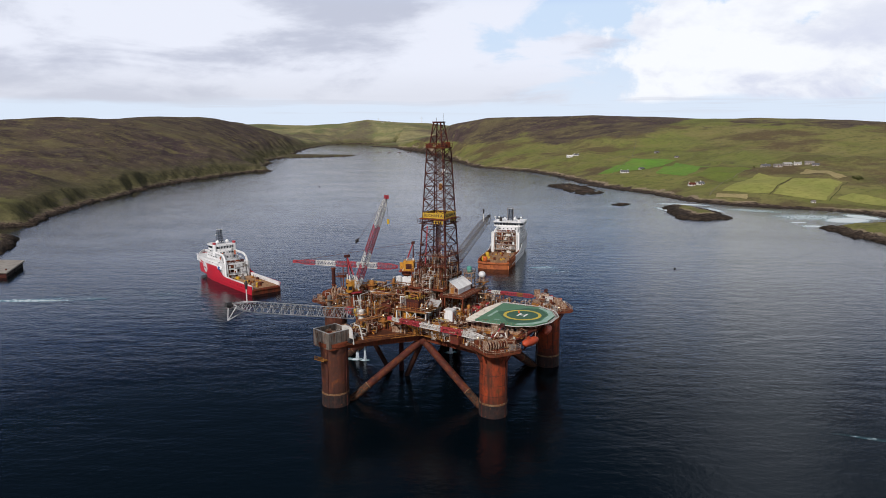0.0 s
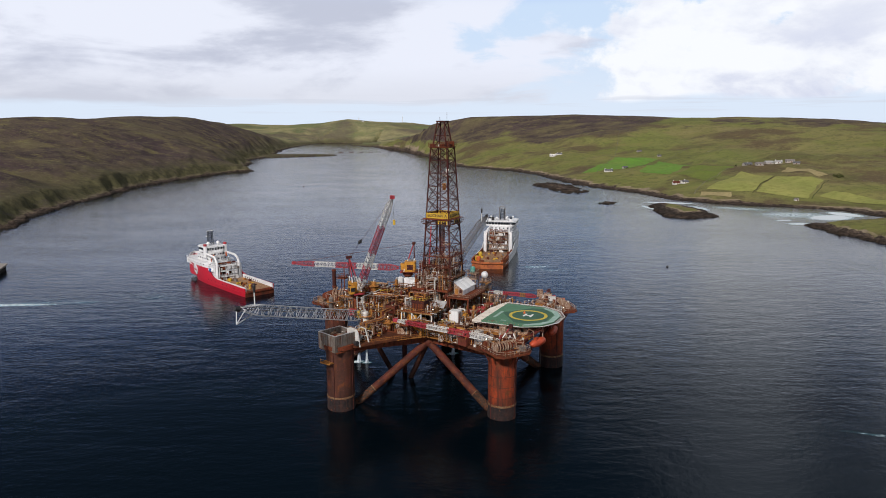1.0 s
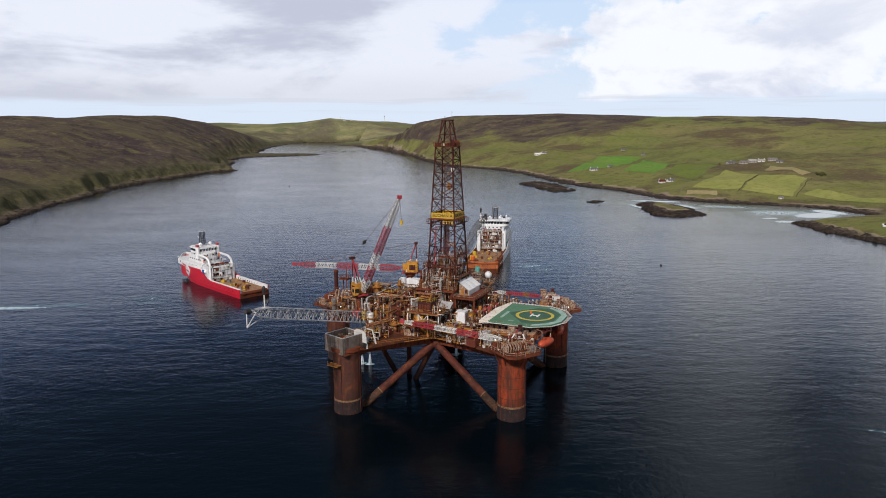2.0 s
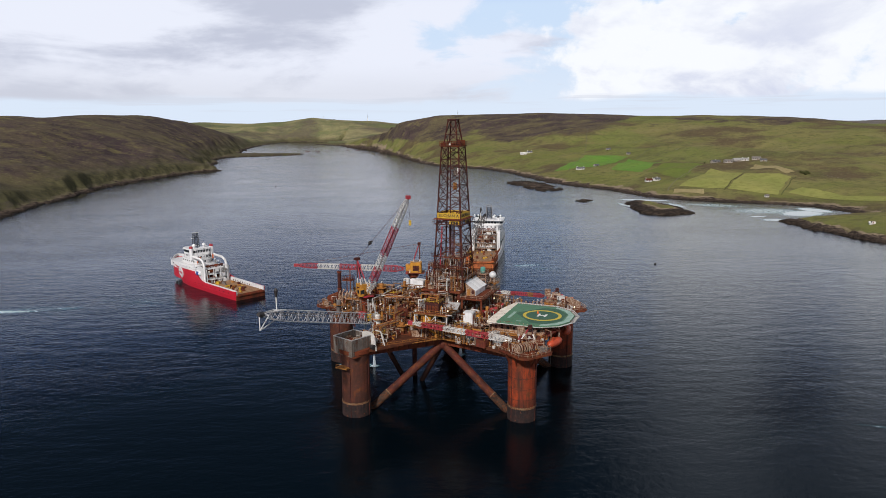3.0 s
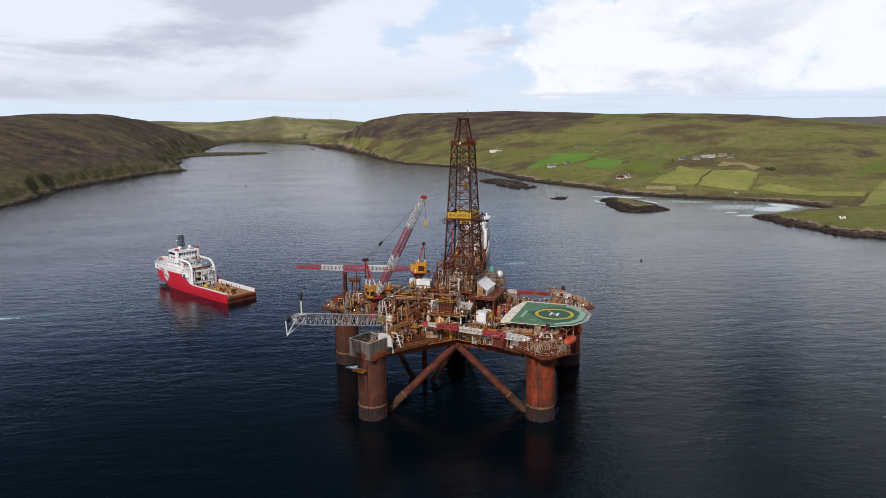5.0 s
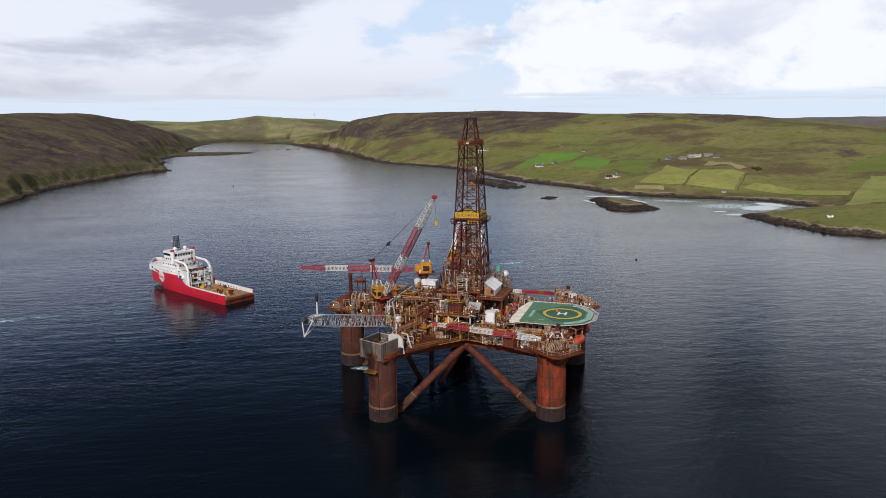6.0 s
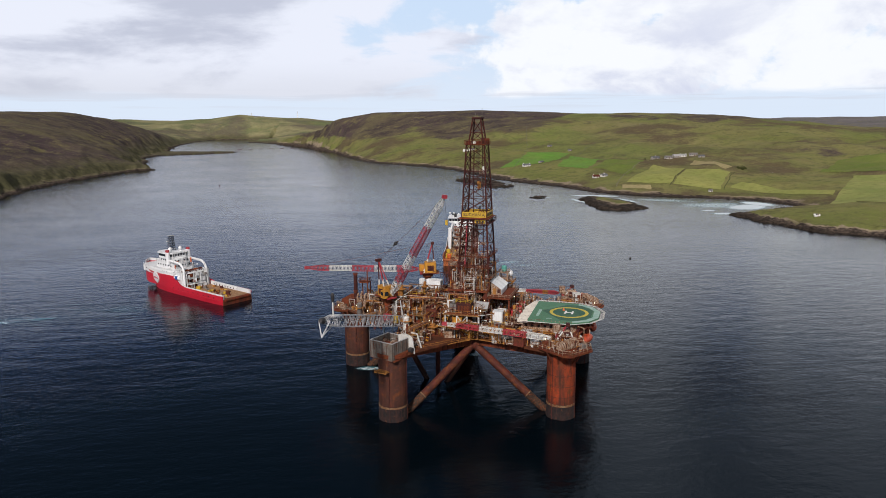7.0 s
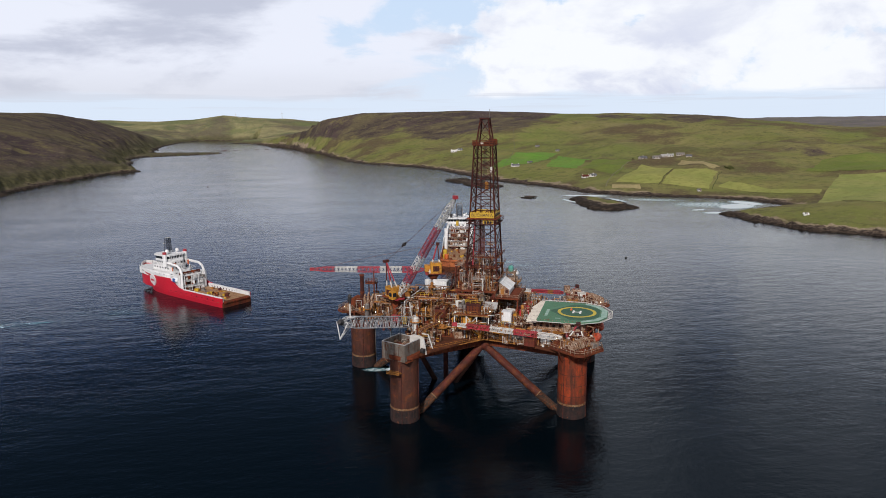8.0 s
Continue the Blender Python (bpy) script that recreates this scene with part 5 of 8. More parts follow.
def crane(base, z0, slew, foot, tip, top, paint, bands, label, width=1.9, house=(4.2, 3.6, 3.4), legs=None):
    c = thing("pedestal_crane", (base[0], base[1], z0), label, "crane", "deck cranes")
    turn = math.degrees(math.atan2(tip[1] - base[1], tip[0] - base[0]))
    ux, uy = math.cos(radians(turn)), math.sin(radians(turn))
    part("pedestal", Shape().tube(base, 1.25, z0, slew - 0.5, 18).tube(base, 1.8, slew - 1.0, slew - 0.4, 18), RUST_BROWN, c, smooth=True)
    part("slew_ring", Shape().tube(base, 2.0, slew - 0.4, slew, 20), DARK_RUST, c, smooth=True)
    part("turntable", Shape().box((base[0], base[1], slew + 0.2), (house[0] + 1.6, house[1], 0.4), turn), RED, c)
    hc = (base[0] - ux * 0.9, base[1] - uy * 0.9, slew + 0.4 + house[2] / 2)
    body = part("machinery_house", Shape().box(hc, house, turn, 0.25), paint, c, "rusty orange-yellow machinery house")
    for s in (-1, 1):
        part("side_opening", Shape().box((hc[0] + uy * s * (house[1] / 2 + 0.02), hc[1] - ux * s * (house[1] / 2 + 0.02), hc[2] - 0.1), (house[0] * 0.55, 0.12, house[2] * 0.5), turn), DARK_RUST, body)
    part("side_opening", Shape().box((hc[0] - ux * (house[0] / 2 + 0.02), hc[1] - uy * (house[0] / 2 + 0.02), hc[2]), (0.12, house[1] * 0.6, house[2] * 0.55), turn), DARK_RUST, body)
    part("catwalk", Shape().box((base[0] - ux * 0.9, base[1] - uy * 0.9, slew + 0.45), (house[0] + 2.2, house[1] + 2.0, 0.12), turn), RUST_BROWN, body)
    part("roof_vent", Shape().box((hc[0], hc[1], hc[2] + house[2] / 2 + 0.25), (1.4, 1.2, 0.5), turn), GREY, body)
    vx, vy = -uy, ux
    cab = (base[0] + ux * 1.9 - vx * 2.3, base[1] + uy * 1.9 - vy * 2.3, slew + 1.7)
    k = part("cab", Shape().box(cab, (2.1, 1.7, 2.4), turn, 0.2), paint, c, "operator's cab")
    part("cab_window", Shape().box((cab[0] + ux * 1.02, cab[1] + uy * 1.02, cab[2] + 0.25), (0.12, 1.3, 1.3), turn).box((cab[0] - vx * 0.83, cab[1] - vy * 0.83, cab[2] + 0.3), (1.4, 0.1, 1.1), turn), GLASS, k)
    top = Vector(top)
    for s in (-1, 1):
        for e, mat in ((1.4, RED), (-2.4, WHITE)):
            o = Vector((base[0] + ux * e + vx * s * 1.4, base[1] + uy * e + vy * s * 1.4, slew + 0.4))
            part("a_frame_leg", Shape().bar(o, o.lerp(top, 0.45), 0.22, 4), WHITE, c)
            part("a_frame_leg", Shape().bar(o.lerp(top, 0.45), top, 0.2, 4), RED if e > 0 else DARK_RUST, c)
    part("a_frame_head", Shape().box(tuple(top), (1.1, 1.8, 0.8), turn), DARK_RUST, c)
    lattice(c, "boom", foot, tip, width, width * 0.72, bands, 6 * len(bands), 0.115, 0.065, label="red and white lattice boom")
    tip = Vector(tip)
    part("boom_head", Shape().box(tuple(tip), (1.4, 0.9, 1.0), turn), RED, c)
    part("pendant", Shape().bar(top, tip, 0.035, 4).bar(top + Vector((vx * 0.5, vy * 0.5, 0)), tip + Vector((vx * 0.4, vy * 0.4, 0)), 0.03, 4), DARK_RUST, c)
    return c


# luffed crane
c1 = crane((-24.8, -10.2), 20.9, 27.0, (-22.6, -12.0, 28.6), (-0.4, -27.2, 61.6), (-27.9, -9.4, 38.8), AMBER, [WHITE, RED, WHITE, RED, RED, WHITE, WHITE], "orange-yellow pedestal crane with a raised red and white boom")
p, q = Vector((-27.9, -9.4, 38.8)), Vector((-0.4, -27.2, 61.6))
part("equaliser_block", Shape().ball(p.lerp(q, 0.29), 0.62, 8, 6).bar(p.lerp(q, 0.26), p.lerp(q, 0.32), 0.3, 6), BLACK, c1, "black sheave block on the luffing ropes")
part("hoist_wire", Shape().bar(q, q + Vector((0.6, -0.2, -6.5)), 0.05, 4), BLACK, c1)
part("hook_block", Shape().box(tuple(q + Vector((0.6, -0.2, -7.2))), (0.7, 0.5, 1.4), 0, 0.1), YELLOW, c1)
# crane with its boom laid out level
c2 = crane((-20.0, 16.9), 20.9, 29.3, (-23.0, 15.6, 31.0), (-59.2, 1.0, 32.4), (-19.4, 20.6, 39.6), AMBER, [RED, RED, WHITE, WHITE, RED, RED, WHITE, WHITE, RED, RED], "orange-yellow pedestal crane with its long boom lowered level", 1.9, (4.0, 3.4, 3.8))
# cranes at rest along the deck edges
crane((32.4, -19.0), 20.2, 21.6, (29.3, -23.2, 22.2), (-1.3, -24.9, 24.4), (33.6, -20.2, 25.6), CREAM, [WHITE, WHITE, RED, RED, WHITE, WHITE, RED, RED, WHITE], "cream crane with its striped boom stowed along the deck edge", 1.35, (3.2, 2.6, 2.0))
crane((28.2, 29.4), 20.2, 21.4, (24.5, 31.0, 21.8), (10.0, 24.0, 23.6), (29.4, 29.8, 24.8), CREAM, [RED, RED, OCHRE, RED, RED, RED, WHITE, WHITE], "crane with its red and white boom stowed behind the helideck", 1.15, (3.0, 2.4, 1.8))
rest = thing("boom_rest", (2.0, -24.2, 18.9), "rusty trestle that carries the stowed crane boom", "trestle", "boom rests")
for s in (-0.9, 0.9):
    part("trestle_leg", Shape().bar((2.0 + s, -23.2, 23.2), (2.0 + s * 2, -20.0, 18.9), 0.18, 4).bar((2.0 + s, -25.6, 23.2), (2.0 + s * 2.0, -20.5, 18.9), 0.18, 4), RUST_BROWN, rest)
part("saddle", Shape().box((2.0, -24.6, 23.35), (2.6, 2.6, 0.3)), RUST_BROWN, rest)
rest = thing("boom_rest", (14.0, 26.4, 18.9), "rusty trestle that carries the stowed crane boom", "trestle", "boom rests")
part("trestle_leg", Shape().bar((13.6, 25.6, 22.4), (14.0, 22.0, 18.9), 0.2, 4).bar((14.6, 27, 22.4), (15.6, 22.0, 18.9), 0.2, 4), RUST_BROWN, rest)
part("saddle", Shape().box((14.0, 26.3, 22.5), (2.4, 2.4, 0.3), 26), RUST_BROWN, rest)


def flare_boom(foot, tip, label, steel, post=True):
    b = thing("burner_boom", foot, label, "burner boom", "burner booms")
    lattice(b, "boom_length", foot, tip, 3.3, 2.6, [steel] * 5, 25, 0.12, 0.075)
    tip = Vector(tip)
    foot = Vector(foot)
    d = (tip - foot).normalized()
    side = d.cross(Vector((0, 0, 1))).normalized()
    part("end_frame", Shape().bar(tip - side * 1.3, tip + side * 1.3, 0.14, 4).bar(tip - side * 1.3, tip + d * 2.0 + Vector((0, 0, -3.8)), 0.13, 4).bar(tip + side * 1.3, tip + d * 2.0 + Vector((0, 0, -3.8)), 0.13, 4).bar(tip - d * 5 + Vector((0, 0, -1.0)), tip + d * 2.0 + Vector((0, 0, -3.8)), 0.13, 4), steel, b)
    part("burner_head", Shape().bar(tip + d * 1.0, tip + d * 2.4, 0.75, 10, 0.45).bar(tip, tip + d * 1.0, 0.3, 8), BLACK, b, "blackened burner head", True)
    part("gas_pipe", Shape().bar(foot + Vector((0, 0, 0.9)), tip + Vector((0, 0, 0.6)), 0.13, 6).bar(foot + side * 0.8, tip + side * 0.6, 0.1, 6), GREY, b)
    if post:
        o = tip - d * 5.6
        part("flare_post", Shape().bar(o + Vector((0, 0, 0.6)), o + Vector((0, 0, 4.4)), 0.16, 8), WHITE, b)
        part("flare_basket", Shape().bar(o + Vector((0, 0, 4.4)), o + Vector((0, 0, 6.0)), 0.28, 10, 0.46).bar(o + Vector((0, 0, 6.0)), o + Vector((0, 0, 6.5)), 0.42, 10, 0.2), BLACK, b, "blackened flare basket", True)
    return b


flare_boom((-18.8, -13.5, 20.6), (-13.0, -77.0, 39.2), "pale galvanised lattice burner boom reaching out over the water", LATTICE)
mast = thing("boom_mast", (-18.4, -15.5, 20.9), "white braced mast that holds the burner boom's stays", "mast")
for s in (-1.6, 1.6):
    part("mast_leg", Shape().bar((-18.4 + s, -16.6, 20.9), (-17.6 + s * 0.5, -19.6, 28.5), 0.2, 6), WHITE, mast)
part("stay", Shape().bar((-17.6, -19.6, 28.5), (-14.6, -58, 33.6), 0.06, 4).bar((-17.4, -19.6, 28.5), (-16.2, -40, 28.2), 0.06, 4), GREY, mast)
flare_boom((-12.6, 24, 21.6), (-15.5, 80.0, 42.3), "grey lattice burner boom on the platform's far side", GREY)


# ---------------------------------------------------------------- topside things
def rail_box(x0, x1, y0, y1, z):
    return [(x0, y0, z), (x1, y0, z), (x1, y1, z), (x0, y1, z), (x0, y0, z)]


# mezzanine with white posts
mez = thing("mezzanine", (2.0, -13, 21.2), "rusty mezzanine deck on white posts with cross bracing", "platform")
part("plate", Shape().box((2.0, -13.2, 25.3), (11.0, 10.0, 0.4)), TAN_DECK, mez)
for x in (-3.2, 0.4, 3.6, 7.2):
    for y in (-17.8, -8.8):
        part("post", Shape().box((x, y, 23.1), (0.32, 0.32, 4.0)), WHITE, mez)
part("cross_brace", Shape().bar((0.4, -17.9, 21.3), (3.6, -17.9, 25.0), 0.13, 4).bar((3.6, -17.9, 21.3), (0.4, -17.9, 25.0), 0.13, 4), WHITE, mez)
part("handrail", Shape().rail(rail_box(-3.4, 7.4, -18.1, -8.3, 25.5), 1.1, 0.06, 1.6), OCHRE, mez)
# gabled hut on the raised platform
hut = thing("gabled_hut", (10.6, 0.0, 21.2), "workshop hut with one steep white roof slope on a raised platform", "hut")
HUT_X, HUT_Y = 10.6, 0.2
part("platform", Shape().box((HUT_X, HUT_Y + 1.0, 27.9), (7.4, 14.4, 0.4)), RUST_BROWN, hut)
for x in (7.4, 13.8):
    for y in (-5.4, 5.6):
        part("post", Shape().box((x, y, 24.45), (0.45, 0.45, 6.6)), RUST_BROWN, hut)
# ridge towards the derrick, eave towards the helideck
def hp(u, v, z):
    return (7.2 + u, -2.2 + v, z)


def slab(quad, thick):
    low = [(x, y, z - thick) for x, y, z in quad]
    return Shape().add(quad + low, [[0, 1, 2, 3], [7, 6, 5, 4], [0, 4, 5, 1], [1, 5, 6, 2], [2, 6, 7, 3], [3, 7, 4, 0]])


part("wall", Shape().add([hp(0.2, 0, 28.1), hp(3.3, 0, 28.1), hp(3.3, 0, 30.0), hp(0.2, 0, 32.2), hp(0.2, 9.6, 28.1), hp(3.3, 9.6, 28.1), hp(3.3, 9.6, 30.0), hp(0.2, 9.6, 32.2)], [[0, 1, 2, 3], [7, 6, 5, 4], [1, 5, 6, 2], [4, 0, 3, 7], [3, 2, 6, 7]]), CREAM, hut, "stained cream end walls")
for k in range(16):
    part("cladding_sheet", slab([hp(3.32, 0.05 + 0.6 * k, 30.0), hp(3.32, 0.6 + 0.6 * k, 30.0), hp(3.42, 0.6 + 0.6 * k, 30.0), hp(3.42, 0.05 + 0.6 * k, 30.0)], 1.9), CLEAN_WHITE, hut)
for k in range(6):
    part("roof_sheet", slab([hp(-0.15, -0.25 + 1.68 * k, 32.55), hp(3.75, -0.25 + 1.68 * k, 29.95), hp(3.75, 1.41 + 1.68 * k, 29.95), hp(-0.15, 1.41 + 1.68 * k, 32.55)], 0.14), CLEAN_WHITE, hut, "white sheet of the roof slope")
part("door", slab([hp(0.7, -0.1, 30.2), hp(1.8, -0.1, 30.2), hp(1.8, 0.0, 30.2), hp(0.7, 0.0, 30.2)], 2.1), OCHRE, hut)
part("shade_frame", slab([hp(2.2, -0.1, 30.0), hp(3.0, -0.1, 30.0), hp(3.0, 0.0, 30.0), hp(2.2, 0.0, 30.0)], 1.2), DARK_RUST, hut)
part("handrail", Shape().rail(rail_box(7.0, 14.2, -5.9, 8.3, 28.1), 1.1, 0.06, 1.5), CREAM, hut)


def cabin(name, c, s, turn, mat, label, category="container"):
    b = thing(name, (c[0], c[1], c[2]), label, category, "deck containers")
    z = c[2] + s[2] / 2
    body = part("body", Shape().box((c[0], c[1], z), s, turn), mat, b)
    ribs = Shape()
    ca, sa = math.cos(radians(turn)), math.sin(radians(turn))
    n = max(3, int(s[0] / 0.6))
    for k in range(n + 1):
        o = (k / n - 0.5) * (s[0] - 0.12)
        for e in (-1, 1):
            ribs.box((c[0] + ca * o - sa * e * (s[1] / 2 + 0.03), c[1] + sa * o + ca * e * (s[1] / 2 + 0.03), z), (0.12, 0.08, s[2] - 0.1), turn)
    part("side_rib", ribs, mat, body)
    part("roof_frame", Shape().box((c[0], c[1], c[2] + s[2] + 0.05), (s[0] + 0.14, s[1] + 0.14, 0.1), turn), mat, body)
    part("door", Shape().box((c[0] + ca * (s[0] / 2 + 0.04), c[1] + sa * (s[0] / 2 + 0.04), z - 0.1), (0.06, s[1] * 0.7, s[2] * 0.8), turn), GREY, body)
    return b


cabin("white_container", (11.3, -9.3, 21.3), (3.0, 2.6, 3.7), 0, CLEAN_WHITE, "white steel container cabin on deck")
cabin("white_container", (14.2, -1.2, 21.3), (3.0, 2.2, 2.0), 0, BRIGHT_RED, "red steel equipment container")
cabin("white_container", (14.6, 2.4, 21.3), (3.4, 2.2, 2.2), 10, BRIGHT_RED, "red steel equipment container")
cabin("white_container", (-15.6, 12.6, 25.0), (4.0, 3.0, 3.2), 0, CLEAN_WHITE, "white square tank cabin")
cabin("red_container", (14.8, 8.6, 21.3), (3.0, 2.2, 2.0), 4, BRIGHT_RED, "bright red steel box beside the helideck", "container")
cabin("red_container", (29.6, 33.4, 20.2), (2.2, 1.8, 1.7), 30, BRIGHT_RED, "small red locker beside the stowed crane")
cabin("orange_container", (33.6, 30.4, 20.2), (2.6, 2.0, 1.8), 12, ORANGE, "orange locker beside the stowed crane")
cabin("white_container", (24.6, -20.4, 19.45), (3.6, 2.2, 2.0), -24, CLEAN_WHITE, "white store box beside the stowed boom")
cabin("red_container", (-22.8, -15.6, 20.95), (2.4, 1.8, 1.9), 0, RED, "small red container on deck")
cabin("orange_container", (15.4, -15.6, 19.45), (3.0, 1.9, 1.9), -8, AMBER, "orange skip beside the stowed boom")
cabin("white_container", (21.0, -14.2, 19.45), (2.6, 2.0, 1.7), -20, WHITE, "white locker on the deck edge")
cabin("cream_container", (27.0, 31.2, 20.2), (3.0, 2.4, 2.2), 20, CREAM, "cream locker beside the stowed crane")
cabin("white_container", (31.0, 28.4, 20.2), (2.6, 2.2, 2.6), 20, WHITE, "white locker beside the stowed crane")
for k in range(2):
    t = thing("white_tank", (-20.6 + 2.6 * k, 12.4, 20.95), "white upright cylindrical tank", "tank", "white tanks")
    part("shell", Shape().tube((-20.6 + 2.6 * k, 12.4), 1.15, 24.6, 28.2, 18).tube((-20.6 + 2.6 * k, 12.4), 1.15, 28.2, 28.5, 18, 0.5), CLEAN_WHITE, t, smooth=True)
    part("stand", Shape().box((-20.6 + 2.6 * k, 12.4, 22.8), (2.2, 2.2, 3.6)), RUST_BROWN, t)
tank_deck = thing("tank_platform", (-17.5, 12.6, 21), "rusty platform below the white tanks", "platform")
part("plate", Shape().box((-16.0, 12.6, 24.75), (9.0, 4.6, 0.4)), RUST_BROWN, tank_deck)
for x in (-12.0, -19.8):
    part("post", Shape().box((x, 14.4, 22.8), (0.4, 0.4, 3.7)).box((x, 10.6, 22.8), (0.4, 0.4, 3.7)), RUST_BROWN, tank_deck)
yp = thing("yellow_bin", (-19.4, -16.9, 20.95), "bright yellow plastic bin on deck", "bin")
part("bin_body", Shape().bar((-19.4, -16.9, 20.95), (-19.4, -16.9, 23.2), 0.75, 12, 0.85), YELLOW, yp, smooth=True)
# tall rusty exhaust stack
stack = thing("exhaust_stack", (-39.6, -1.6, 20.9), "tall dark rusty exhaust stack", "exhaust stack")
part("pipe", Shape().tube((-39.6, -1.6), 0.66, 20.9, 32.2, 16), DARK_RUST, stack, smooth=True)
part("collar", Shape().ring((-39.6, -1.6), 0.64, 0.84, 26, 26.3, 16).ring((-39.6, -1.6), 0.64, 0.84, 31.8, 32.2, 16), RUST_BROWN, stack)
part("stack_frame", Shape().box((-36.6, -0.6, 29.2), (3.4, 3.0, 0.25)).bar((-35.2, -1.8, 20.9), (-35.2, -1.8, 33.6), 0.2, 4).bar((-35.2, 0.6, 20.9), (-35.2, 0.6, 29.2), 0.2, 4).bar((-38, 0.6, 20.9), (-38, 0.6, 29.2), 0.2, 4), RUST_BROWN, stack)
part("handrail", Shape().rail(rail_box(-38.2, -35.0, -2.0, 0.8, 29.3), 1.1, 0.07, 1.0), RUST_BROWN, stack)
for k in range(4):
    v = thing("exhaust_pipe", (-37 + 1.3 * k, -6.2, 20.9), "pale vertical vent pipe", "vent pipe", "vent pipes")
    part("pipe", Shape().run([(-37 + 1.3 * k, -6.2, 20.9), (-37 + 1.3 * k, -6.2, 25.5 + 0.6 * (k % 2)), (-37 + 1.3 * k, -5.2, 26.3 + 0.6 * (k % 2))], 0.3, 8), CREAM, v, smooth=True)
# overhanging aft ledge with lamps
aft = thing("aft_ledge", (-45, 2.4, 18.6), "ochre overhanging ledge with a lamp at the aft column", "platform")
part("plate", Shape().box((-45.0, 1.0, 18.7), (5.5, 7.5, 0.35), 0, 1.0), OCHRE, aft)
part("handrail", Shape().rail([(-43, -2.6, 18.9), (-47.6, -2.6, 18.9), (-47.6, 4.6, 18.9), (-43, 4.6, 18.9)], 1.1, 0.06, 1.5), CREAM, aft)
part("lamp", Shape().ball((-47.3, 2.4, 20.4), 0.32, 8, 6).bar((-47.3, 2.4, 18.9), (-47.3, 2.4, 20.2), 0.08, 6), MARK_WHITE, aft)
# satellite dome, teal tank, ventilators behind the hut
dome = thing("satellite_dome", (8.7, 20.6, 21.2), "white satellite dome on a lattice stand", "satellite dome")
part("dome", Shape().ball((8.7, 20.6, 30.3), 1.25, 16, 10), CLEAN_WHITE, dome, smooth=True)
for s in (-1, 1):
    part("leg", Shape().bar((8.7 + s * 1.4, 19.4, 19.3), (8.7 + s * 0.6, 20.2, 29.3), 0.2, 4).bar((8.7 + s * 1.4, 21.8, 19.3), (8.7 + s * 0.6, 21.0, 29.3), 0.2, 4), CREAM, dome)
for z in (22.6, 25.2, 27.6):
    part("landing", Shape().box((8.9, 20.6, z), (3.6, 3.4, 0.14)), OCHRE, dome)
    part("handrail", Shape().rail(rail_box(7.1, 10.7, 18.9, 22.3, z), 1.1, 0.06, 1.1), CREAM, dome)
    part("flight", Shape().bar((7.3, 19.0, z - 2.4), (10.4, 19.0, z), 0.2, 4), OCHRE, dome)
teal = thing("teal_tank", (9.1, 9.2, 21.2), "small faded teal tank on a tall cream frame", "tank")
part("shell", Shape().vessel((9.1, 9.2, 33.2), (9.1, 9.2, 35.4), 0.85, 14), TEAL, teal, smooth=True)
for x, y in ((7.9, 8.0), (10.5, 8.0), (7.9, 10.6), (10.5, 10.6)):
    part("post", Shape().box((x, y, 27.2), (0.25, 0.25, 12.0)), CREAM, teal)
for z in (24.6, 28.0, 31.2, 33.1):
    part("landing", Shape().box((9.2, 9.3, z), (3.2, 3.2, 0.15)), CREAM if z > 30 else RUST_BROWN, teal)
    part("handrail", Shape().rail(rail_box(7.7, 10.7, 7.8, 10.8, z), 1.1, 0.05, 1.0), CREAM if z > 30 else RUST_BROWN, teal)
tower = thing("white_stair_tower", (1.7, -5.6, 21.2), "grimy white lattice stair tower at the foot of the derrick", "stair tower")
for x in (0.0, 3.2):
    for y in (-7.0, -4.4):
        part("post", Shape().box((x, y, 27.3), (0.22, 0.22, 12.2)), CREAM, tower)
for z in (23.6, 26.2, 28.8, 31.4, 33.2):
    part("landing", Shape().box((1.6, -5.7, z), (3.6, 3.0, 0.14)), GRIMY, tower)
    part("handrail", Shape().rail(rail_box(-0.1, 3.3, -7.1, -4.3, z), 1.1, 0.06, 1.2), WHITE, tower)
    part("flight", Shape().bar((0.2, -7.0, z - 2.4), (3.0, -7.0, z), 0.14, 4), GRIMY, tower)
panel = thing("tilted_panel", (6.2, -10.2, 25.5), "white tilted shelter roof panel", "shelter roof")
part("sheet", Shape().add([(4.4, -12.0, 26.1), (8.4, -12.0, 26.1), (8.4, -9.4, 27.6), (4.4, -9.4, 27.6), (4.4, -12.0, 25.95), (8.4, -12.0, 25.95), (8.4, -9.4, 27.45), (4.4, -9.4, 27.45)], [[0, 1, 2, 3], [7, 6, 5, 4], [0, 4, 5, 1], [1, 5, 6, 2], [2, 6, 7, 3], [3, 7, 4, 0]]), PALE_STEEL, panel)
for x in (4.2, 8.3):
    part("post", Shape().bar((x, -9.6, 25.5), (x, -9.6, 27.4), 0.12, 4).bar((x, -11.9, 25.5), (x, -11.9, 26.0), 0.12, 4), CREAM, panel)

# crowd of process plant on the aft deck: each a skid with its own make-up
PAINTS = [OCHRE, OCHRE, OCHRE, RUST_BROWN, RUST_BROWN, RUST_BROWN, CREAM, GREY, RUST_RED, RUST_ORANGE, AMBER, DARK_RUST, DARK_RUST]
plant_rng = random.Random(21)


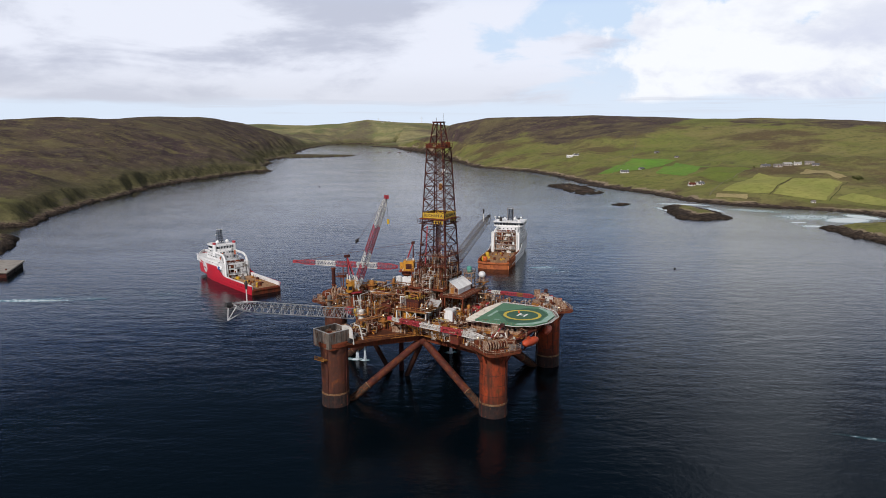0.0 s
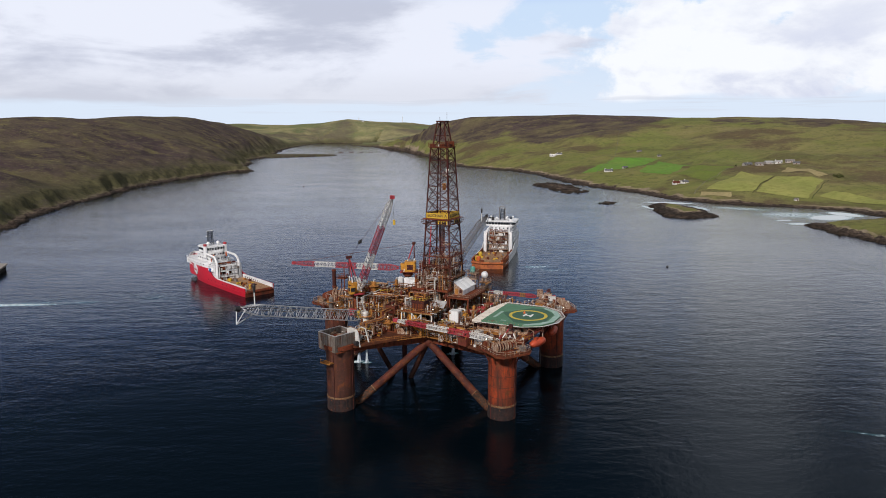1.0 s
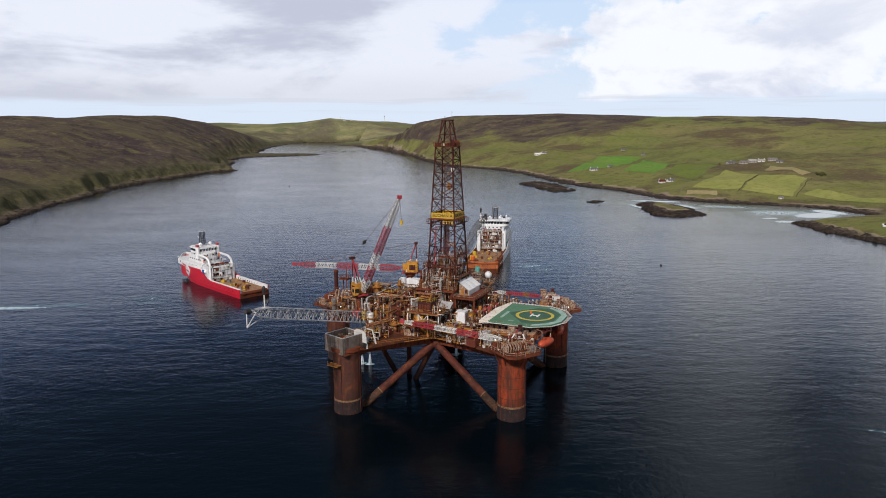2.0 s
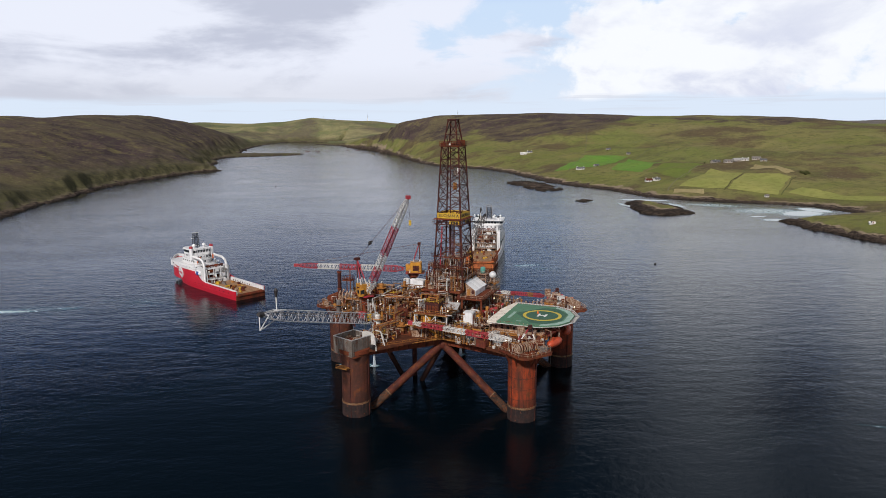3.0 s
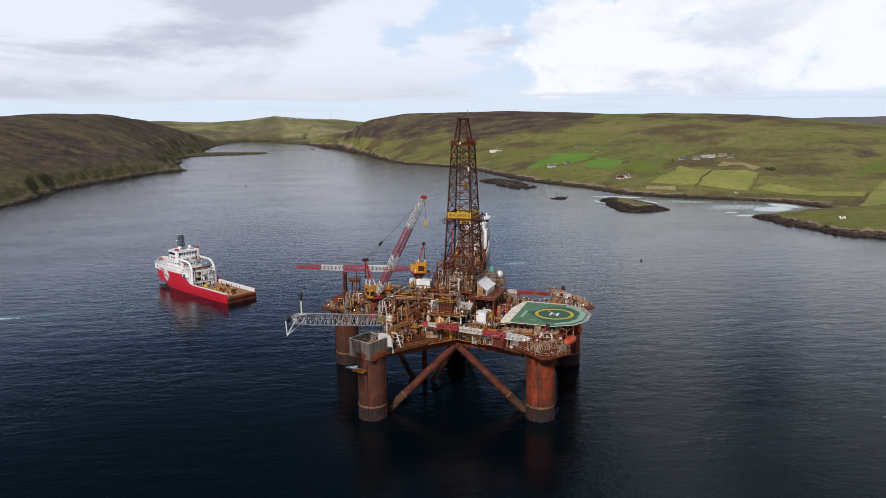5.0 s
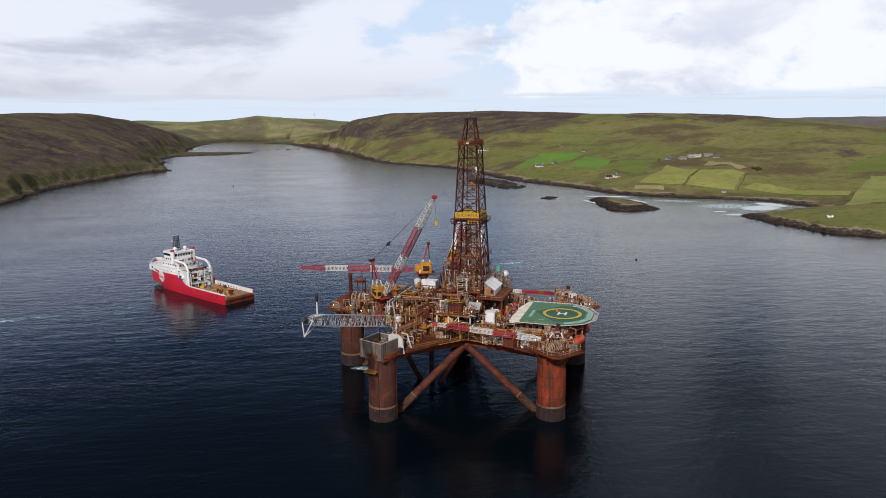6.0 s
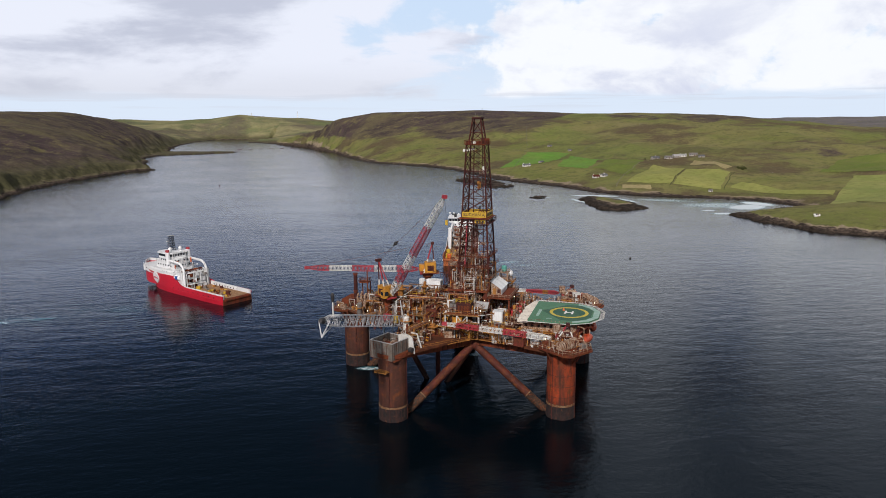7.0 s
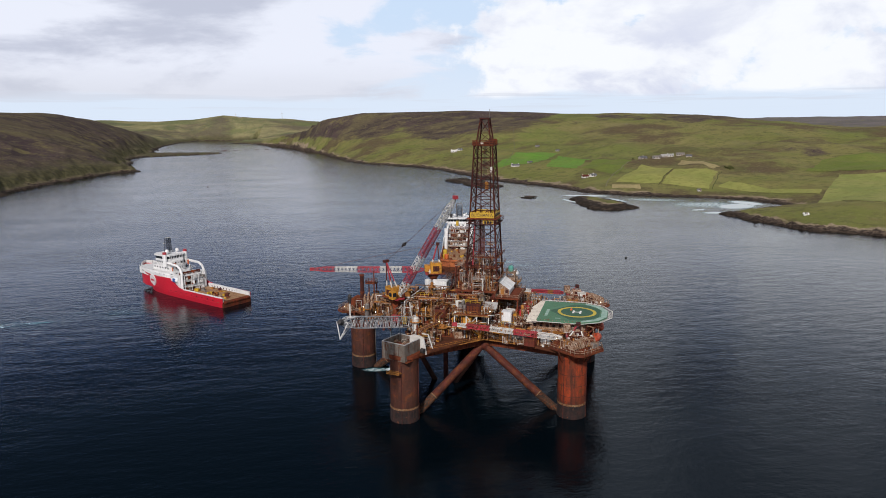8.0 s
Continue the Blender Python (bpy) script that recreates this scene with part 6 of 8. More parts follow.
def skid_vessel(x, y, z, turn):
    r = plant_rng
    m = RIG @ pose(x, y, z, 0, 0, turn)
    t = thing("pressure_vessel", (0, 0, 0), "horizontal process vessel on a rusty skid", "pressure vessel", "process vessels", m)
    ln, rad_ = r.uniform(3, 6), r.uniform(0.6, 1.1)
    part("shell", Shape().vessel((-ln / 2, 0, rad_ + 0.7), (ln / 2, 0, rad_ + 0.7), rad_, 14), r.choice([OCHRE, CREAM, CREAM, GREY, RUST_BROWN]), t, smooth=True)
    for s in (-0.3, 0.3):
        part("saddle", Shape().box((s * ln, 0, 0.6), (0.35, rad_ * 1.7, 1.2)), RUST_BROWN, t)
    part("manifold", Shape().run([(-ln * 0.3, 0, rad_ * 2 + 0.6), (-ln * 0.3, 0, rad_ * 2 + 1.5), (ln * 0.35, 0, rad_ * 2 + 1.5), (ln * 0.35, rad_ + 0.6, rad_ * 2 + 1.5), (ln * 0.35, rad_ + 0.6, 0.2)], 0.11, 6), r.choice([CREAM, GRIMY, OCHRE, GRIMY]), t)


def pipe_rack(x, y, z, turn):
    r = plant_rng
    m = RIG @ pose(x, y, z, 0, 0, turn)
    t = thing("pipe_rack", (0, 0, 0), "rack of cream and ochre pipes on rusty frames", "pipe rack", "pipe racks", m)
    ln, hgt = r.uniform(5, 8), r.uniform(2.4, 4.2)
    for s in (-0.5, 0.0, 0.5):
        part("frame", Shape().box((s * ln, -1.1, hgt / 2), (0.25, 0.25, hgt)).box((s * ln, 1.1, hgt / 2), (0.25, 0.25, hgt)).box((s * ln, 0, hgt), (0.25, 2.5, 0.25)), r.choice([RUST_BROWN, OCHRE, CREAM]), t)
    for k in range(6):
        o = -1.0 + 0.4 * k
        drop = r.uniform(0.2, hgt * 0.8)
        part("pipe", Shape().run([(-ln * 0.55, o, drop), (-ln * 0.55, o, hgt + 0.25), (ln * 0.55, o, hgt + 0.25), (ln * 0.55, o - 0.3, hgt - drop)], r.choice([0.08, 0.11, 0.15]), 6), r.choice([CREAM, GRIMY, OCHRE, OCHRE, RUST_BROWN, GRIMY, RUST_RED]), t)


def machine(x, y, z, turn):
    r = plant_rng
    m = RIG @ pose(x, y, z, 0, 0, turn)
    t = thing("machine_module", (0, 0, 0), "weathered machinery module with ducts and a railing", "machinery module", "machinery modules", m)
    s = (r.uniform(2.4, 5), r.uniform(2.2, 4), r.uniform(1.8, 3.8))
    body = part("casing", Shape().box((0, 0, s[2] / 2), s, 0, 0.2), r.choice(PAINTS), t)
    lo = Shape()
    for k in range(4):
        lo.box((-s[0] * 0.3 + s[0] * 0.2 * k, -s[1] / 2 - 0.05, s[2] * 0.5), (s[0] * 0.13, 0.12, s[2] * 0.55))
    part("louvre", lo, r.choice([DARK_RUST, GREY, RUST_BROWN]), body)
    part("duct", Shape().run([(s[0] * 0.2, 0, s[2]), (s[0] * 0.2, 0, s[2] + 1.1), (-s[0] * 0.45, 0.3, s[2] + 1.1), (-s[0] * 0.45, s[1] * 0.6, s[2] + 1.1), (-s[0] * 0.45, s[1] * 0.6, 0.2)], 0.19, 8), r.choice([WHITE, CREAM, GRIMY, GRIMY, GREY, OCHRE]), t, smooth=True)
    part("handrail", Shape().rail([(-s[0] / 2, -s[1] / 2, s[2]), (s[0] / 2, -s[1] / 2, s[2]), (s[0] / 2, s[1] / 2, s[2])], 1.0, 0.05, 1.2), r.choice([OCHRE, CREAM, YELLOW]), t)
    if r.random() < 0.6:
        part("motor", Shape().vessel((-s[0] * 0.3, 0, s[2] + 0.5), (s[0] * 0.05, 0, s[2] + 0.5), 0.5, 12), r.choice(PAINTS), t, smooth=True)


def column_still(x, y, z, turn):
    r = plant_rng
    m = RIG @ pose(x, y, z, 0, 0, turn)
    t = thing("upright_vessel", (0, 0, 0), "upright process vessel with a ladder and platform", "process vessel", "upright vessels", m)
    rad_, hgt = r.uniform(0.5, 1.1), r.uniform(3.2, 6.5)
    part("shell", Shape().vessel((0, 0, 0.3), (0, 0, hgt), rad_, 14), r.choice([CREAM, OCHRE, GREY, RUST_BROWN, WHITE]), t, smooth=True)
    part("skirt", Shape().tube((0, 0), rad_ * 1.1, 0, 0.9, 14), RUST_BROWN, t, smooth=True)
    part("platform", Shape().ring((0, 0), rad_, rad_ + 0.8, hgt * 0.7, hgt * 0.7 + 0.12, 12), OCHRE, t)
    part("handrail", Shape().path([(rad_ + 0.7, -0.7, hgt * 0.7), (rad_ + 0.7, -0.7, hgt * 0.7 + 1), (rad_ + 0.7, 0.7, hgt * 0.7 + 1), (0, rad_ + 0.7, hgt * 0.7 + 1), (0, rad_ + 0.7, hgt * 0.7)], 0.06, 5), OCHRE, t)
    part("down_pipe", Shape().run([(0, 0, hgt), (0, 0, hgt + 0.5), (rad_ + 0.4, 0, hgt + 0.5), (rad_ + 0.4, 0, 0.2)], 0.13, 6), r.choice([CREAM, WHITE]), t)


KINDS = [machine, pipe_rack, skid_vessel, column_still, machine, skid_vessel, pipe_rack]
spots = []
for k in range(400):
    x, y = plant_rng.uniform(-37, 0.5), plant_rng.uniform(-17, 16)
    edge = 7 + (x + 41) * (11 / 29) if x < -12 else 18.0
    if abs(y) > edge - 2.0:
        continue
    if math.hypot(x + 24.8, y + 10.2) < 3.4 or math.hypot(x + 20, y - 16.9) < 3.2 or abs(x + 17) < 5.5 and 10 < y < 15.5 or abs(x - DX) < 9 and abs(y - DY) < 8.2 or x < -33 and y < -4.5 or math.hypot(x + 18.5, y + 16) < 3 or (x > -4 and y < -7.8) or math.hypot(x + 39.6, y + 1.6) < 4.4:
        continue
    if any(math.hypot(x - a, y - b) < 3.5 for a, b in spots):
        continue
    spots.append((x, y))
    KINDS[len(spots) % len(KINDS)](x, y, 20.95, plant_rng.choice([0, 0, 90, 90, 8, 98]))
# upper level over the middle of the process deck
upper = thing("upper_platform", (-12, -2, 21), "ochre upper platform crowded with pipework", "platform")
for x0, x1, y0, y1, z in ((-19, -5.2, -7.5, 8.0, 24.0), (-32, -22, -3.5, 8.0, 23.6), (-14, -5.2, -16.0, -8.5, 23.4)):
    part("plate", Shape().box(((x0 + x1) / 2, (y0 + y1) / 2, z), (x1 - x0, y1 - y0, 0.25)), TAN_DECK, upper)
    part("handrail", Shape().rail(rail_box(x0, x1, y0, y1, z + 0.12), 1.1, 0.06, 1.4), plant_rng.choice([OCHRE, CREAM, CREAM]), upper)
    for x in (x0 + 0.3, (x0 + x1) / 2, x1 - 0.3):
        for y in (y0 + 0.3, y1 - 0.3):
            part("post", Shape().box((x, y, (z + 20.9) / 2), (0.35, 0.35, z - 20.9)), RUST_BROWN, upper)
    spots = []
    for k in range(90):
        x, y = plant_rng.uniform(x0 + 1.6, x1 - 1.6), plant_rng.uniform(y0 + 1.4, y1 - 1.4)
        if any(math.hypot(x - a, y - b) < 3.1 for a, b in spots):
            continue
        spots.append((x, y))
        KINDS[(len(spots) * 2) % len(KINDS)](x, y, z + 0.13, plant_rng.choice([0, 90, 0, 90, 12]))
# long header pipes across the top of the plant
for k, (p, q, z, m) in enumerate([((-30, -9.5), (-4, -9.5), 26.4, GRIMY), ((-20, -8.6), (-4, -8.6), 27.6, CREAM), ((-24, 9.0), (-4, 9.0), 27.0, GRIMY), ((-21, -12), (-21, 10), 26.6, WHITE), ((-10, -16.4), (-10, 9), 28.0, GRIMY), ((-34, -3), (-21, -3), 25.6, WHITE)]):
    t = thing("header_pipe", (p[0], p[1], 21), "long pale header pipe on rusty trestles", "pipe", "header pipes")
    part("pipe", Shape().run([(p[0], p[1], 21.2), (*p, z), (*q, z), (q[0], q[1], 21.2)], 0.17, 8), m, t, smooth=True)
    for s_ in (0.25, 0.5, 0.75):
        a = Vector(p).lerp(Vector(q), s_)
        part("trestle", Shape().bar((a.x - 0.6, a.y, 21), (a.x, a.y, z - 0.2), 0.14, 4).bar((a.x + 0.6, a.y, 21), (a.x, a.y, z - 0.2), 0.14, 4), RUST_BROWN, t)
# plant along the arm that carries the bulwark box, and along the front edge
for k, (x, y) in enumerate([(-9, -24.5), (-6.2, -21.0), (-12.5, -24), (-9.6, -29), (-12.8, -30.5), (-1.0, -20.6), (2.6, -19.4), (5.8, -19.2), (-14.6, -20.8), (9.4, -18.4), (13.0, -19.2), (17, -21), (21, -22.6), (-25, -17.5), (-29.5, -15.2), (-33.6, -12.2)]):
    KINDS[(k * 2 + 1) % len(KINDS)](x, y, 19.4, (18 if k % 2 else 72) + 90 * (k % 3))
# pipes slung under the deck edge
for k in range(10):
    a = Vector(polar(19.5 + plant_rng.uniform(-1.5, 2.5), -72 + plant_rng.uniform(-22, 22), 0))
    t = thing("slung_pipe", (a.x, a.y, 18), "rusty pipe slung along the deck edge", "pipe", "slung pipes")
    w = Vector(polar(plant_rng.uniform(3, 7), plant_rng.choice([15, -162, -18, 160]), 0))
    part("pipe", Shape().run([(a.x, a.y, 19.5), (a.x, a.y, 20.4 + plant_rng.random() * 2), (a.x + w.x, a.y + w.y, 20.4 + plant_rng.random() * 2), (a.x + w.x, a.y + w.y, 19.5)], 0.22, 8), plant_rng.choice([OCHRE, AMBER, CREAM, RUST_BROWN]), t, smooth=True)
# tangles of small pipework, valves and cable trays between the larger plant
def tangle(x, y, z, size, tall, count):
    r = plant_rng
    t = thing("pipework_tangle", (x, y, z), "tangle of rusty and ochre pipework with valves", "pipework", "pipework tangles")
    for k in range(count):
        a = Vector((x + r.uniform(-size, size), y + r.uniform(-size, size), z + r.uniform(0.1, tall)))
        mat = r.choice([RUST_BROWN, RUST_BROWN, OCHRE, OCHRE, CREAM, RUST_RED, DARK_RUST, AMBER, WHITE, RUST_ORANGE])
        kind = r.random()
        if kind < 0.6:
            w = r.choice([Vector((1, 0, 0)), Vector((0, 1, 0)), Vector((-1, 0, 0))]) * r.uniform(0.8, 3.0)
            pts = [Vector((a.x, a.y, z)), a, a + w, Vector((a.x + w.x, a.y + w.y, max(z, a.z - r.uniform(0.4, 2.5))))]
            part("pipe", Shape().run([tuple(q) for q in pts], r.choice([0.06, 0.08, 0.11, 0.16]), 6), mat, t)
        elif kind < 0.8:
            s_ = (r.uniform(0.4, 1.3), r.uniform(0.4, 1.3), r.uniform(0.5, 1.6))
            part("valve_box", Shape().box((a.x, a.y, z + s_[2] / 2), s_, r.choice([0, 0, 20]), 0.05), mat, t)
        else:
            part("post", Shape().bar((a.x, a.y, z), (a.x, a.y, a.z + 1.2), 0.1, 5).ball((a.x, a.y, a.z + 1.25), 0.22, 6, 4), mat, t)


for k in range(46):
    x, y = plant_rng.uniform(-36, 0), plant_rng.uniform(-16, 14)
    edge = 6 + (x + 41) * (10 / 29) if x < -12 else 16.5
    if abs(y) > edge:
        continue
    tangle(x, y, 20.95, 2.4, 4.5, 11)
for k in range(16):
    tangle(plant_rng.uniform(-19, -6), plant_rng.uniform(-6.5, 7.0), 24.13, 2.0, 2.4, 9)
for x, y in ((-9, -22), (-7, -26), (-11, -32), (-5, -19.5), (-15, -19), (-11, -27), (0, -19), (6, -18.6), (11, -17), (16, -18.5), (21, -20.5), (24, -21.5), (18, -15.5), (25, 17), (20, 20), (16, 21), (-13, -35)):
    tangle(x, y, 19.4, 2.0, 2.4, 10)
for x, y in ((-1, -16.5), (5.5, -16.5), (0, -10)):
    tangle(x, y, 25.5, 1.6, 1.6, 8)
# plant on the mezzanine, below the hut and along the far edge
for k, (x, y, z) in enumerate([(-0.8, -11.0, 25.5), (-1.0, -15.5, 25.5), (2.4, -15.9, 25.5), (6.0, 13.0, 21.25), (11.5, 11.5, 21.25), (15.0, 8.0, 21.25), (15.2, 15.0, 21.25), (2.0, 15.5, 21.25), (12.0, -5.5, 21.25), (0.5, -16.0, 20.95), (4.5, -13.0, 21.25), (-8.0, -16.6, 20.95), (14.0, 19.0, 19.4), (10.0, 22.6, 19.4)]):
    KINDS[(k * 3 + 1) % len(KINDS)](x, y, z, (k * 90) % 180)
# tall crowded pipe tower beside the derrick
mud = thing("pipe_tower", (-6.0, 8.5, 20.95), "tall rusty tower of pipes, ladders and landings beside the derrick", "pipe tower")
for x in (-8.6, -3.6):
    for y in (5.0, 11.0):
        part("post", Shape().box((x, y, 28.4), (0.4, 0.4, 15.0)), RUST_RED, mud)
for z in (24.5, 28.0, 31.5, 35.4):
    part("landing", Shape().box((-6.1, 8.0, z), (5.6, 6.6, 0.18)), RUST_BROWN if z < 33 else CREAM, mud)
    part("handrail", Shape().rail(rail_box(-8.8, -3.4, 4.8, 11.2, z), 1.1, 0.06, 1.2), RUST_BROWN if z < 33 else CREAM, mud)
for k in range(46):
    x, y, z = plant_rng.uniform(-8.6, -3.6), plant_rng.uniform(4.8, 11.0), plant_rng.choice([21, 24.6, 28.1, 31.6])
    mat = plant_rng.choice([CREAM, CREAM, RUST_BROWN, RUST_RED, OCHRE, WHITE, RUST_ORANGE, DARK_RUST])
    if k % 4 == 0:
        part("vessel", Shape().vessel((x, y, z), (x, y, z + plant_rng.uniform(1.5, 3.2)), plant_rng.uniform(0.3, 0.8), 10), mat, mud, smooth=True)
    else:
        h = plant_rng.uniform(2.0, 7.0)
        part("pipe", Shape().run([(x, y, z), (x, y, z + h), (x + plant_rng.uniform(-1.5, 1.5), y, z + h)], plant_rng.choice([0.08, 0.12, 0.18]), 6), mat, mud)
# small loose clutter on the forward deck edges
for k in range(26):
    if k % 2:
        x, y = plant_rng.uniform(14, 30), plant_rng.uniform(-17.5, -13.4) - 0.0
        y -= (x - 14) * 0.28
    else:
        x, y = plant_rng.uniform(13, 30), plant_rng.uniform(14.5, 18)
        y += (x - 14) * 0.34
    s = [plant_rng.uniform(0.5, 1.6) for _ in range(3)]
    t = thing("deck_crate", (x, y, 19.4), "small weathered crate or locker on the rusty deck", "crate", "deck crates")
    m = plant_rng.choice([CREAM, RUST_BROWN, OCHRE, WHITE, RED, GREY])
    part("body", Shape().box((x, y, 19.4 + s[2] / 2), s, plant_rng.uniform(-30, 30), 0.06), m, t)
    part("lid", Shape().box((x, y, 19.45 + s[2]), (s[0] * 1.06, s[1] * 1.06, 0.12), 0), m, t)
# cooling water that falls from below the deck
WATERFALL = material("white falling water", (0.70, 0.74, 0.77), (0.42, 0.48, 0.52), 0.5, scale=1.2, amount=0.7, fine=4.0)
for x, y, r0 in ((-29.3, -2.6, 0.30), (-26.2, -2.4, 0.24), (-2.5, 18.3, 0.28)):
    t = thing("overboard_pipe", (x, y, 12), "short overboard pipe with white water falling to the sea", "pipe", "overboard pipes")
    part("pipe", Shape().bar((x, y, 18.6), (x, y, 15.6), r0 + 0.1, 10), DARK_RUST, t, smooth=True)
    fall = Shape()
    for k in range(5):
        a, o = math.tau * k / 5, 0.25 * r0
        fall.path([(x + o * math.cos(a), y + o * math.sin(a), 15.7), (x + 1.6 * o * math.cos(a), y + 1.6 * o * math.sin(a), 9.0), (x + 3.4 * o * math.cos(a), y + 3.4 * o * math.sin(a), 2.4), (x + 8 * o * math.cos(a), y + 8 * o * math.sin(a), -0.2)], r0 * 0.75, 7)
    part("falling_water", fall, WATERFALL, t, "white stream of falling water", True)
# lit floodlights along the rails
LAMP = bpy.data.materials.new("lit warm floodlight lens")
LAMP.use_nodes = True
LAMP.node_tree.nodes["Principled BSDF"].inputs["Emission Color"].default_value = (1.0, 0.82, 0.5, 1)
LAMP.node_tree.nodes["Principled BSDF"].inputs["Emission Strength"].default_value = 4.0
for x, y, z, h in ((-46.4, -1.3, 18.9, 1.6), (-37.1, -6.9, 20.9, 1.6), (-17.9, -9.5, 20.9, 2.6), (6.0, -5.6, 25.5, 1.4), (2.5, 15.6, 21.2, 8.6), (15.8, -4.1, 20.9, 1.9), (38.1, 17.9, 20.2, 2.2), (-30.4, -13.2, 20.9, 2.0), (-8.0, -18.2, 20.9, 2.0), (7.6, -17.6, 25.5, 1.4), (12.0, 12.6, 21.2, 3.0), (28.0, -24.6, 20.2, 2.2)):
    t = thing("floodlight", (x, y, z), "small lit floodlight on a thin post", "floodlight", "floodlights")
    part("post", Shape().bar((x, y, z), (x, y, z + h - 0.2), 0.07, 6), CREAM, t)
    part("housing", Shape().box((x, y + 0.12, z + h), (0.5, 0.3, 0.45)), GREY, t)
    part("lens", Shape().ball((x, y - 0.1, z + h), 0.15, 8, 6), LAMP, t, "glowing warm lens")
# rusty equipment packed round the foot of the derrick
foot_rng = random.Random(77)
nest = thing("derrick_substructure", (1.0, 4.0, 21.2), "dense rusty pipework and frames round the derrick's foot", "pipework")
for k in range(150):
    x, y = foot_rng.uniform(-11.0, 6.2), foot_rng.uniform(-7.6, 12.5)
    if -4.5 < x < 3.5 and 1 < y < 8:
        continue
    z = foot_rng.choice([21.2, 21.2, 24.6, 25.6])
    top = z + foot_rng.uniform(1.5, 7.5 if y > 0 else 4.5)
    mat = foot_rng.choice([RUST_RED, RUST_RED, RUST_BROWN, DARK_RUST, RUST_ORANGE, CREAM, RUST_RED, OCHRE, WHITE])
    if k % 5 == 0:
        part("vessel", Shape().vessel((x, y, 21.2), (x, y, top), foot_rng.uniform(0.3, 0.7), 10), mat, nest, smooth=True)
    elif k % 5 == 1:
        s = [foot_rng.uniform(0.5, 1.8), foot_rng.uniform(0.5, 1.6), foot_rng.uniform(0.6, 2.0)]
        part("cabinet", Shape().box((x, y, 21.2 + s[2] / 2), s, 0, 0.06), mat, nest)
    else:
        dx, dy = foot_rng.choice([(1, 0), (0, 1), (-1, 0)])
        ln = foot_rng.uniform(0.8, 3.2)
        part("pipe", Shape().run([(x, y, 21.2), (x, y, top), (x + dx * ln, y + dy * ln, top), (x + dx * ln, y + dy * ln, top - foot_rng.uniform(0.4, 2.5))], foot_rng.choice([0.07, 0.1, 0.16]), 6), mat, nest)
# pipework skids that crowd the process decks
skid_rng = random.Random(41)
for x0, x1, y0, y1, z in ((-40, -31, -8, 0, 20.95), (-40, -31, 1, 8, 20.95), (-30, -22, -13, -5, 20.95), (-30, -22, -4, 4, 20.95), (-30, -22, 5, 13, 20.95), (-21, -13, -16, -9, 20.95), (-21, -13, -8, -1, 20.95), (-21, -13, 0, 9, 20.95), (-12, -4, -17.5, -11, 20.95), (-12, -3, -10, -2, 20.95), (-3, 4, -8.2, -1, 21.25), (5, 13, -12.5, -7, 21.25), (11, 17.5, -4, 6, 21.25), (11, 17.5, 8, 19, 21.25), (1, 9, 12.5, 19.5, 21.25), (-3, 7, -18, -9, 25.5), (-13, -6, -31, -22, 19.4), (17, 24, -19, -13, 19.4), (1, 10, -19.5, -15.5, 19.4), (-8, -1, -22, -18.5, 19.4)):
    skid = thing("pipework_skid", ((x0 + x1) / 2, (y0 + y1) / 2, z), "crowded rusty skid of cream and ochre pipes and valves", "pipework", "pipework skids")
    part("skid_frame", Shape().box(((x0 + x1) / 2, y0, z + 0.15), (x1 - x0, 0.2, 0.3)).box(((x0 + x1) / 2, y1, z + 0.15), (x1 - x0, 0.2, 0.3)).box((x0, (y0 + y1) / 2, z + 0.14), (0.2, y1 - y0, 0.27)).box((x1, (y0 + y1) / 2, z + 0.14), (0.2, y1 - y0, 0.27)), RUST_BROWN, skid)
    high = 2.2 if z > 25 else 4.6
    for k in range(17):
        x, y = skid_rng.uniform(x0, x1), skid_rng.uniform(y0, y1)
        mat = skid_rng.choice([CREAM, GRIMY, GRIMY, GRIMY, OCHRE, RUST_BROWN, RUST_RED, WHITE, DARK_RUST, OCHRE, GREY])
        h = skid_rng.uniform(0.8, high)
        kind = k % 6
        if kind == 0:
            part("vessel", Shape().vessel((x, y, z), (x, y, z + h), skid_rng.uniform(0.25, 0.55), 10), mat, skid, smooth=True)
        elif kind == 1:
            part("valve", Shape().bar((x, y, z), (x, y, z + h * 0.5), 0.12, 6).ball((x, y, z + h * 0.5), 0.32, 8, 6).ring((x, y), 0.2, 0.34, z + h * 0.5 + 0.5, z + h * 0.5 + 0.58, 10), mat, skid)
        elif kind == 2:
            q = [skid_rng.uniform(0.4, 1.3), skid_rng.uniform(0.4, 1.2), skid_rng.uniform(0.5, 1.6)]
            part("cabinet", Shape().box((x, y, z + q[2] / 2), q, 0, 0.06), mat, skid)
        else:
            e = skid_rng.choice([x0, x1]) if kind < 5 else x
            f = y if kind < 5 else skid_rng.choice([y0, y1])
            part("pipe", Shape().run([(x, y, z), (x, y, z + h), (e, f, z + h), (e, f, z + skid_rng.uniform(0.0, 0.6) * h)], skid_rng.choice([0.05, 0.07, 0.09, 0.13]), 6), mat, skid)


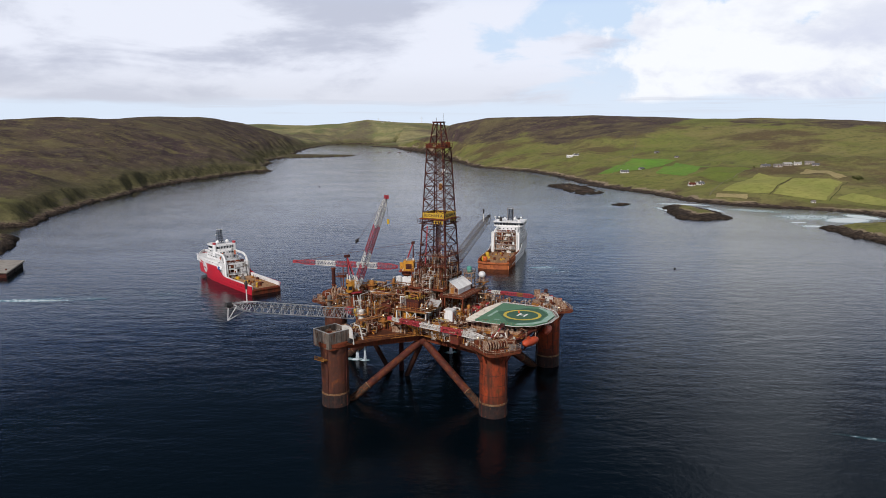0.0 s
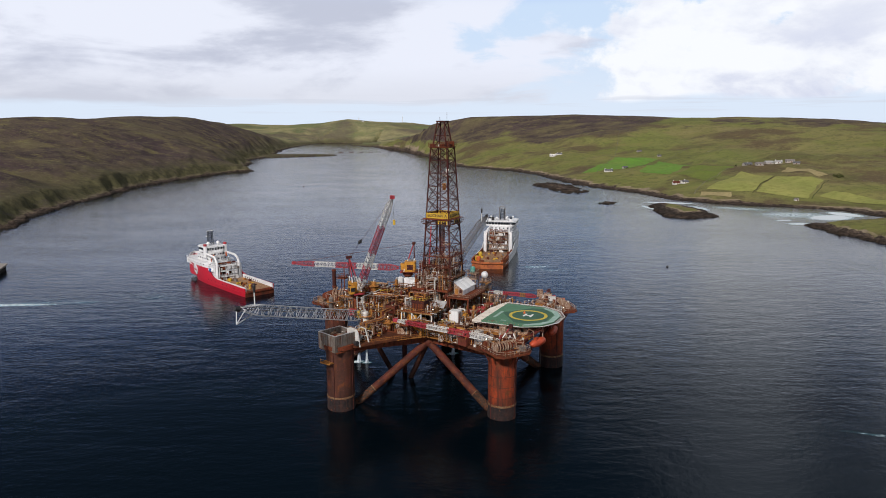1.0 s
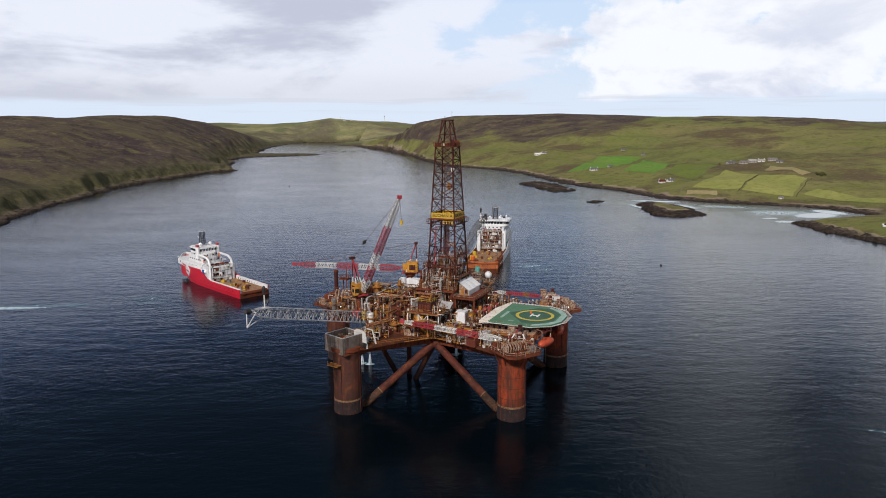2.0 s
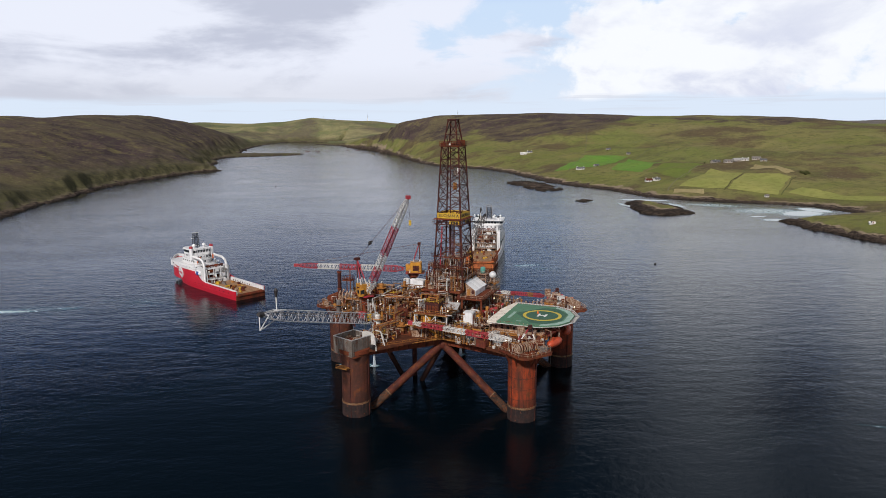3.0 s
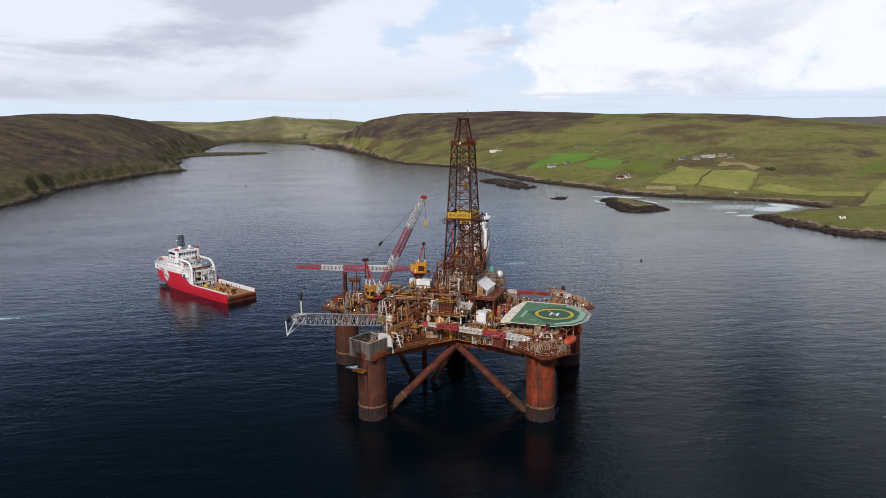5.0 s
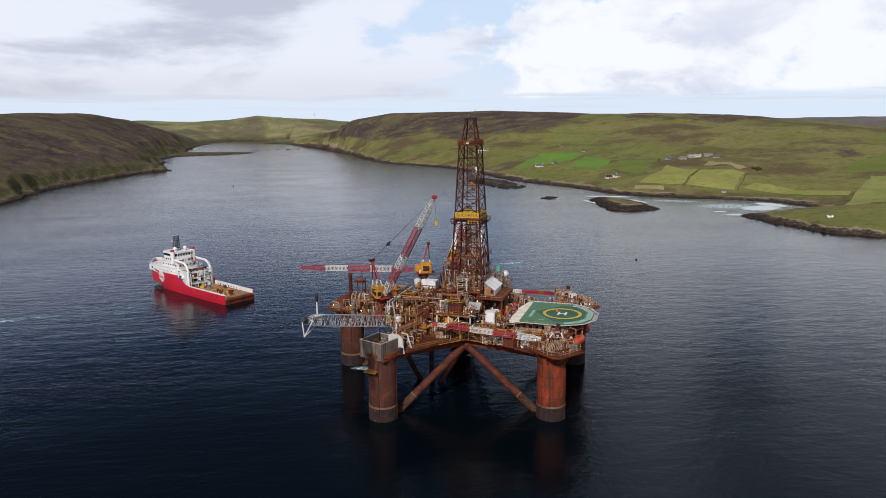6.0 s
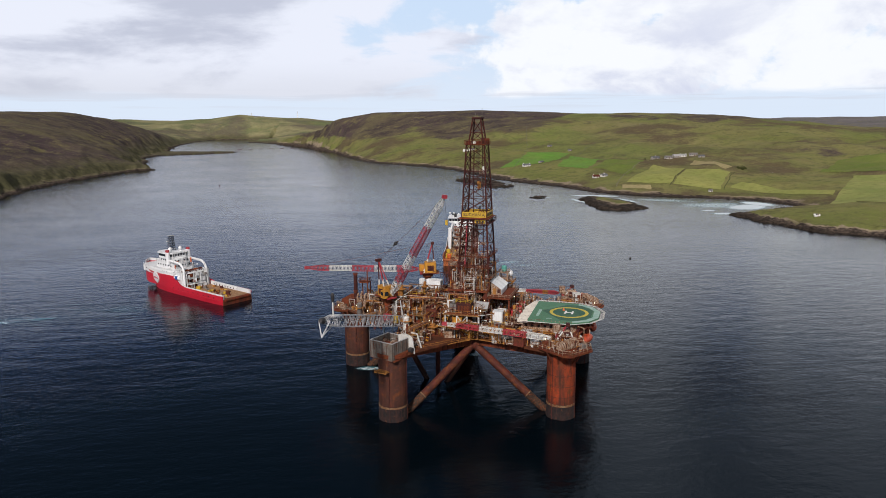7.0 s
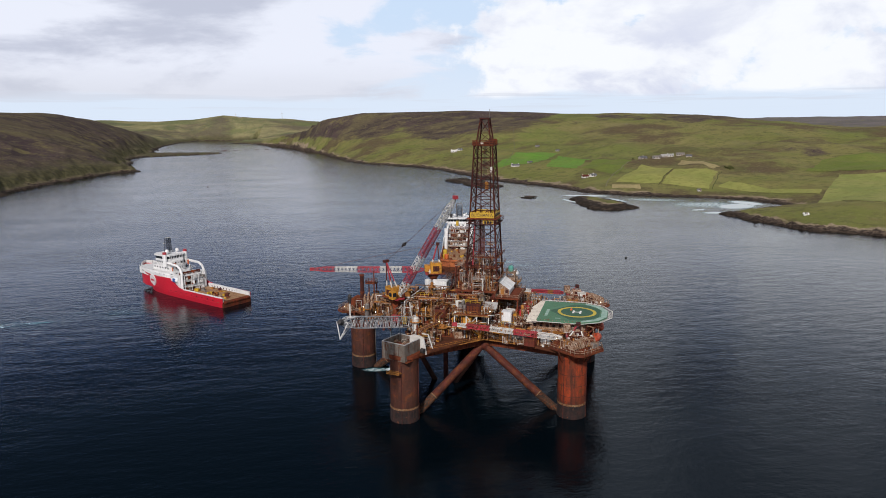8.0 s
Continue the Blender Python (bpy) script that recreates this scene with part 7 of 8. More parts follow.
# countless small valves, gauges, brackets and cable ends between the plant
def fittings(base, boxes, seed, label):
    r = random.Random(seed)
    shapes, mats = [Shape() for _ in range(6)], [CREAM, WHITE, OCHRE, GRIMY, RUST_RED, DARK_RUST]
    for x0, x1, y0, y1, z, tall, count in boxes:
        for _ in range(count):
            x, y = r.uniform(x0, x1), r.uniform(y0, y1)
            h = tall * r.random() ** 1.6
            sh, kind = shapes[min(5, int(r.expovariate(0.55)))], r.random()
            if kind < 0.35:
                sh.bar((x, y, z), (x, y, z + 0.3 + h), r.uniform(0.05, 0.13), 4)
                sh.box((x, y, z + 0.3 + h), (r.uniform(0.2, 0.7), r.uniform(0.2, 0.7), r.uniform(0.15, 0.6)), r.uniform(0, 90))
            elif kind < 0.75:
                d = r.choice([(1, 0), (0, 1)])
                ln = r.uniform(0.5, 2.4)
                sh.bar((x, y, z), (x, y, z + h), r.uniform(0.05, 0.11), 4)
                sh.bar((x, y, z + h), (x + d[0] * ln, y + d[1] * ln, z + h), r.uniform(0.05, 0.13), 4)
                sh.bar((x + d[0] * ln, y + d[1] * ln, z + h), (x + d[0] * ln, y + d[1] * ln, z + h * r.random()), r.uniform(0.05, 0.11), 4)
            else:
                q = (r.uniform(0.2, 0.8), r.uniform(0.2, 0.8), r.uniform(0.2, 1.0))
                sh.box((x, y, z + q[2] / 2), q, r.choice([0, 0, 15, 40]))
    top = thing("small_fittings", base, label, "fittings", "small fittings")
    for sh, m in zip(shapes, mats):
        tagged(part("fitting", sh, m, top), kind="stuff")


fittings((-20, 0, 20.95), [(-38, -31, -7, 7, 20.95, 3.0, 170), (-31, -20, -12, 12, 20.95, 4.0, 520), (-20, -4, -16, 14, 20.95, 5.2, 800), (-18, -6, -7, 7.5, 24.13, 3.0, 260), (-31, -23, -3, 7.5, 23.73, 2.6, 130)], 3, "crowd of small valves, gauges and brackets on the process deck")
fittings((2, 0, 21.25), [(-5, 6, -6, 8, 30.2, 6.5, 420), (-2.5, 6, -3, 5, 30.2, 11.0, 200), (-5, 6, -8, 9, 21.25, 8.0, 300), (4, 17, -12, 18, 21.25, 3.6, 460), (-3, 7, -18, -9, 25.5, 2.0, 150)], 4, "crowd of small pipes and brackets round the drill floor")
fittings((5, -19, 19.4), [(-14, -7, -34, -20, 19.4, 2.6, 170), (-8, 12, -20.5, -17, 19.4, 2.6, 170), (12, 27, -24, -14, 19.4, 2.2, 190), (14, 28, 14, 27, 19.4, 2.4, 150), (29, 38, -27, -20, 20.2, 2.6, 110), (29, 38, 20, 28, 20.2, 2.6, 110)], 5, "crowd of small valves and fittings along the deck edges")


# ---------------------------------------------------------------- ships
def hull_shell(stations, bottom, thick=0.35, sides=(1, -1), rake=0.0):
    """A hull side with bulwark: stations of (x, half beam at the waterline, half beam at the rail, rail height)."""
    s = Shape()
    n = len(stations)
    for side in sides:
        v = []
        for x, bw, br, top in stations:
            u = (x - rake * max(0.0, x / stations[-1][0] - 0.7) / 0.3)
            v += [(u, side * bw * 0.9, bottom), (u, side * bw, 0.6), ((u + x) / 2, side * (bw + br) / 2, top * 0.55), (x, side * br, top), (x, side * max(0.02, br - thick), top), (x, side * max(0.02, br - thick), 2.4)]
        f = []
        for i in range(n - 1):
            for k in range(5):
                q = [i * 6 + k, (i + 1) * 6 + k, (i + 1) * 6 + k + 1, i * 6 + k + 1]
                f.append(q)
        s.add(v, f)
    return s


def ship(at, turn, length, beam, hull_mat, inner_mat, stern_mat, label, fore, rail, red, shelves, frame_mat):
    m = pose(at[0], at[1], 0, 0, 0, turn)
    sh = thing("supply_ship", (0, 0, 0), label, "ship", "ships", m)
    b = beam / 2
    sx = lambda t: t * length
    st = [(0.0, b * (0.86 if red else 0.70), b * (0.94 if red else 0.78), rail), (sx(0.03), b * (0.95 if red else 0.92), b * (1.0 if red else 0.97), rail), (sx(0.2), b, b, rail), (sx(0.38), b, b, rail), (sx(0.44), b, b, rail + 0.8), (sx(0.52), b, b, fore), (sx(0.62), b * 0.97, b, fore), (sx(0.74), b * 0.86, b * 0.98, fore), (sx(0.84), b * 0.62, b * 0.9, fore + 0.7), (sx(0.92), b * 0.34, b * 0.68, fore + 1.4), (sx(0.975), b * 0.1, b * 0.34, fore + 2.0), (length, 0.05, 0.06, fore + 2.4)]
    hull = part("hull", hull_shell(st, -2.5, rake=5.5), hull_mat, sh, smooth=True)
    inner = Shape()
    for s in (1, -1):
        inner.add([(0.2, s * (b * 0.94 - 0.4), 2.6), (sx(0.42), s * (b - 0.4), 2.6), (sx(0.42), s * (b - 0.4), rail + 0.25), (0.2, s * (b * 0.94 - 0.4), rail + 0.25), (0.2, s * (b * 0.94 - 1.0), 2.6), (sx(0.42), s * (b - 1.2), 2.6), (sx(0.42), s * (b - 1.2), rail + 0.25), (0.2, s * (b * 0.94 - 1.0), rail + 0.25)], [[0, 1, 2, 3], [4, 7, 6, 5], [3, 2, 6, 7], [0, 3, 7, 4]])
    part("cargo_rail", inner, inner_mat, hull, "painted cargo rail along the after deck")
    for k in range(12):
        for s in (1, -1):
            part("freeing_port", Shape().box((sx(0.05 + 0.03 * k), s * (b * 0.985 - 1.22), rail - 0.9), (0.5, 0.12, 0.8)), DARK_RUST, hull)
    for k in range(9):
        for s in (1, -1):
            part("hull_port", Shape().bar((sx(0.08 + 0.055 * k), s * (b - 0.1), 3.0), (sx(0.08 + 0.055 * k), s * (b + 0.06), 3.0), 0.28, 10), BLACK, hull)
    part("rubbing_strake", Shape().box((sx(0.3), b + 0.02, 2.1), (sx(0.5), 0.2, 0.22)), hull_mat, hull)
    part("rubbing_strake", Shape().box((sx(0.3), -b - 0.02, 2.1), (sx(0.5), 0.2, 0.22)), hull_mat, hull)
    outline = [(0.3, -b * 0.9)] + [(x, -br + 0.2) for x, _, br, _ in st[1:6]]
    outline = outline + [(x, y * -1) for x, y in outline[::-1]]
    part("after_deck", Shape().prism(outline, 2.3, 2.9), WOOD_DECK, sh, "scuffed brown planked working deck")
    for k in range(14):
        part("deck_plank", Shape().box((sx(0.2), (k / 13 - 0.5) * (beam - 4.6), 2.94), (sx(0.34), 0.5, 0.08)), WOOD_DECK, sh)
    part("stern_roller", Shape().bar((0.2, -b * 0.8, 2.2), (0.2, b * 0.8, 2.2), 0.85, 14).box((0.1, 0, 0.2), (0.8, b * 1.8, 3.6)), stern_mat, sh, "rust-stained stern and roller", True)
    fd = [(x, -br + 0.15) for x, _, br, _ in st[5:]]
    fd = fd + [(x, -y) for x, y in fd[::-1]]
    part("forecastle_deck", Shape().prism(fd, fore - 1.0, fore + (1.0 if red else -0.6)), CLEAN_WHITE if red else GREY, sh)
    if red:
        # white breakwater that carries the sheer up round the bow
        guard, faces_ = [], []
        line = [(x, br, top) for x, _, br, top in st[6:]]
        line = [(x, -y_, t_) for x, y_, t_ in line] + [(x, y_, t_) for x, y_, t_ in line[-2::-1]]
        for x, y_, t_ in line:
            guard += [(x, y_, t_ - 0.1), (x - 0.3, y_ * 0.99, t_ + 1.3), (x - 0.6, y_ * 0.95, t_ + 1.3), (x - 0.35, y_ * 0.95, t_ - 0.1)]
        for q in range(len(line) - 1):
            faces_ += [[q * 4 + e, q * 4 + 4 + e, q * 4 + 4 + (e + 1) % 4, q * 4 + (e + 1) % 4] for e in range(4)]
        part("bow_bulwark", Shape().add(guard, faces_), CLEAN_WHITE, hull, "white bulwark round the bow", True)
    # deckhouse tiers
    W = CLEAN_WHITE
    x0, x1 = sx(0.50), sx(0.89)
    z = fore - 0.6
    slim = 0.78 if red else 1.0
    tiers = [(x0 + length * 0.06 * red, x1 + length * 0.05 * red, beam * 0.90, 2.8, 3.6), (x0 + length * (0.02 + 0.06 * red), x1 - length * 0.08, beam * 0.78 * slim, 2.5, 2.6), (x0 + length * (0.04 + 0.05 * red), x1 - length * 0.11, beam * 0.66 * slim, 2.3, 2.2)]
    if not red:
        tiers.insert(1, (x0 + length * 0.01, x1 - length * 0.04, beam * 0.84, 2.6, 3.0))
    for a, c, w, h, cut in tiers:
        tier = part("deckhouse_tier", Shape().box(((a + c) / 2, 0, z + h / 2), (c - a, w, h), 0, cut), W, sh)
        rl = [(a, -w / 2, z + h), (a, w / 2, z + h), (c - cut, w / 2, z + h), (c - cut, -w / 2, z + h), (a, -w / 2, z + h)]
        part("handrail", Shape().rail(rl, 1.0, 0.05, 1.6), W, tier)
        for k in range(6):
            for s in (1, -1):
                part("porthole", Shape().box((a + (c - a) * (0.12 + 0.13 * k), s * (w / 2 + 0.02), z + h * 0.55), (0.7, 0.08, 0.7)), GLASS, tier)
            if k < 5:
                part("porthole", Shape().box((a - 0.02, (k / 4 - 0.5) * w * 0.75, z + h * 0.55), (0.08, 0.8, 0.8)), GLASS, tier)
        z += h
    bx0, bx1, bw = x0 + length * (0.06 + 0.05 * red), x1 - length * 0.13, beam * (0.66 if red else 0.94)
    bridge = part("bridge", Shape().box(((bx0 + bx1) / 2, 0, z + 0.5), (bx1 - bx0, bw, 1.0), 0, 2.0).box(((bx0 + bx1) / 2, 0, z + 2.75), (bx1 - bx0 + 0.8, bw + 0.6, 0.7), 0, 2.0), W, sh)
    part("bridge_window", Shape().box(((bx0 + bx1) / 2, 0, z + 1.7), (bx1 - bx0 - 0.2, bw - 0.2, 1.4), 0, 2.0), GLASS, bridge, "band of dark wheelhouse windows")
    for k in range(9):
        for xx in (bx0 + 0.08, bx1 - 0.08):
            part("window_post", Shape().box((xx, (k / 8 - 0.5) * (bw - 4.2), z + 1.7), (0.25, 0.22, 1.42)), W, bridge)
    zt = z + 3.1
    # lattice mast
    mx = (bx0 + bx1) / 2 + 1.0
    mast_ = part("mast", Shape().bar((mx - 1.1, -1.4, zt), (mx - 0.7, -1.0, zt + 7.5), 0.2, 4).bar((mx - 1.1, 1.4, zt), (mx - 0.7, 1.0, zt + 7.5), 0.2, 4).bar((mx + 1.1, -1.4, zt), (mx + 0.7, -1.0, zt + 7.5), 0.2, 4).bar((mx + 1.1, 1.4, zt), (mx + 0.7, 1.0, zt + 7.5), 0.2, 4), NAVY, sh, "dark lattice mast")
    for k in range(6):
        h = zt + 1.2 + 1.25 * k
        part("mast_landing", Shape().box((mx, 0, h), (2.0, 2.6, 0.12)), NAVY, mast_)
        part("mast_brace", Shape().bar((mx - 0.9, -1.2, h - 1.1), (mx - 0.9, 1.2, h), 0.1, 4).bar((mx - 0.9, 1.2, h - 1.1), (mx - 0.9, -1.2, h), 0.1, 4), NAVY, mast_)
    part("radar_bar", Shape().box((mx + 1.6, 0, zt + 4.6), (0.3, 3.2, 0.35)).box((mx, 0, zt + 7.6), (0.4, 3.4, 0.2)), WHITE, mast_)
    if not red:
        # broad brow over the aft windows, whip masts with domes, a dark uptake
        part("brow", Shape().box((bx0 - 0.9, 0, z + 3.35), (2.6, bw * 0.98, 0.45), 0, 0.6), W, bridge, "white brow over the aft windows")
        for y in (-0.40, -0.22, 0.30, 0.42):
            part("dome_mast", Shape().bar((bx0 + 0.6, y * beam, zt), (bx0 + 0.6, y * beam, zt + 2.8), 0.14, 6).ball((bx0 + 0.6, y * beam, zt + 3.1), 0.62, 12, 8), W, sh, "slim mast with a white dome", True)
        part("uptake", Shape().box((bx0 + 2.0, 0.26 * beam, zt + 1.3), (2.2, 2.0, 2.8), 0, 0.4), BLACK, sh, "black exhaust uptake")
        part("mast_arch", Shape().path([(mx - 1.6, -1.9, zt), (mx - 1.6, -1.9, zt + 8.2), (mx - 1.6, -1.4, zt + 9.0), (mx - 1.6, 1.4, zt + 9.0), (mx - 1.6, 1.9, zt + 8.2), (mx - 1.6, 1.9, zt)], 0.24, 6), GREY, mast_, "grey arch of the mast", True)
    for y in (-beam * 0.27, beam * 0.27):
        part("radome", Shape().ball((mx - 3.2, y * 0.6, zt + 1.3), 0.95, 12, 8).bar((mx - 3.2, y * 0.6, zt - 0.3), (mx - 3.2, y * 0.6, zt + 0.8), 0.3, 8), W, sh, smooth=True)
        f = part("funnel", Shape().box((bx0 + 1.2, y * 1.22, z + (0.5 if red else 1.2)), (2.2, 1.7, 6.0 if red else 7.4), 0, 0.5), W, sh)
        part("funnel_cap", Shape().box((bx0 + 1.2, y * 1.22, z + (4.0 if red else 5.4)), (2.0, 1.5, 1.1), 0, 0.4), RED if red else NAVY, f, "coloured funnel top")
        # crash rail arch sweeping down to the after deck
        part("arch", Shape().run([(bx0 - 0.6, y * 1.2, z - 0.6), (x0 - 1.2, y * 1.26, z - 1.0), (x0 - 3.6, y * 1.3, z - 2.2), (x0 - 4.9, y * 1.34, z - 4.6), (x0 - 5.2, y * 1.38, fore - 2.0), (x0 - 5.2, y * 1.4, 2.9)], 0.6, 10), W, sh, "white tubular arch", True)
    # working shelves aft of the house: winches in a white frame
    for k in range(shelves):
        h = 4.8 + 2.7 * k
        part("winch_deck", Shape().box((x0 - 3.4, 0, h), (6.6 - k * 0.9, beam * (0.52 if red else 0.60), 0.3)), frame_mat, sh)
        part("shelf_rail", Shape().rail([(x0 - 6.4 + k * 0.5, -beam * 0.33, h + 0.15), (x0 - 6.4 + k * 0.5, beam * 0.33, h + 0.15)], 1.0, 0.06, 1.5), W, sh)
        for j in range(4):
            part("winch", Shape().bar((x0 - 3.0, (j - 1.9) * beam * 0.15, h + 0.9), (x0 - 3.0, (j - 1.2) * beam * 0.15, h + 0.9), 0.75, 12), RUST_BROWN if (j + k) % 2 else DARK_RUST, sh, smooth=True)
    for j in range(4):
        part("frame_post", Shape().box((x0 - 6.2, (j / 3 - 0.5) * beam * 0.66, 2.9 + (2.7 * shelves - 0.7) / 2), (0.3, 0.3, 2.7 * shelves - 0.7)), frame_mat, sh)
    fill = random.Random(8 + shelves)
    for k in range(14 * shelves):
        q = [fill.uniform(0.3, 1.2), fill.uniform(0.5, 2.2), fill.uniform(0.5, 2.0)]
        x, y, h = x0 - fill.uniform(4.6, 6.4), fill.uniform(-0.27, 0.27) * beam, 2.9 + 2.7 * fill.randrange(shelves)
        part("stowed_gear", Shape().box((x, y, h + q[2] / 2 + 0.1), q, 0, 0.08), fill.choice([frame_mat, CLEAN_WHITE, GREY, RUST_BROWN, DARK_RUST, WHITE]), sh)
    part("aft_wall", Shape().box((x0 - 0.9, 0, 2.9 + 1.35 * shelves), (0.8, beam * 0.58, 2.7 * shelves)), DARK_RUST, sh)
    for s in (1, -1):
        part("side_tower", Shape().box((x0 - 2.4, s * beam * 0.40, 2.9 + 1.3 * shelves), (5.2, beam * 0.09, 2.6 * shelves), 0, 0.3), W, sh, "white side tower")
    rng = random.Random(3 if red else 4)
    for k in range(34):
        x, y = rng.uniform(sx(0.03), x0 - 8), rng.uniform(-b + 2.6, b - 2.6)
        s = [rng.uniform(0.4, 2.2), rng.uniform(0.4, 1.4), rng.uniform(0.3, 1.5)]
        load = thing("deck_cargo", (x, y, 2.9), "small crate lashed on the ship's working deck", "crate", "ship deck cargo", m)
        part("body", Shape().box((x, y, 2.9 + s[2] / 2), s, rng.uniform(0, 40), 0.08), rng.choice([YELLOW, RUST_BROWN, CREAM, GREY, RUST_BROWN, DARK_RUST, OCHRE]), load)
    return sh, m


red_ship, red_at = ship((-96, 329.7), 132.6, 76.5, 17.0, SHIP_RED, CLEAN_WHITE, RUST_ORANGE, "red-hulled supply ship with white deckhouse lying in the inlet", 8.8, 4.4, True, 3, CLEAN_WHITE)
# round white badge on both bows, plain
for s in (1, -1):
    c, n_ = Vector((55.8, s * 8.12, 6.0)), Vector((0.13, s * 1.0, -0.12)).normalized()
    along = Vector((1, 0, 0)) - n_ * n_.x
    badge = part("badge", Shape().bar(c - n_ * 0.3, c + n_ * 0.22, 2.9, 28), CLEAN_WHITE, red_ship, "round white badge on the bow")
    for k in range(3):
        q = c + along * (1.5 - 1.5 * k) + n_ * 0.2
        part("badge_mark", Shape().bar(q, q + n_ * 0.07, 0.6, 14), SHIP_RED, badge)
boat = thing("rescue_boat", (37, 7, 8.0), "small blue and white rescue boat on the ship's side", "boat", "", red_at)
part("boat_hull", Shape().vessel((34.4, 7.4, 8.2), (39.4, 7.4, 8.2), 1.15, 12), CLEAN_WHITE, boat, smooth=True)
part("boat_stripe", Shape().box((36.9, 8.0, 8.3), (2.2, 1.3, 1.6), 0, 0.3), BLUE, boat)
part("boat_davit", Shape().run([(38.8, 6.0, 7.0), (38.8, 6.2, 11.2), (38.8, 7.4, 11.6)], 0.25, 6), CLEAN_WHITE, boat)
part("liferaft", Shape().vessel((42, 7.4, 8.6), (46, 7.4, 8.6), 0.9, 12), ORANGE, boat, "orange liferaft canister", True)
white_ship, white_at = ship((21.5, 392), 76.0, 88.0, 20.6, CLEAN_WHITE, RUST_BROWN, STERN_ORANGE, "white supply ship with rust-orange stern and brown deck", 8.6, 5.0, False, 5, CREAM)
for s in (1, -1):
    part("orange_quarter", hull_shell([(-0.06, 10.3 * 0.705, 10.3 * 0.785, 5.05), (2.7, 10.3 * 0.925, 10.3 * 0.975, 5.05), (17, 10.34, 10.34, 5.05)], -2.5, 0.35, (s,)), STERN_ORANGE, white_ship, "rust-orange after hull", True)
for x, y, mat, label in ((6.5, 7.2, YELLOW, "yellow deck buoy"), (5.0, 6.2, ORANGE, "orange deck buoy"), (20, 7.8, YELLOW, "yellow deck reel")):
    buoy = thing("deck_buoy", (x, y, 2.9), label + " on the ship's after deck", "buoy", "deck buoys", white_at)
    part("float", Shape().vessel((x, y, 2.9), (x, y, 6.2), 1.3, 14), mat, buoy, smooth=True)
bulge = [(3.0, -9.6)] + [(-3.0 * math.cos(radians(a)) + 0.8, 9.2 * math.sin(radians(a))) for a in range(-80, 81, 10)] + [(3.0, 9.6)]
part("stern_bulwark", Shape().prism(bulge[::-1], -1.5, 2.75), STERN_ORANGE, white_ship, "rounded rust-orange stern", True)
part("stern_lip", Shape().path([(x, y, 3.4) for x, y in bulge[1:-1]], 0.75, 8), STERN_ORANGE, white_ship, "rounded rim of the stern", True)
# stowage and gear on the deckhouses: searchlights, vents, lockers
for sh, length, beam, top, seed in ((red_ship, 76.5, 17.0, 16.0, 1), (white_ship, 88.0, 20.6, 16.2, 2)):
    gear_rng = random.Random(seed)
    for k in range(22):
        x, y = gear_rng.uniform(0.52, 0.66) * length, gear_rng.uniform(-0.36, 0.36) * beam
        z = gear_rng.choice([8.4, 11.2, 11.2, 13.6])
        if k % 3:
            part("vent", Shape().bar((x, y, z), (x, y, z + gear_rng.uniform(1.0, 2.4)), gear_rng.uniform(0.12, 0.4), 8).ball((x, y, z + 0.9), 0.4, 8, 6), gear_rng.choice([CLEAN_WHITE, CLEAN_WHITE, GREY, ORANGE]), sh)
        else:
            s = [gear_rng.uniform(0.8, 2.2), gear_rng.uniform(0.6, 1.6), gear_rng.uniform(0.8, 1.8)]
            part("locker", Shape().box((x, y, z + s[2] / 2), s, 0, 0.1), gear_rng.choice([CLEAN_WHITE, WHITE, GREY, NAVY]), sh)


# ---------------------------------------------------------------- things on the shore
from mathutils.bvhtree import BVHTree

def height(x, y):
    h, _, _ = land(np.array([x], float), np.array([y], float))
    return float(h[0])


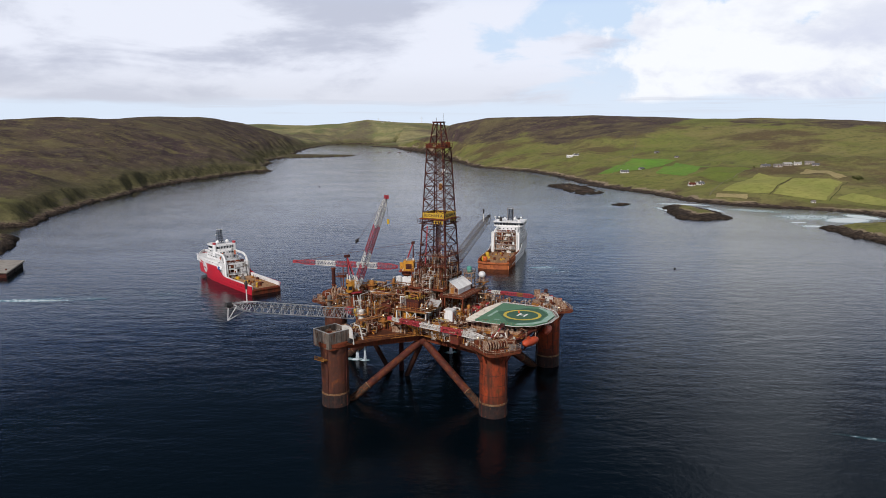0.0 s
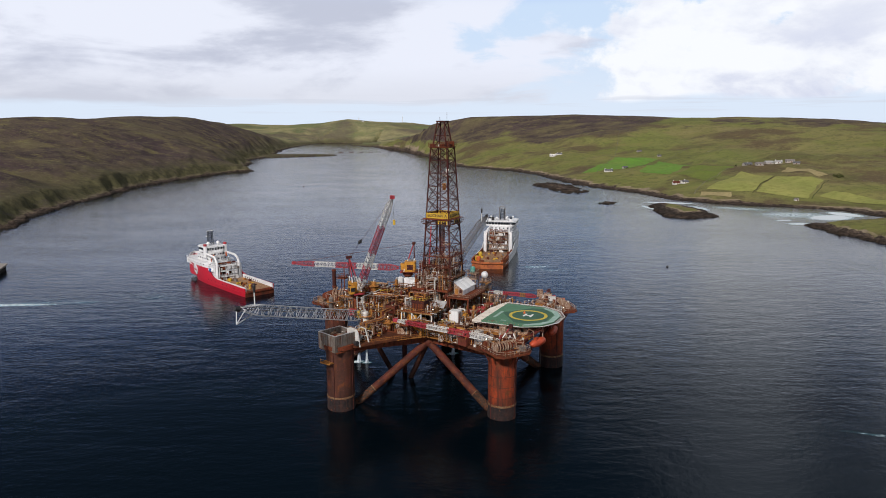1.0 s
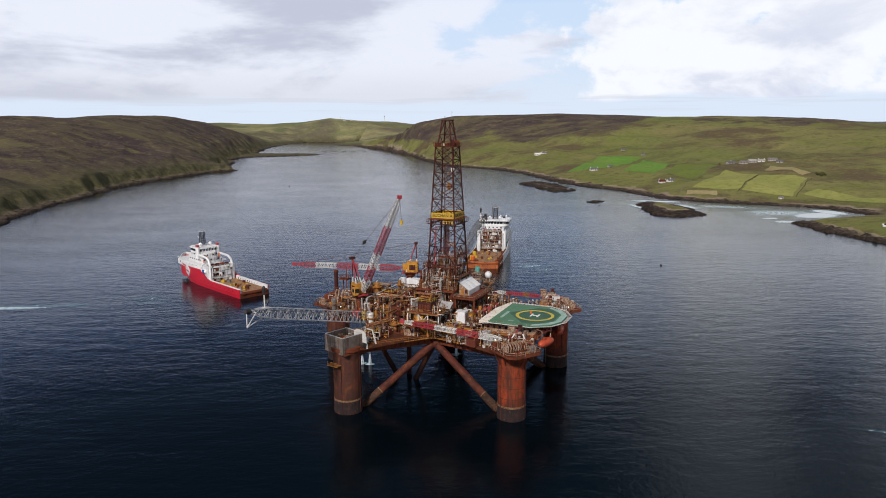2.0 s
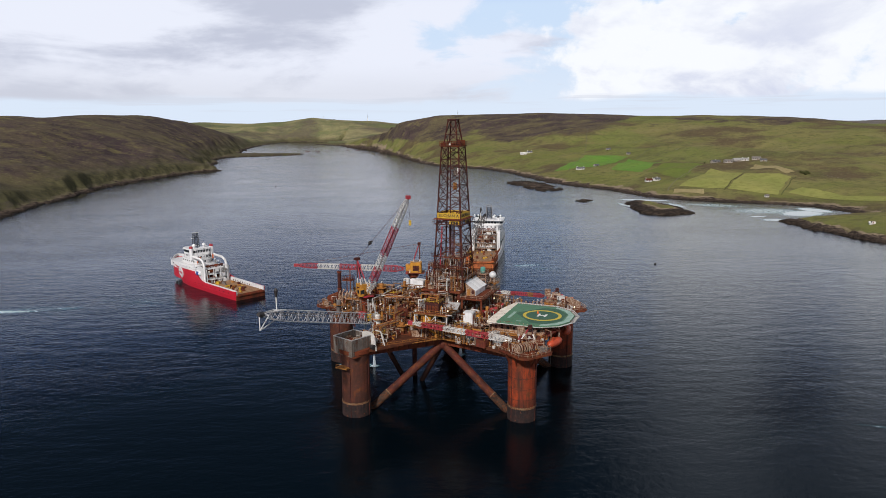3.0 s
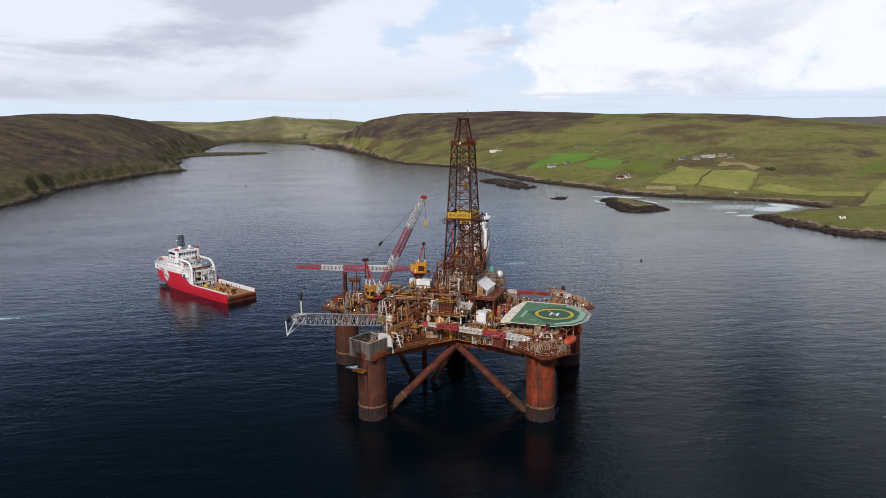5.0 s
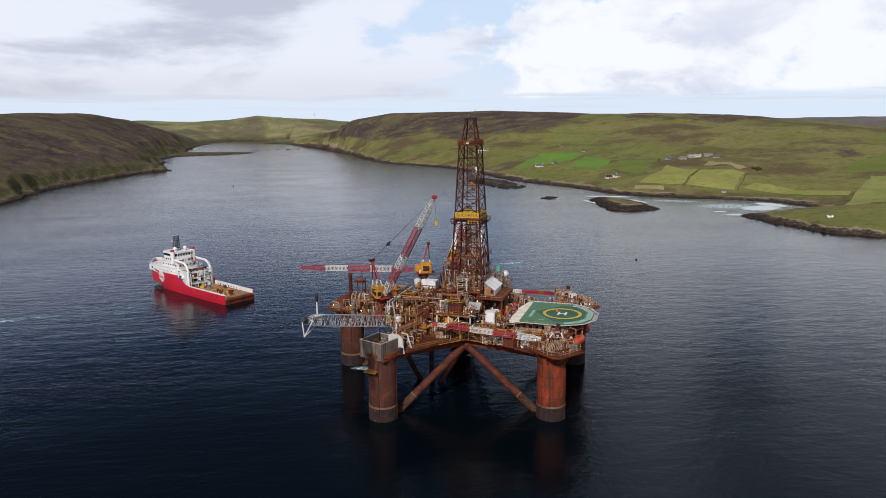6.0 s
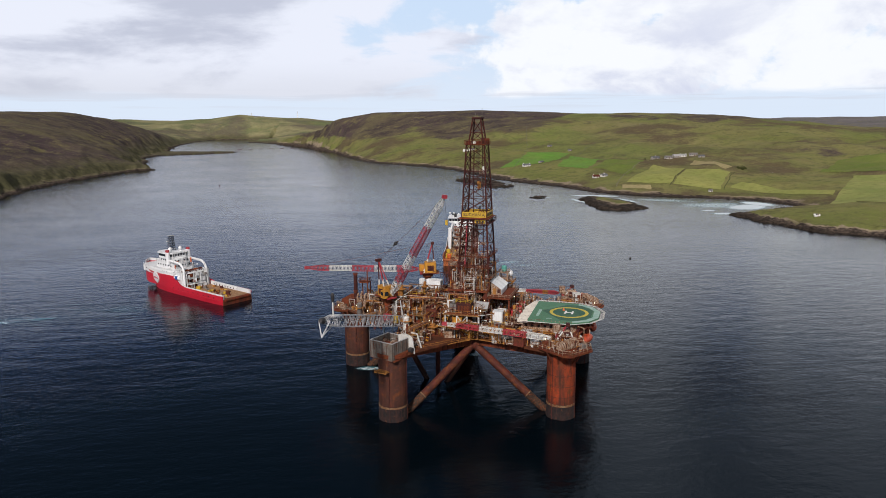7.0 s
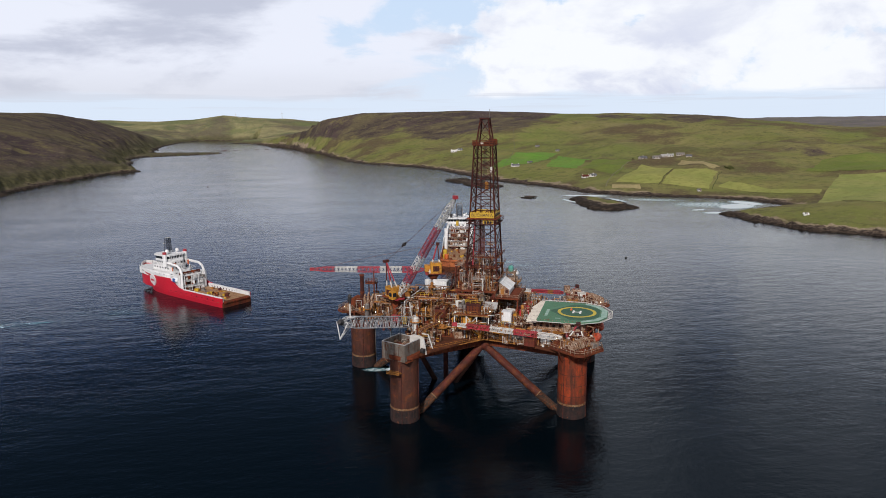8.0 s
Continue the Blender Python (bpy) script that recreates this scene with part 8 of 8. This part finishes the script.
def grass_material(name, a, b, scale=0.05, rows=0.0, turn=0.0):
    m = bpy.data.materials.new(name)
    m.use_nodes = True
    n, l = m.node_tree.nodes, m.node_tree.links
    p = n["Principled BSDF"]
    geo = n.new("ShaderNodeNewGeometry")
    t = n.new("ShaderNodeTexNoise")
    t.inputs["Scale"].default_value, t.inputs["Detail"].default_value = scale, 7
    t.inputs["Roughness"].default_value = 0.65
    l.new(geo.outputs["Position"], t.inputs["Vector"])
    mix = n.new("ShaderNodeMix")
    mix.data_type = "RGBA"
    mix.inputs[6].default_value, mix.inputs[7].default_value = (*a, 1), (*b, 1)
    r = n.new("ShaderNodeMapRange")
    r.inputs[1].default_value, r.inputs[2].default_value = 0.35, 0.66
    l.new(t.outputs["Fac"], r.inputs[0])
    l.new(r.outputs[0], mix.inputs[0])
    # finer mottling of tufts and worn ground
    t2 = n.new("ShaderNodeTexNoise")
    t2.inputs["Scale"].default_value, t2.inputs["Detail"].default_value, t2.inputs["Roughness"].default_value = scale * 7, 6, 0.7
    l.new(geo.outputs["Position"], t2.inputs["Vector"])
    r2 = n.new("ShaderNodeMapRange")
    r2.inputs[1].default_value, r2.inputs[2].default_value, r2.inputs[4].default_value = 0.48, 0.66, 0.55
    l.new(t2.outputs["Fac"], r2.inputs[0])
    worn = n.new("ShaderNodeMix")
    worn.data_type = "RGBA"
    worn.inputs[7].default_value = (*(c * 0.62 for c in b), 1)
    l.new(mix.outputs[2], worn.inputs[6])
    l.new(r2.outputs[0], worn.inputs[0])
    last = worn.outputs[2]
    if rows:
        rot = n.new("ShaderNodeVectorRotate")
        rot.inputs["Angle"].default_value = radians(turn)
        l.new(geo.outputs["Position"], rot.inputs["Vector"])
        w = n.new("ShaderNodeTexWave")
        w.inputs["Scale"].default_value, w.inputs["Distortion"].default_value = rows, 1.2
        l.new(rot.outputs[0], w.inputs["Vector"])
        m2 = n.new("ShaderNodeMix")
        m2.data_type = "RGBA"
        f = n.new("ShaderNodeMapRange")
        f.inputs[3].default_value, f.inputs[4].default_value = 0.0, 0.22
        l.new(w.outputs["Fac"], f.inputs[0])
        l.new(f.outputs[0], m2.inputs[0])
        l.new(last, m2.inputs[6])
        m2.inputs[7].default_value = (*(c * 0.75 for c in a), 1)
        last = m2.outputs[2]
    l.new(last, p.inputs["Base Color"])
    p.inputs["Roughness"].default_value = 0.95
    p.inputs["Specular IOR Level"].default_value = 0.1
    return m


MOWN = grass_material("mown yellow-green grass", (0.290, 0.280, 0.088), (0.200, 0.222, 0.060), 0.022, 0.02, 40)
BUFF = grass_material("dry buff stubble", (0.34, 0.285, 0.145), (0.27, 0.22, 0.105), 0.04, 0.015, 20)
GREENER = grass_material("mown green grass", (0.285, 0.280, 0.095), (0.185, 0.215, 0.062), 0.02, 0.02, 60)
LUSH = grass_material("lush green grass", (0.112, 0.232, 0.036), (0.150, 0.215, 0.050), 0.02)
PASTURE = grass_material("grazed green pasture", (0.120, 0.160, 0.032), (0.150, 0.165, 0.045), 0.03)
ROAD = grass_material("pale gravel track", (0.19, 0.175, 0.11), (0.15, 0.14, 0.08), 0.2)


GROUND_TREE = BVHTree.FromPolygons([v.co for v in ground.data.vertices], [p.vertices for p in ground.data.polygons])


def drape(name, corners, mat, label, category, lift=0.35, steps=40):
    """A patch over the ground between four corners, with a slightly uneven edge."""
    a, b, c, d = (Vector(q) for q in corners)
    u, v = np.meshgrid(np.linspace(0, 1, steps), np.linspace(0, 1, steps))
    x = (1 - u) * (1 - v) * a.x + u * (1 - v) * b.x + u * v * c.x + (1 - u) * v * d.x
    y = (1 - u) * (1 - v) * a.y + u * (1 - v) * b.y + u * v * c.y + (1 - u) * v * d.y
    x, y = x + 1.0 * waves(x, y, 60, 31) + 0.5 * waves(x, y, 17, 33), y + 1.0 * waves(x, y, 60, 32) + 0.5 * waves(x, y, 17, 34)
    z = np.array([GROUND_TREE.ray_cast(Vector((a_, b_, 400)), Vector((0, 0, -1)))[0].z for a_, b_ in zip(x.ravel(), y.ravel())]).reshape(x.shape) + lift
    me = bpy.data.meshes.new(name)
    i = np.arange(steps * steps).reshape(steps, steps)
    f = np.stack([i[:-1, :-1], i[:-1, 1:], i[1:, 1:], i[1:, :-1]], -1).reshape(-1, 4)
    me.from_pydata(np.stack([x, y, z], -1).reshape(-1, 3).tolist(), [], f.tolist())
    me.materials.append(mat)
    me.polygons.foreach_set("use_smooth", [True] * len(me.polygons))
    return tagged(new(name, me), label, category, "fields", "structure")


FIELDS = [
    ([(308, 791), (396, 899), (409, 836), (348, 760)], MOWN, "mown yellow-green hay field"),
    ([(408, 830), (444, 790), (389, 721), (351, 758)], MOWN, "mown yellow-green hay field with faint rows"),
    ([(433, 866), (454, 893), (463, 812), (447, 804)], BUFF, "narrow strip of dry buff stubble"),
    ([(300, 786), (326, 764), (319, 747), (292, 770)], BUFF, "small buff stubble plot by the shore"),
    ([(224, 1087), (330, 1263), (379, 1188), (303, 1073)], LUSH, "lush bright green grass field"),
    ([(288, 987), (373, 1165), (391, 1061), (313, 932)], LUSH, "lush bright green grass field"),
    ([(320, 928), (379, 1023), (428, 992), (331, 837)], PASTURE, "olive green pasture above the shore"),
    ([(404, 724), (427, 740), (463, 631), (450, 617)], MOWN, "mown yellow-green field above the bay"),
    ([(410, 573), (550, 708), (585, 675), (412, 470)], GREENER, "large mown green hay field"),
    ([(541, 752), (641, 847), (748, 847), (590, 680)], PASTURE, "green pasture above the hay fields"),
]
for corners, mat, label in FIELDS:
    drape("field", corners, mat, label, "field")
for p, q in zip([(424, 975), (403, 950), (330, 845), (304, 806)], [(403, 950), (330, 845), (304, 806), (290, 780)]):
    d = (Vector(q) - Vector(p)).normalized()
    s = Vector((-d.y, d.x)) * 0.7
    drape("track", [tuple(Vector(p) - s), tuple(Vector(q) - s), tuple(Vector(q) + s), tuple(Vector(p) + s)], ROAD, "pale gravel farm track between fields", "track", 0.6, 12)


# dykes, ditches and old field banks across the hillside
HEDGE = grass_material("dark rough grass of a ditch", (0.062, 0.072, 0.024), (0.085, 0.085, 0.032), 0.2)
DYKE = grass_material("lichened stone dyke", (0.17, 0.155, 0.13), (0.09, 0.085, 0.06), 0.3)
for pts, mat, label, wide in (
    ([(520, 985), (600, 1000), (700, 1040)], HEDGE, "dark field bank along the slope", 2.0),
    ([(360, 1120), (470, 1290), (640, 1460)], DYKE, "old stone dyke on the hillside", 1.2),
    ([(240, 1060), (330, 1290), (420, 1600)], DYKE, "old stone dyke on the hillside", 1.2),
    ([(449, 789), (416, 748), (392, 718)], HEDGE, "dark field bank between hay fields", 1.8),
    ([(345, 1245), (250, 1300), (170, 1420)], DYKE, "old stone dyke along the pasture", 1.2),
    ([(408, 833), (349, 759), (345, 754)], HEDGE, "dark field bank between hay fields", 1.4),
    ([(475, 805), (470, 730), (480, 655)], HEDGE, "dark field bank above the bay", 0.8),
):
    bank = tagged(new("field_bank"), label, "field bank", "field banks", "structure")
    for k, (p, q) in enumerate(zip(pts, pts[1:])):
        d = (Vector(q) - Vector(p)).normalized()
        s = Vector((-d.y, d.x)) * wide * 0.26
        strip = drape("bank_length", [tuple(Vector(p) - s), tuple(Vector(q) - s), tuple(Vector(q) + s), tuple(Vector(p) + s)], mat, "", "", 0.7, 34)
        for key in ("label", "category", "group", "kind"):
            if key in strip:
                del strip[key]
        strip.parent = bank
for k in range(18):
    x, y = (467 + random.uniform(-7, 9), 803 + random.uniform(-6, 7)) if k < 11 else (420 + random.uniform(-40, 60), 985 + random.uniform(-12, 12))
    z = height(x, y)
    r = random.uniform(1.2, 2.6)
    b = thing("bush", (x, y, z), "dark wind-shaped bush near the farm", "bush", "bushes", Matrix.Identity(4))
    part("stem", Shape().bar((x, y, z - 0.4), (x, y, z + r * 0.7), 0.18, 6, 0.08), DARK_RUST, b)
    leaves = Shape()
    for j in range(90):
        v = Vector((random.gauss(0, 1), random.gauss(0, 1), random.gauss(0, 0.7))).normalized() * r * random.uniform(0.45, 1.0)
        c = Vector((x, y, z + r * 0.75)) + v
        u = Vector((random.gauss(0, 1), random.gauss(0, 1), random.gauss(0, 1))).normalized() * 0.42
        w = v.cross(u).normalized() * 0.32
        leaves.add([c - u, c + w, c + u, c - w], [[0, 1, 2, 3]])
    part("crown", leaves, HEDGE, b)


def house(x, y, turn, ln, wd, eaves, walls, roof_mat, label, chimneys=2):
    z = height(x, y)
    m = pose(x, y, z - 0.3, 0, 0, turn)
    h = thing("house", (0, 0, 0), label, "house", "houses by the shore", m)
    ln, wd, eaves = ln * 0.74, wd * 0.78, eaves * 0.68
    e = eaves + 0.4
    body = part("wall", Shape().box((0, 0, e / 2), (ln, wd, e)), walls, h)
    for s in (-1, 1):
        part("gable", Shape().add([(s * ln / 2, -wd / 2, e), (s * ln / 2, wd / 2, e), (s * ln / 2, 0, e + wd * 0.34), (s * (ln / 2 - 0.3), -wd / 2, e), (s * (ln / 2 - 0.3), wd / 2, e), (s * (ln / 2 - 0.3), 0, e + wd * 0.34)], [[0, 1, 2], [5, 4, 3], [0, 2, 5, 3], [1, 4, 5, 2]]), walls, h)
    o, k = 0.4, wd * 0.34
    part("roof", Shape().add([(-ln / 2 - o, -wd / 2 - o, e - 0.25), (ln / 2 + o, -wd / 2 - o, e - 0.25), (ln / 2 + o, 0, e + k), (-ln / 2 - o, 0, e + k), (-ln / 2 - o, wd / 2 + o, e - 0.25), (ln / 2 + o, wd / 2 + o, e - 0.25), (-ln / 2 - o, 0, e + k + 0.3), (ln / 2 + o, 0, e + k + 0.3), (-ln / 2 - o, -wd / 2 - o, e + 0.05), (ln / 2 + o, -wd / 2 - o, e + 0.05), (-ln / 2 - o, wd / 2 + o, e + 0.05), (ln / 2 + o, wd / 2 + o, e + 0.05)], [[8, 9, 7, 6], [10, 6, 7, 11], [0, 3, 2, 1], [4, 5, 2, 3], [0, 1, 9, 8], [4, 10, 11, 5], [0, 8, 6, 3], [3, 6, 10, 4], [1, 2, 7, 9], [2, 5, 11, 7]]), roof_mat, h)
    for c in range(chimneys):
        part("chimney", Shape().box(((c * 2 - 1) * (ln / 2 - 0.6) if chimneys > 1 else 0, 0, e + k + 0.5), (0.8, 0.9, 1.6)), walls, h)
    n = max(2, int(ln / 2.6))
    for i in range(n):
        xx = (i / (n - 1) - 0.5) * (ln - 2.4)
        if i == n // 2:
            part("door", Shape().box((xx, -wd / 2 - 0.03, 1.4), (1.0, 0.1, 2.0)), RUST_RED, h)
        else:
            w = part("window", Shape().box((xx, -wd / 2 - 0.03, 2.1), (1.1, 0.1, 1.2)), GLASS, h)
            part("window_sill", Shape().box((xx, -wd / 2 - 0.1, 1.45), (1.3, 0.25, 0.12)), walls, w)
    return h


house(258, 1051, 10, 17, 7, 3.2, HARL, ROOF, "long white rendered croft house with grey roof")
house(292, 1081, 30, 12, 6, 2.6, CONCRETE, ROOF, "low grey stone outbuilding beside a croft", 0)
house(226, 1371, 5, 16, 8, 3.6, HARL, HARL, "white two-part cottage on the hillside")
house(240, 1378, 20, 14, 7, 3.0, HARL, ROOF, "white rendered cottage with dark roof")
house(375, 1288, 25, 12, 6, 2.6, CONCRETE, ROOF, "grey stone farm building", 0)
house(388, 1211, 15, 9, 5, 2.4, CONCRETE, ROOF, "small grey stone shed", 0)
house(298, 863, 0, 13, 7, 3.0, HARL, RUST_RED, "white cottage with a rust-red roof")
house(306, 857, 12, 11, 7, 2.8, HARL, ROOF, "white rendered cottage with grey roof", 1)
house(491, 991, -20, 13, 7, 3.2, HARL, PALE_STEEL, "large white farm building")
house(503, 982, -20, 16, 8, 3.4, CONCRETE, GREY, "farm barn with a dull grey roof", 0)
house(448, 996, 15, 18, 8, 3.4, CONCRETE, ROOF, "grey stone farm steading", 1)
house(432, 925, 0, 14, 7, 3.2, CONCRETE, GREY, "grey metal-roofed farm shed", 0)
house(446, 928, 5, 15, 7, 3.0, CONCRETE, PALE_STEEL, "pale metal-roofed farm shed", 0)
house(472, 905, -25, 11, 6, 2.6, CONCRETE, ROOF, "small slate-roofed barn beside the farm", 0)
house(375, 717, 0, 5, 4, 2.2, HARL, GREY, "small pale hut by the shore", 0)
house(336, 496, -20, 5, 3.2, 1.3, HARL, HARL, "small white hut on the point", 0)
house(-480, 4420, 0, 26, 10, 4.0, HARL, ROOF, "white farmhouse far off below the hills")
house(-440, 4450, 20, 22, 9, 4.0, HARL, ROOF, "white farmhouse far off below the hills")

QUAY = material("grey worn concrete", (0.30, 0.28, 0.25), (0.2, 0.18, 0.16), 0.9, scale=0.2, fine=3.0)
# concrete quay end
quay = thing("quay", (-300, 378, 0), "concrete quay end with dark piled sides", "quay", "", Matrix.Identity(4))
part("quay_deck", Shape().prism([(-420, 360), (-250, 363), (-262, 397), (-420, 420)], 2.6, 3.4), QUAY, quay)
part("quay_wall", Shape().prism([(-420, 361), (-251.5, 364), (-263.3, 396), (-420, 418)], -4, 2.6), DARK_RUST, quay)
for k in range(9):
    part("fender", Shape().bar((-252 - 1.3 * k, 365 + 3.7 * k, -0.5), (-252 - 1.3 * k, 365 + 3.7 * k, 2.9), 0.6, 10), BLACK, quay, smooth=True)
for k in range(7):
    part("fender", Shape().bar((-258 - 9 * k, 362.2 - 0.2 * k, -0.5), (-258 - 9 * k, 362.2 - 0.2 * k, 2.9), 0.6, 10), BLACK, quay, smooth=True)
part("bollard", Shape().tube((-254, 368), 0.4, 3.4, 4.2, 10), RUST_BROWN, quay)


def buoy_at(x, y, r, mat, label):
    b = thing("mooring_buoy", (x, y, 0), label, "buoy", "buoys", Matrix.Identity(4))
    part("float", Shape().vessel((x, y, -r * 0.6), (x, y, r * 1.2), r, 14), mat, b, smooth=True)
    part("ring", Shape().bar((x, y, r * 1.1), (x, y, r * 1.9), r * 0.15, 6), DARK_RUST, b)


buoy_at(128, 392.5, 0.6, BLACK, "dark round mooring buoy on the water")
buoy_at(-199, 975, 0.9, DARK_RUST, "dark mooring buoy far down the inlet")
dinghy = thing("moored_boat", (306, 650, 0), "small dark fishing boat moored in the bay", "boat", "", pose(306, 652, 0, 0, 0, 20))
BASE[dinghy.name] = Vector((0, 0, 0))
part("boat_hull", hull_shell([(-4, 1.3, 1.5, 1.6), (0, 1.5, 1.7, 1.6), (3, 0.9, 1.2, 1.9), (4.6, 0.05, 0.1, 2.2)], -0.4, 0.2), NAVY, dinghy, smooth=True)
part("wheelhouse", Shape().box((-1.2, 0, 2.3), (2.4, 1.9, 2.2), 0, 0.2), GREY, dinghy)
for k in range(6):
    x, y = -345 + 34 * k, 2420 + 12 * k
    f = thing("mussel_raft", (x, y, 0), "low dark line of mussel floats on far water", "raft", "mussel rafts", Matrix.Identity(4))
    part("float_line", Shape().vessel((x - 7, y, 0.3), (x + 7, y, 0.3), 1.1, 8), DARK_RUST, f)


def turbine(x, y, hub):
    z = height(x, y)
    t = thing("wind_turbine", (0, 0, 0), "white wind turbine on the far ridge", "wind turbine", "wind turbines", pose(x, y, z - 1, 0, 0, 0))
    part("tower", Shape().tube((0, 0), 2.0, 0, hub, 14, 1.2), CLEAN_WHITE, t, smooth=True)
    part("nacelle", Shape().box((0, -1, hub + 0.8), (2.4, 6, 2.6), 0, 0.4), CLEAN_WHITE, t)
    for k in range(3):
        a = radians(90 + 120 * k)
        part("blade", Shape().bar((0, -4, hub + 0.8), (hub * 0.55 * math.cos(a), -4, hub + 0.8 + hub * 0.55 * math.sin(a)), 1.0, 6, 0.25, 0.4), CLEAN_WHITE, t)


turbine(-232, 4560, 34)
turbine(-512, 4480, 12)
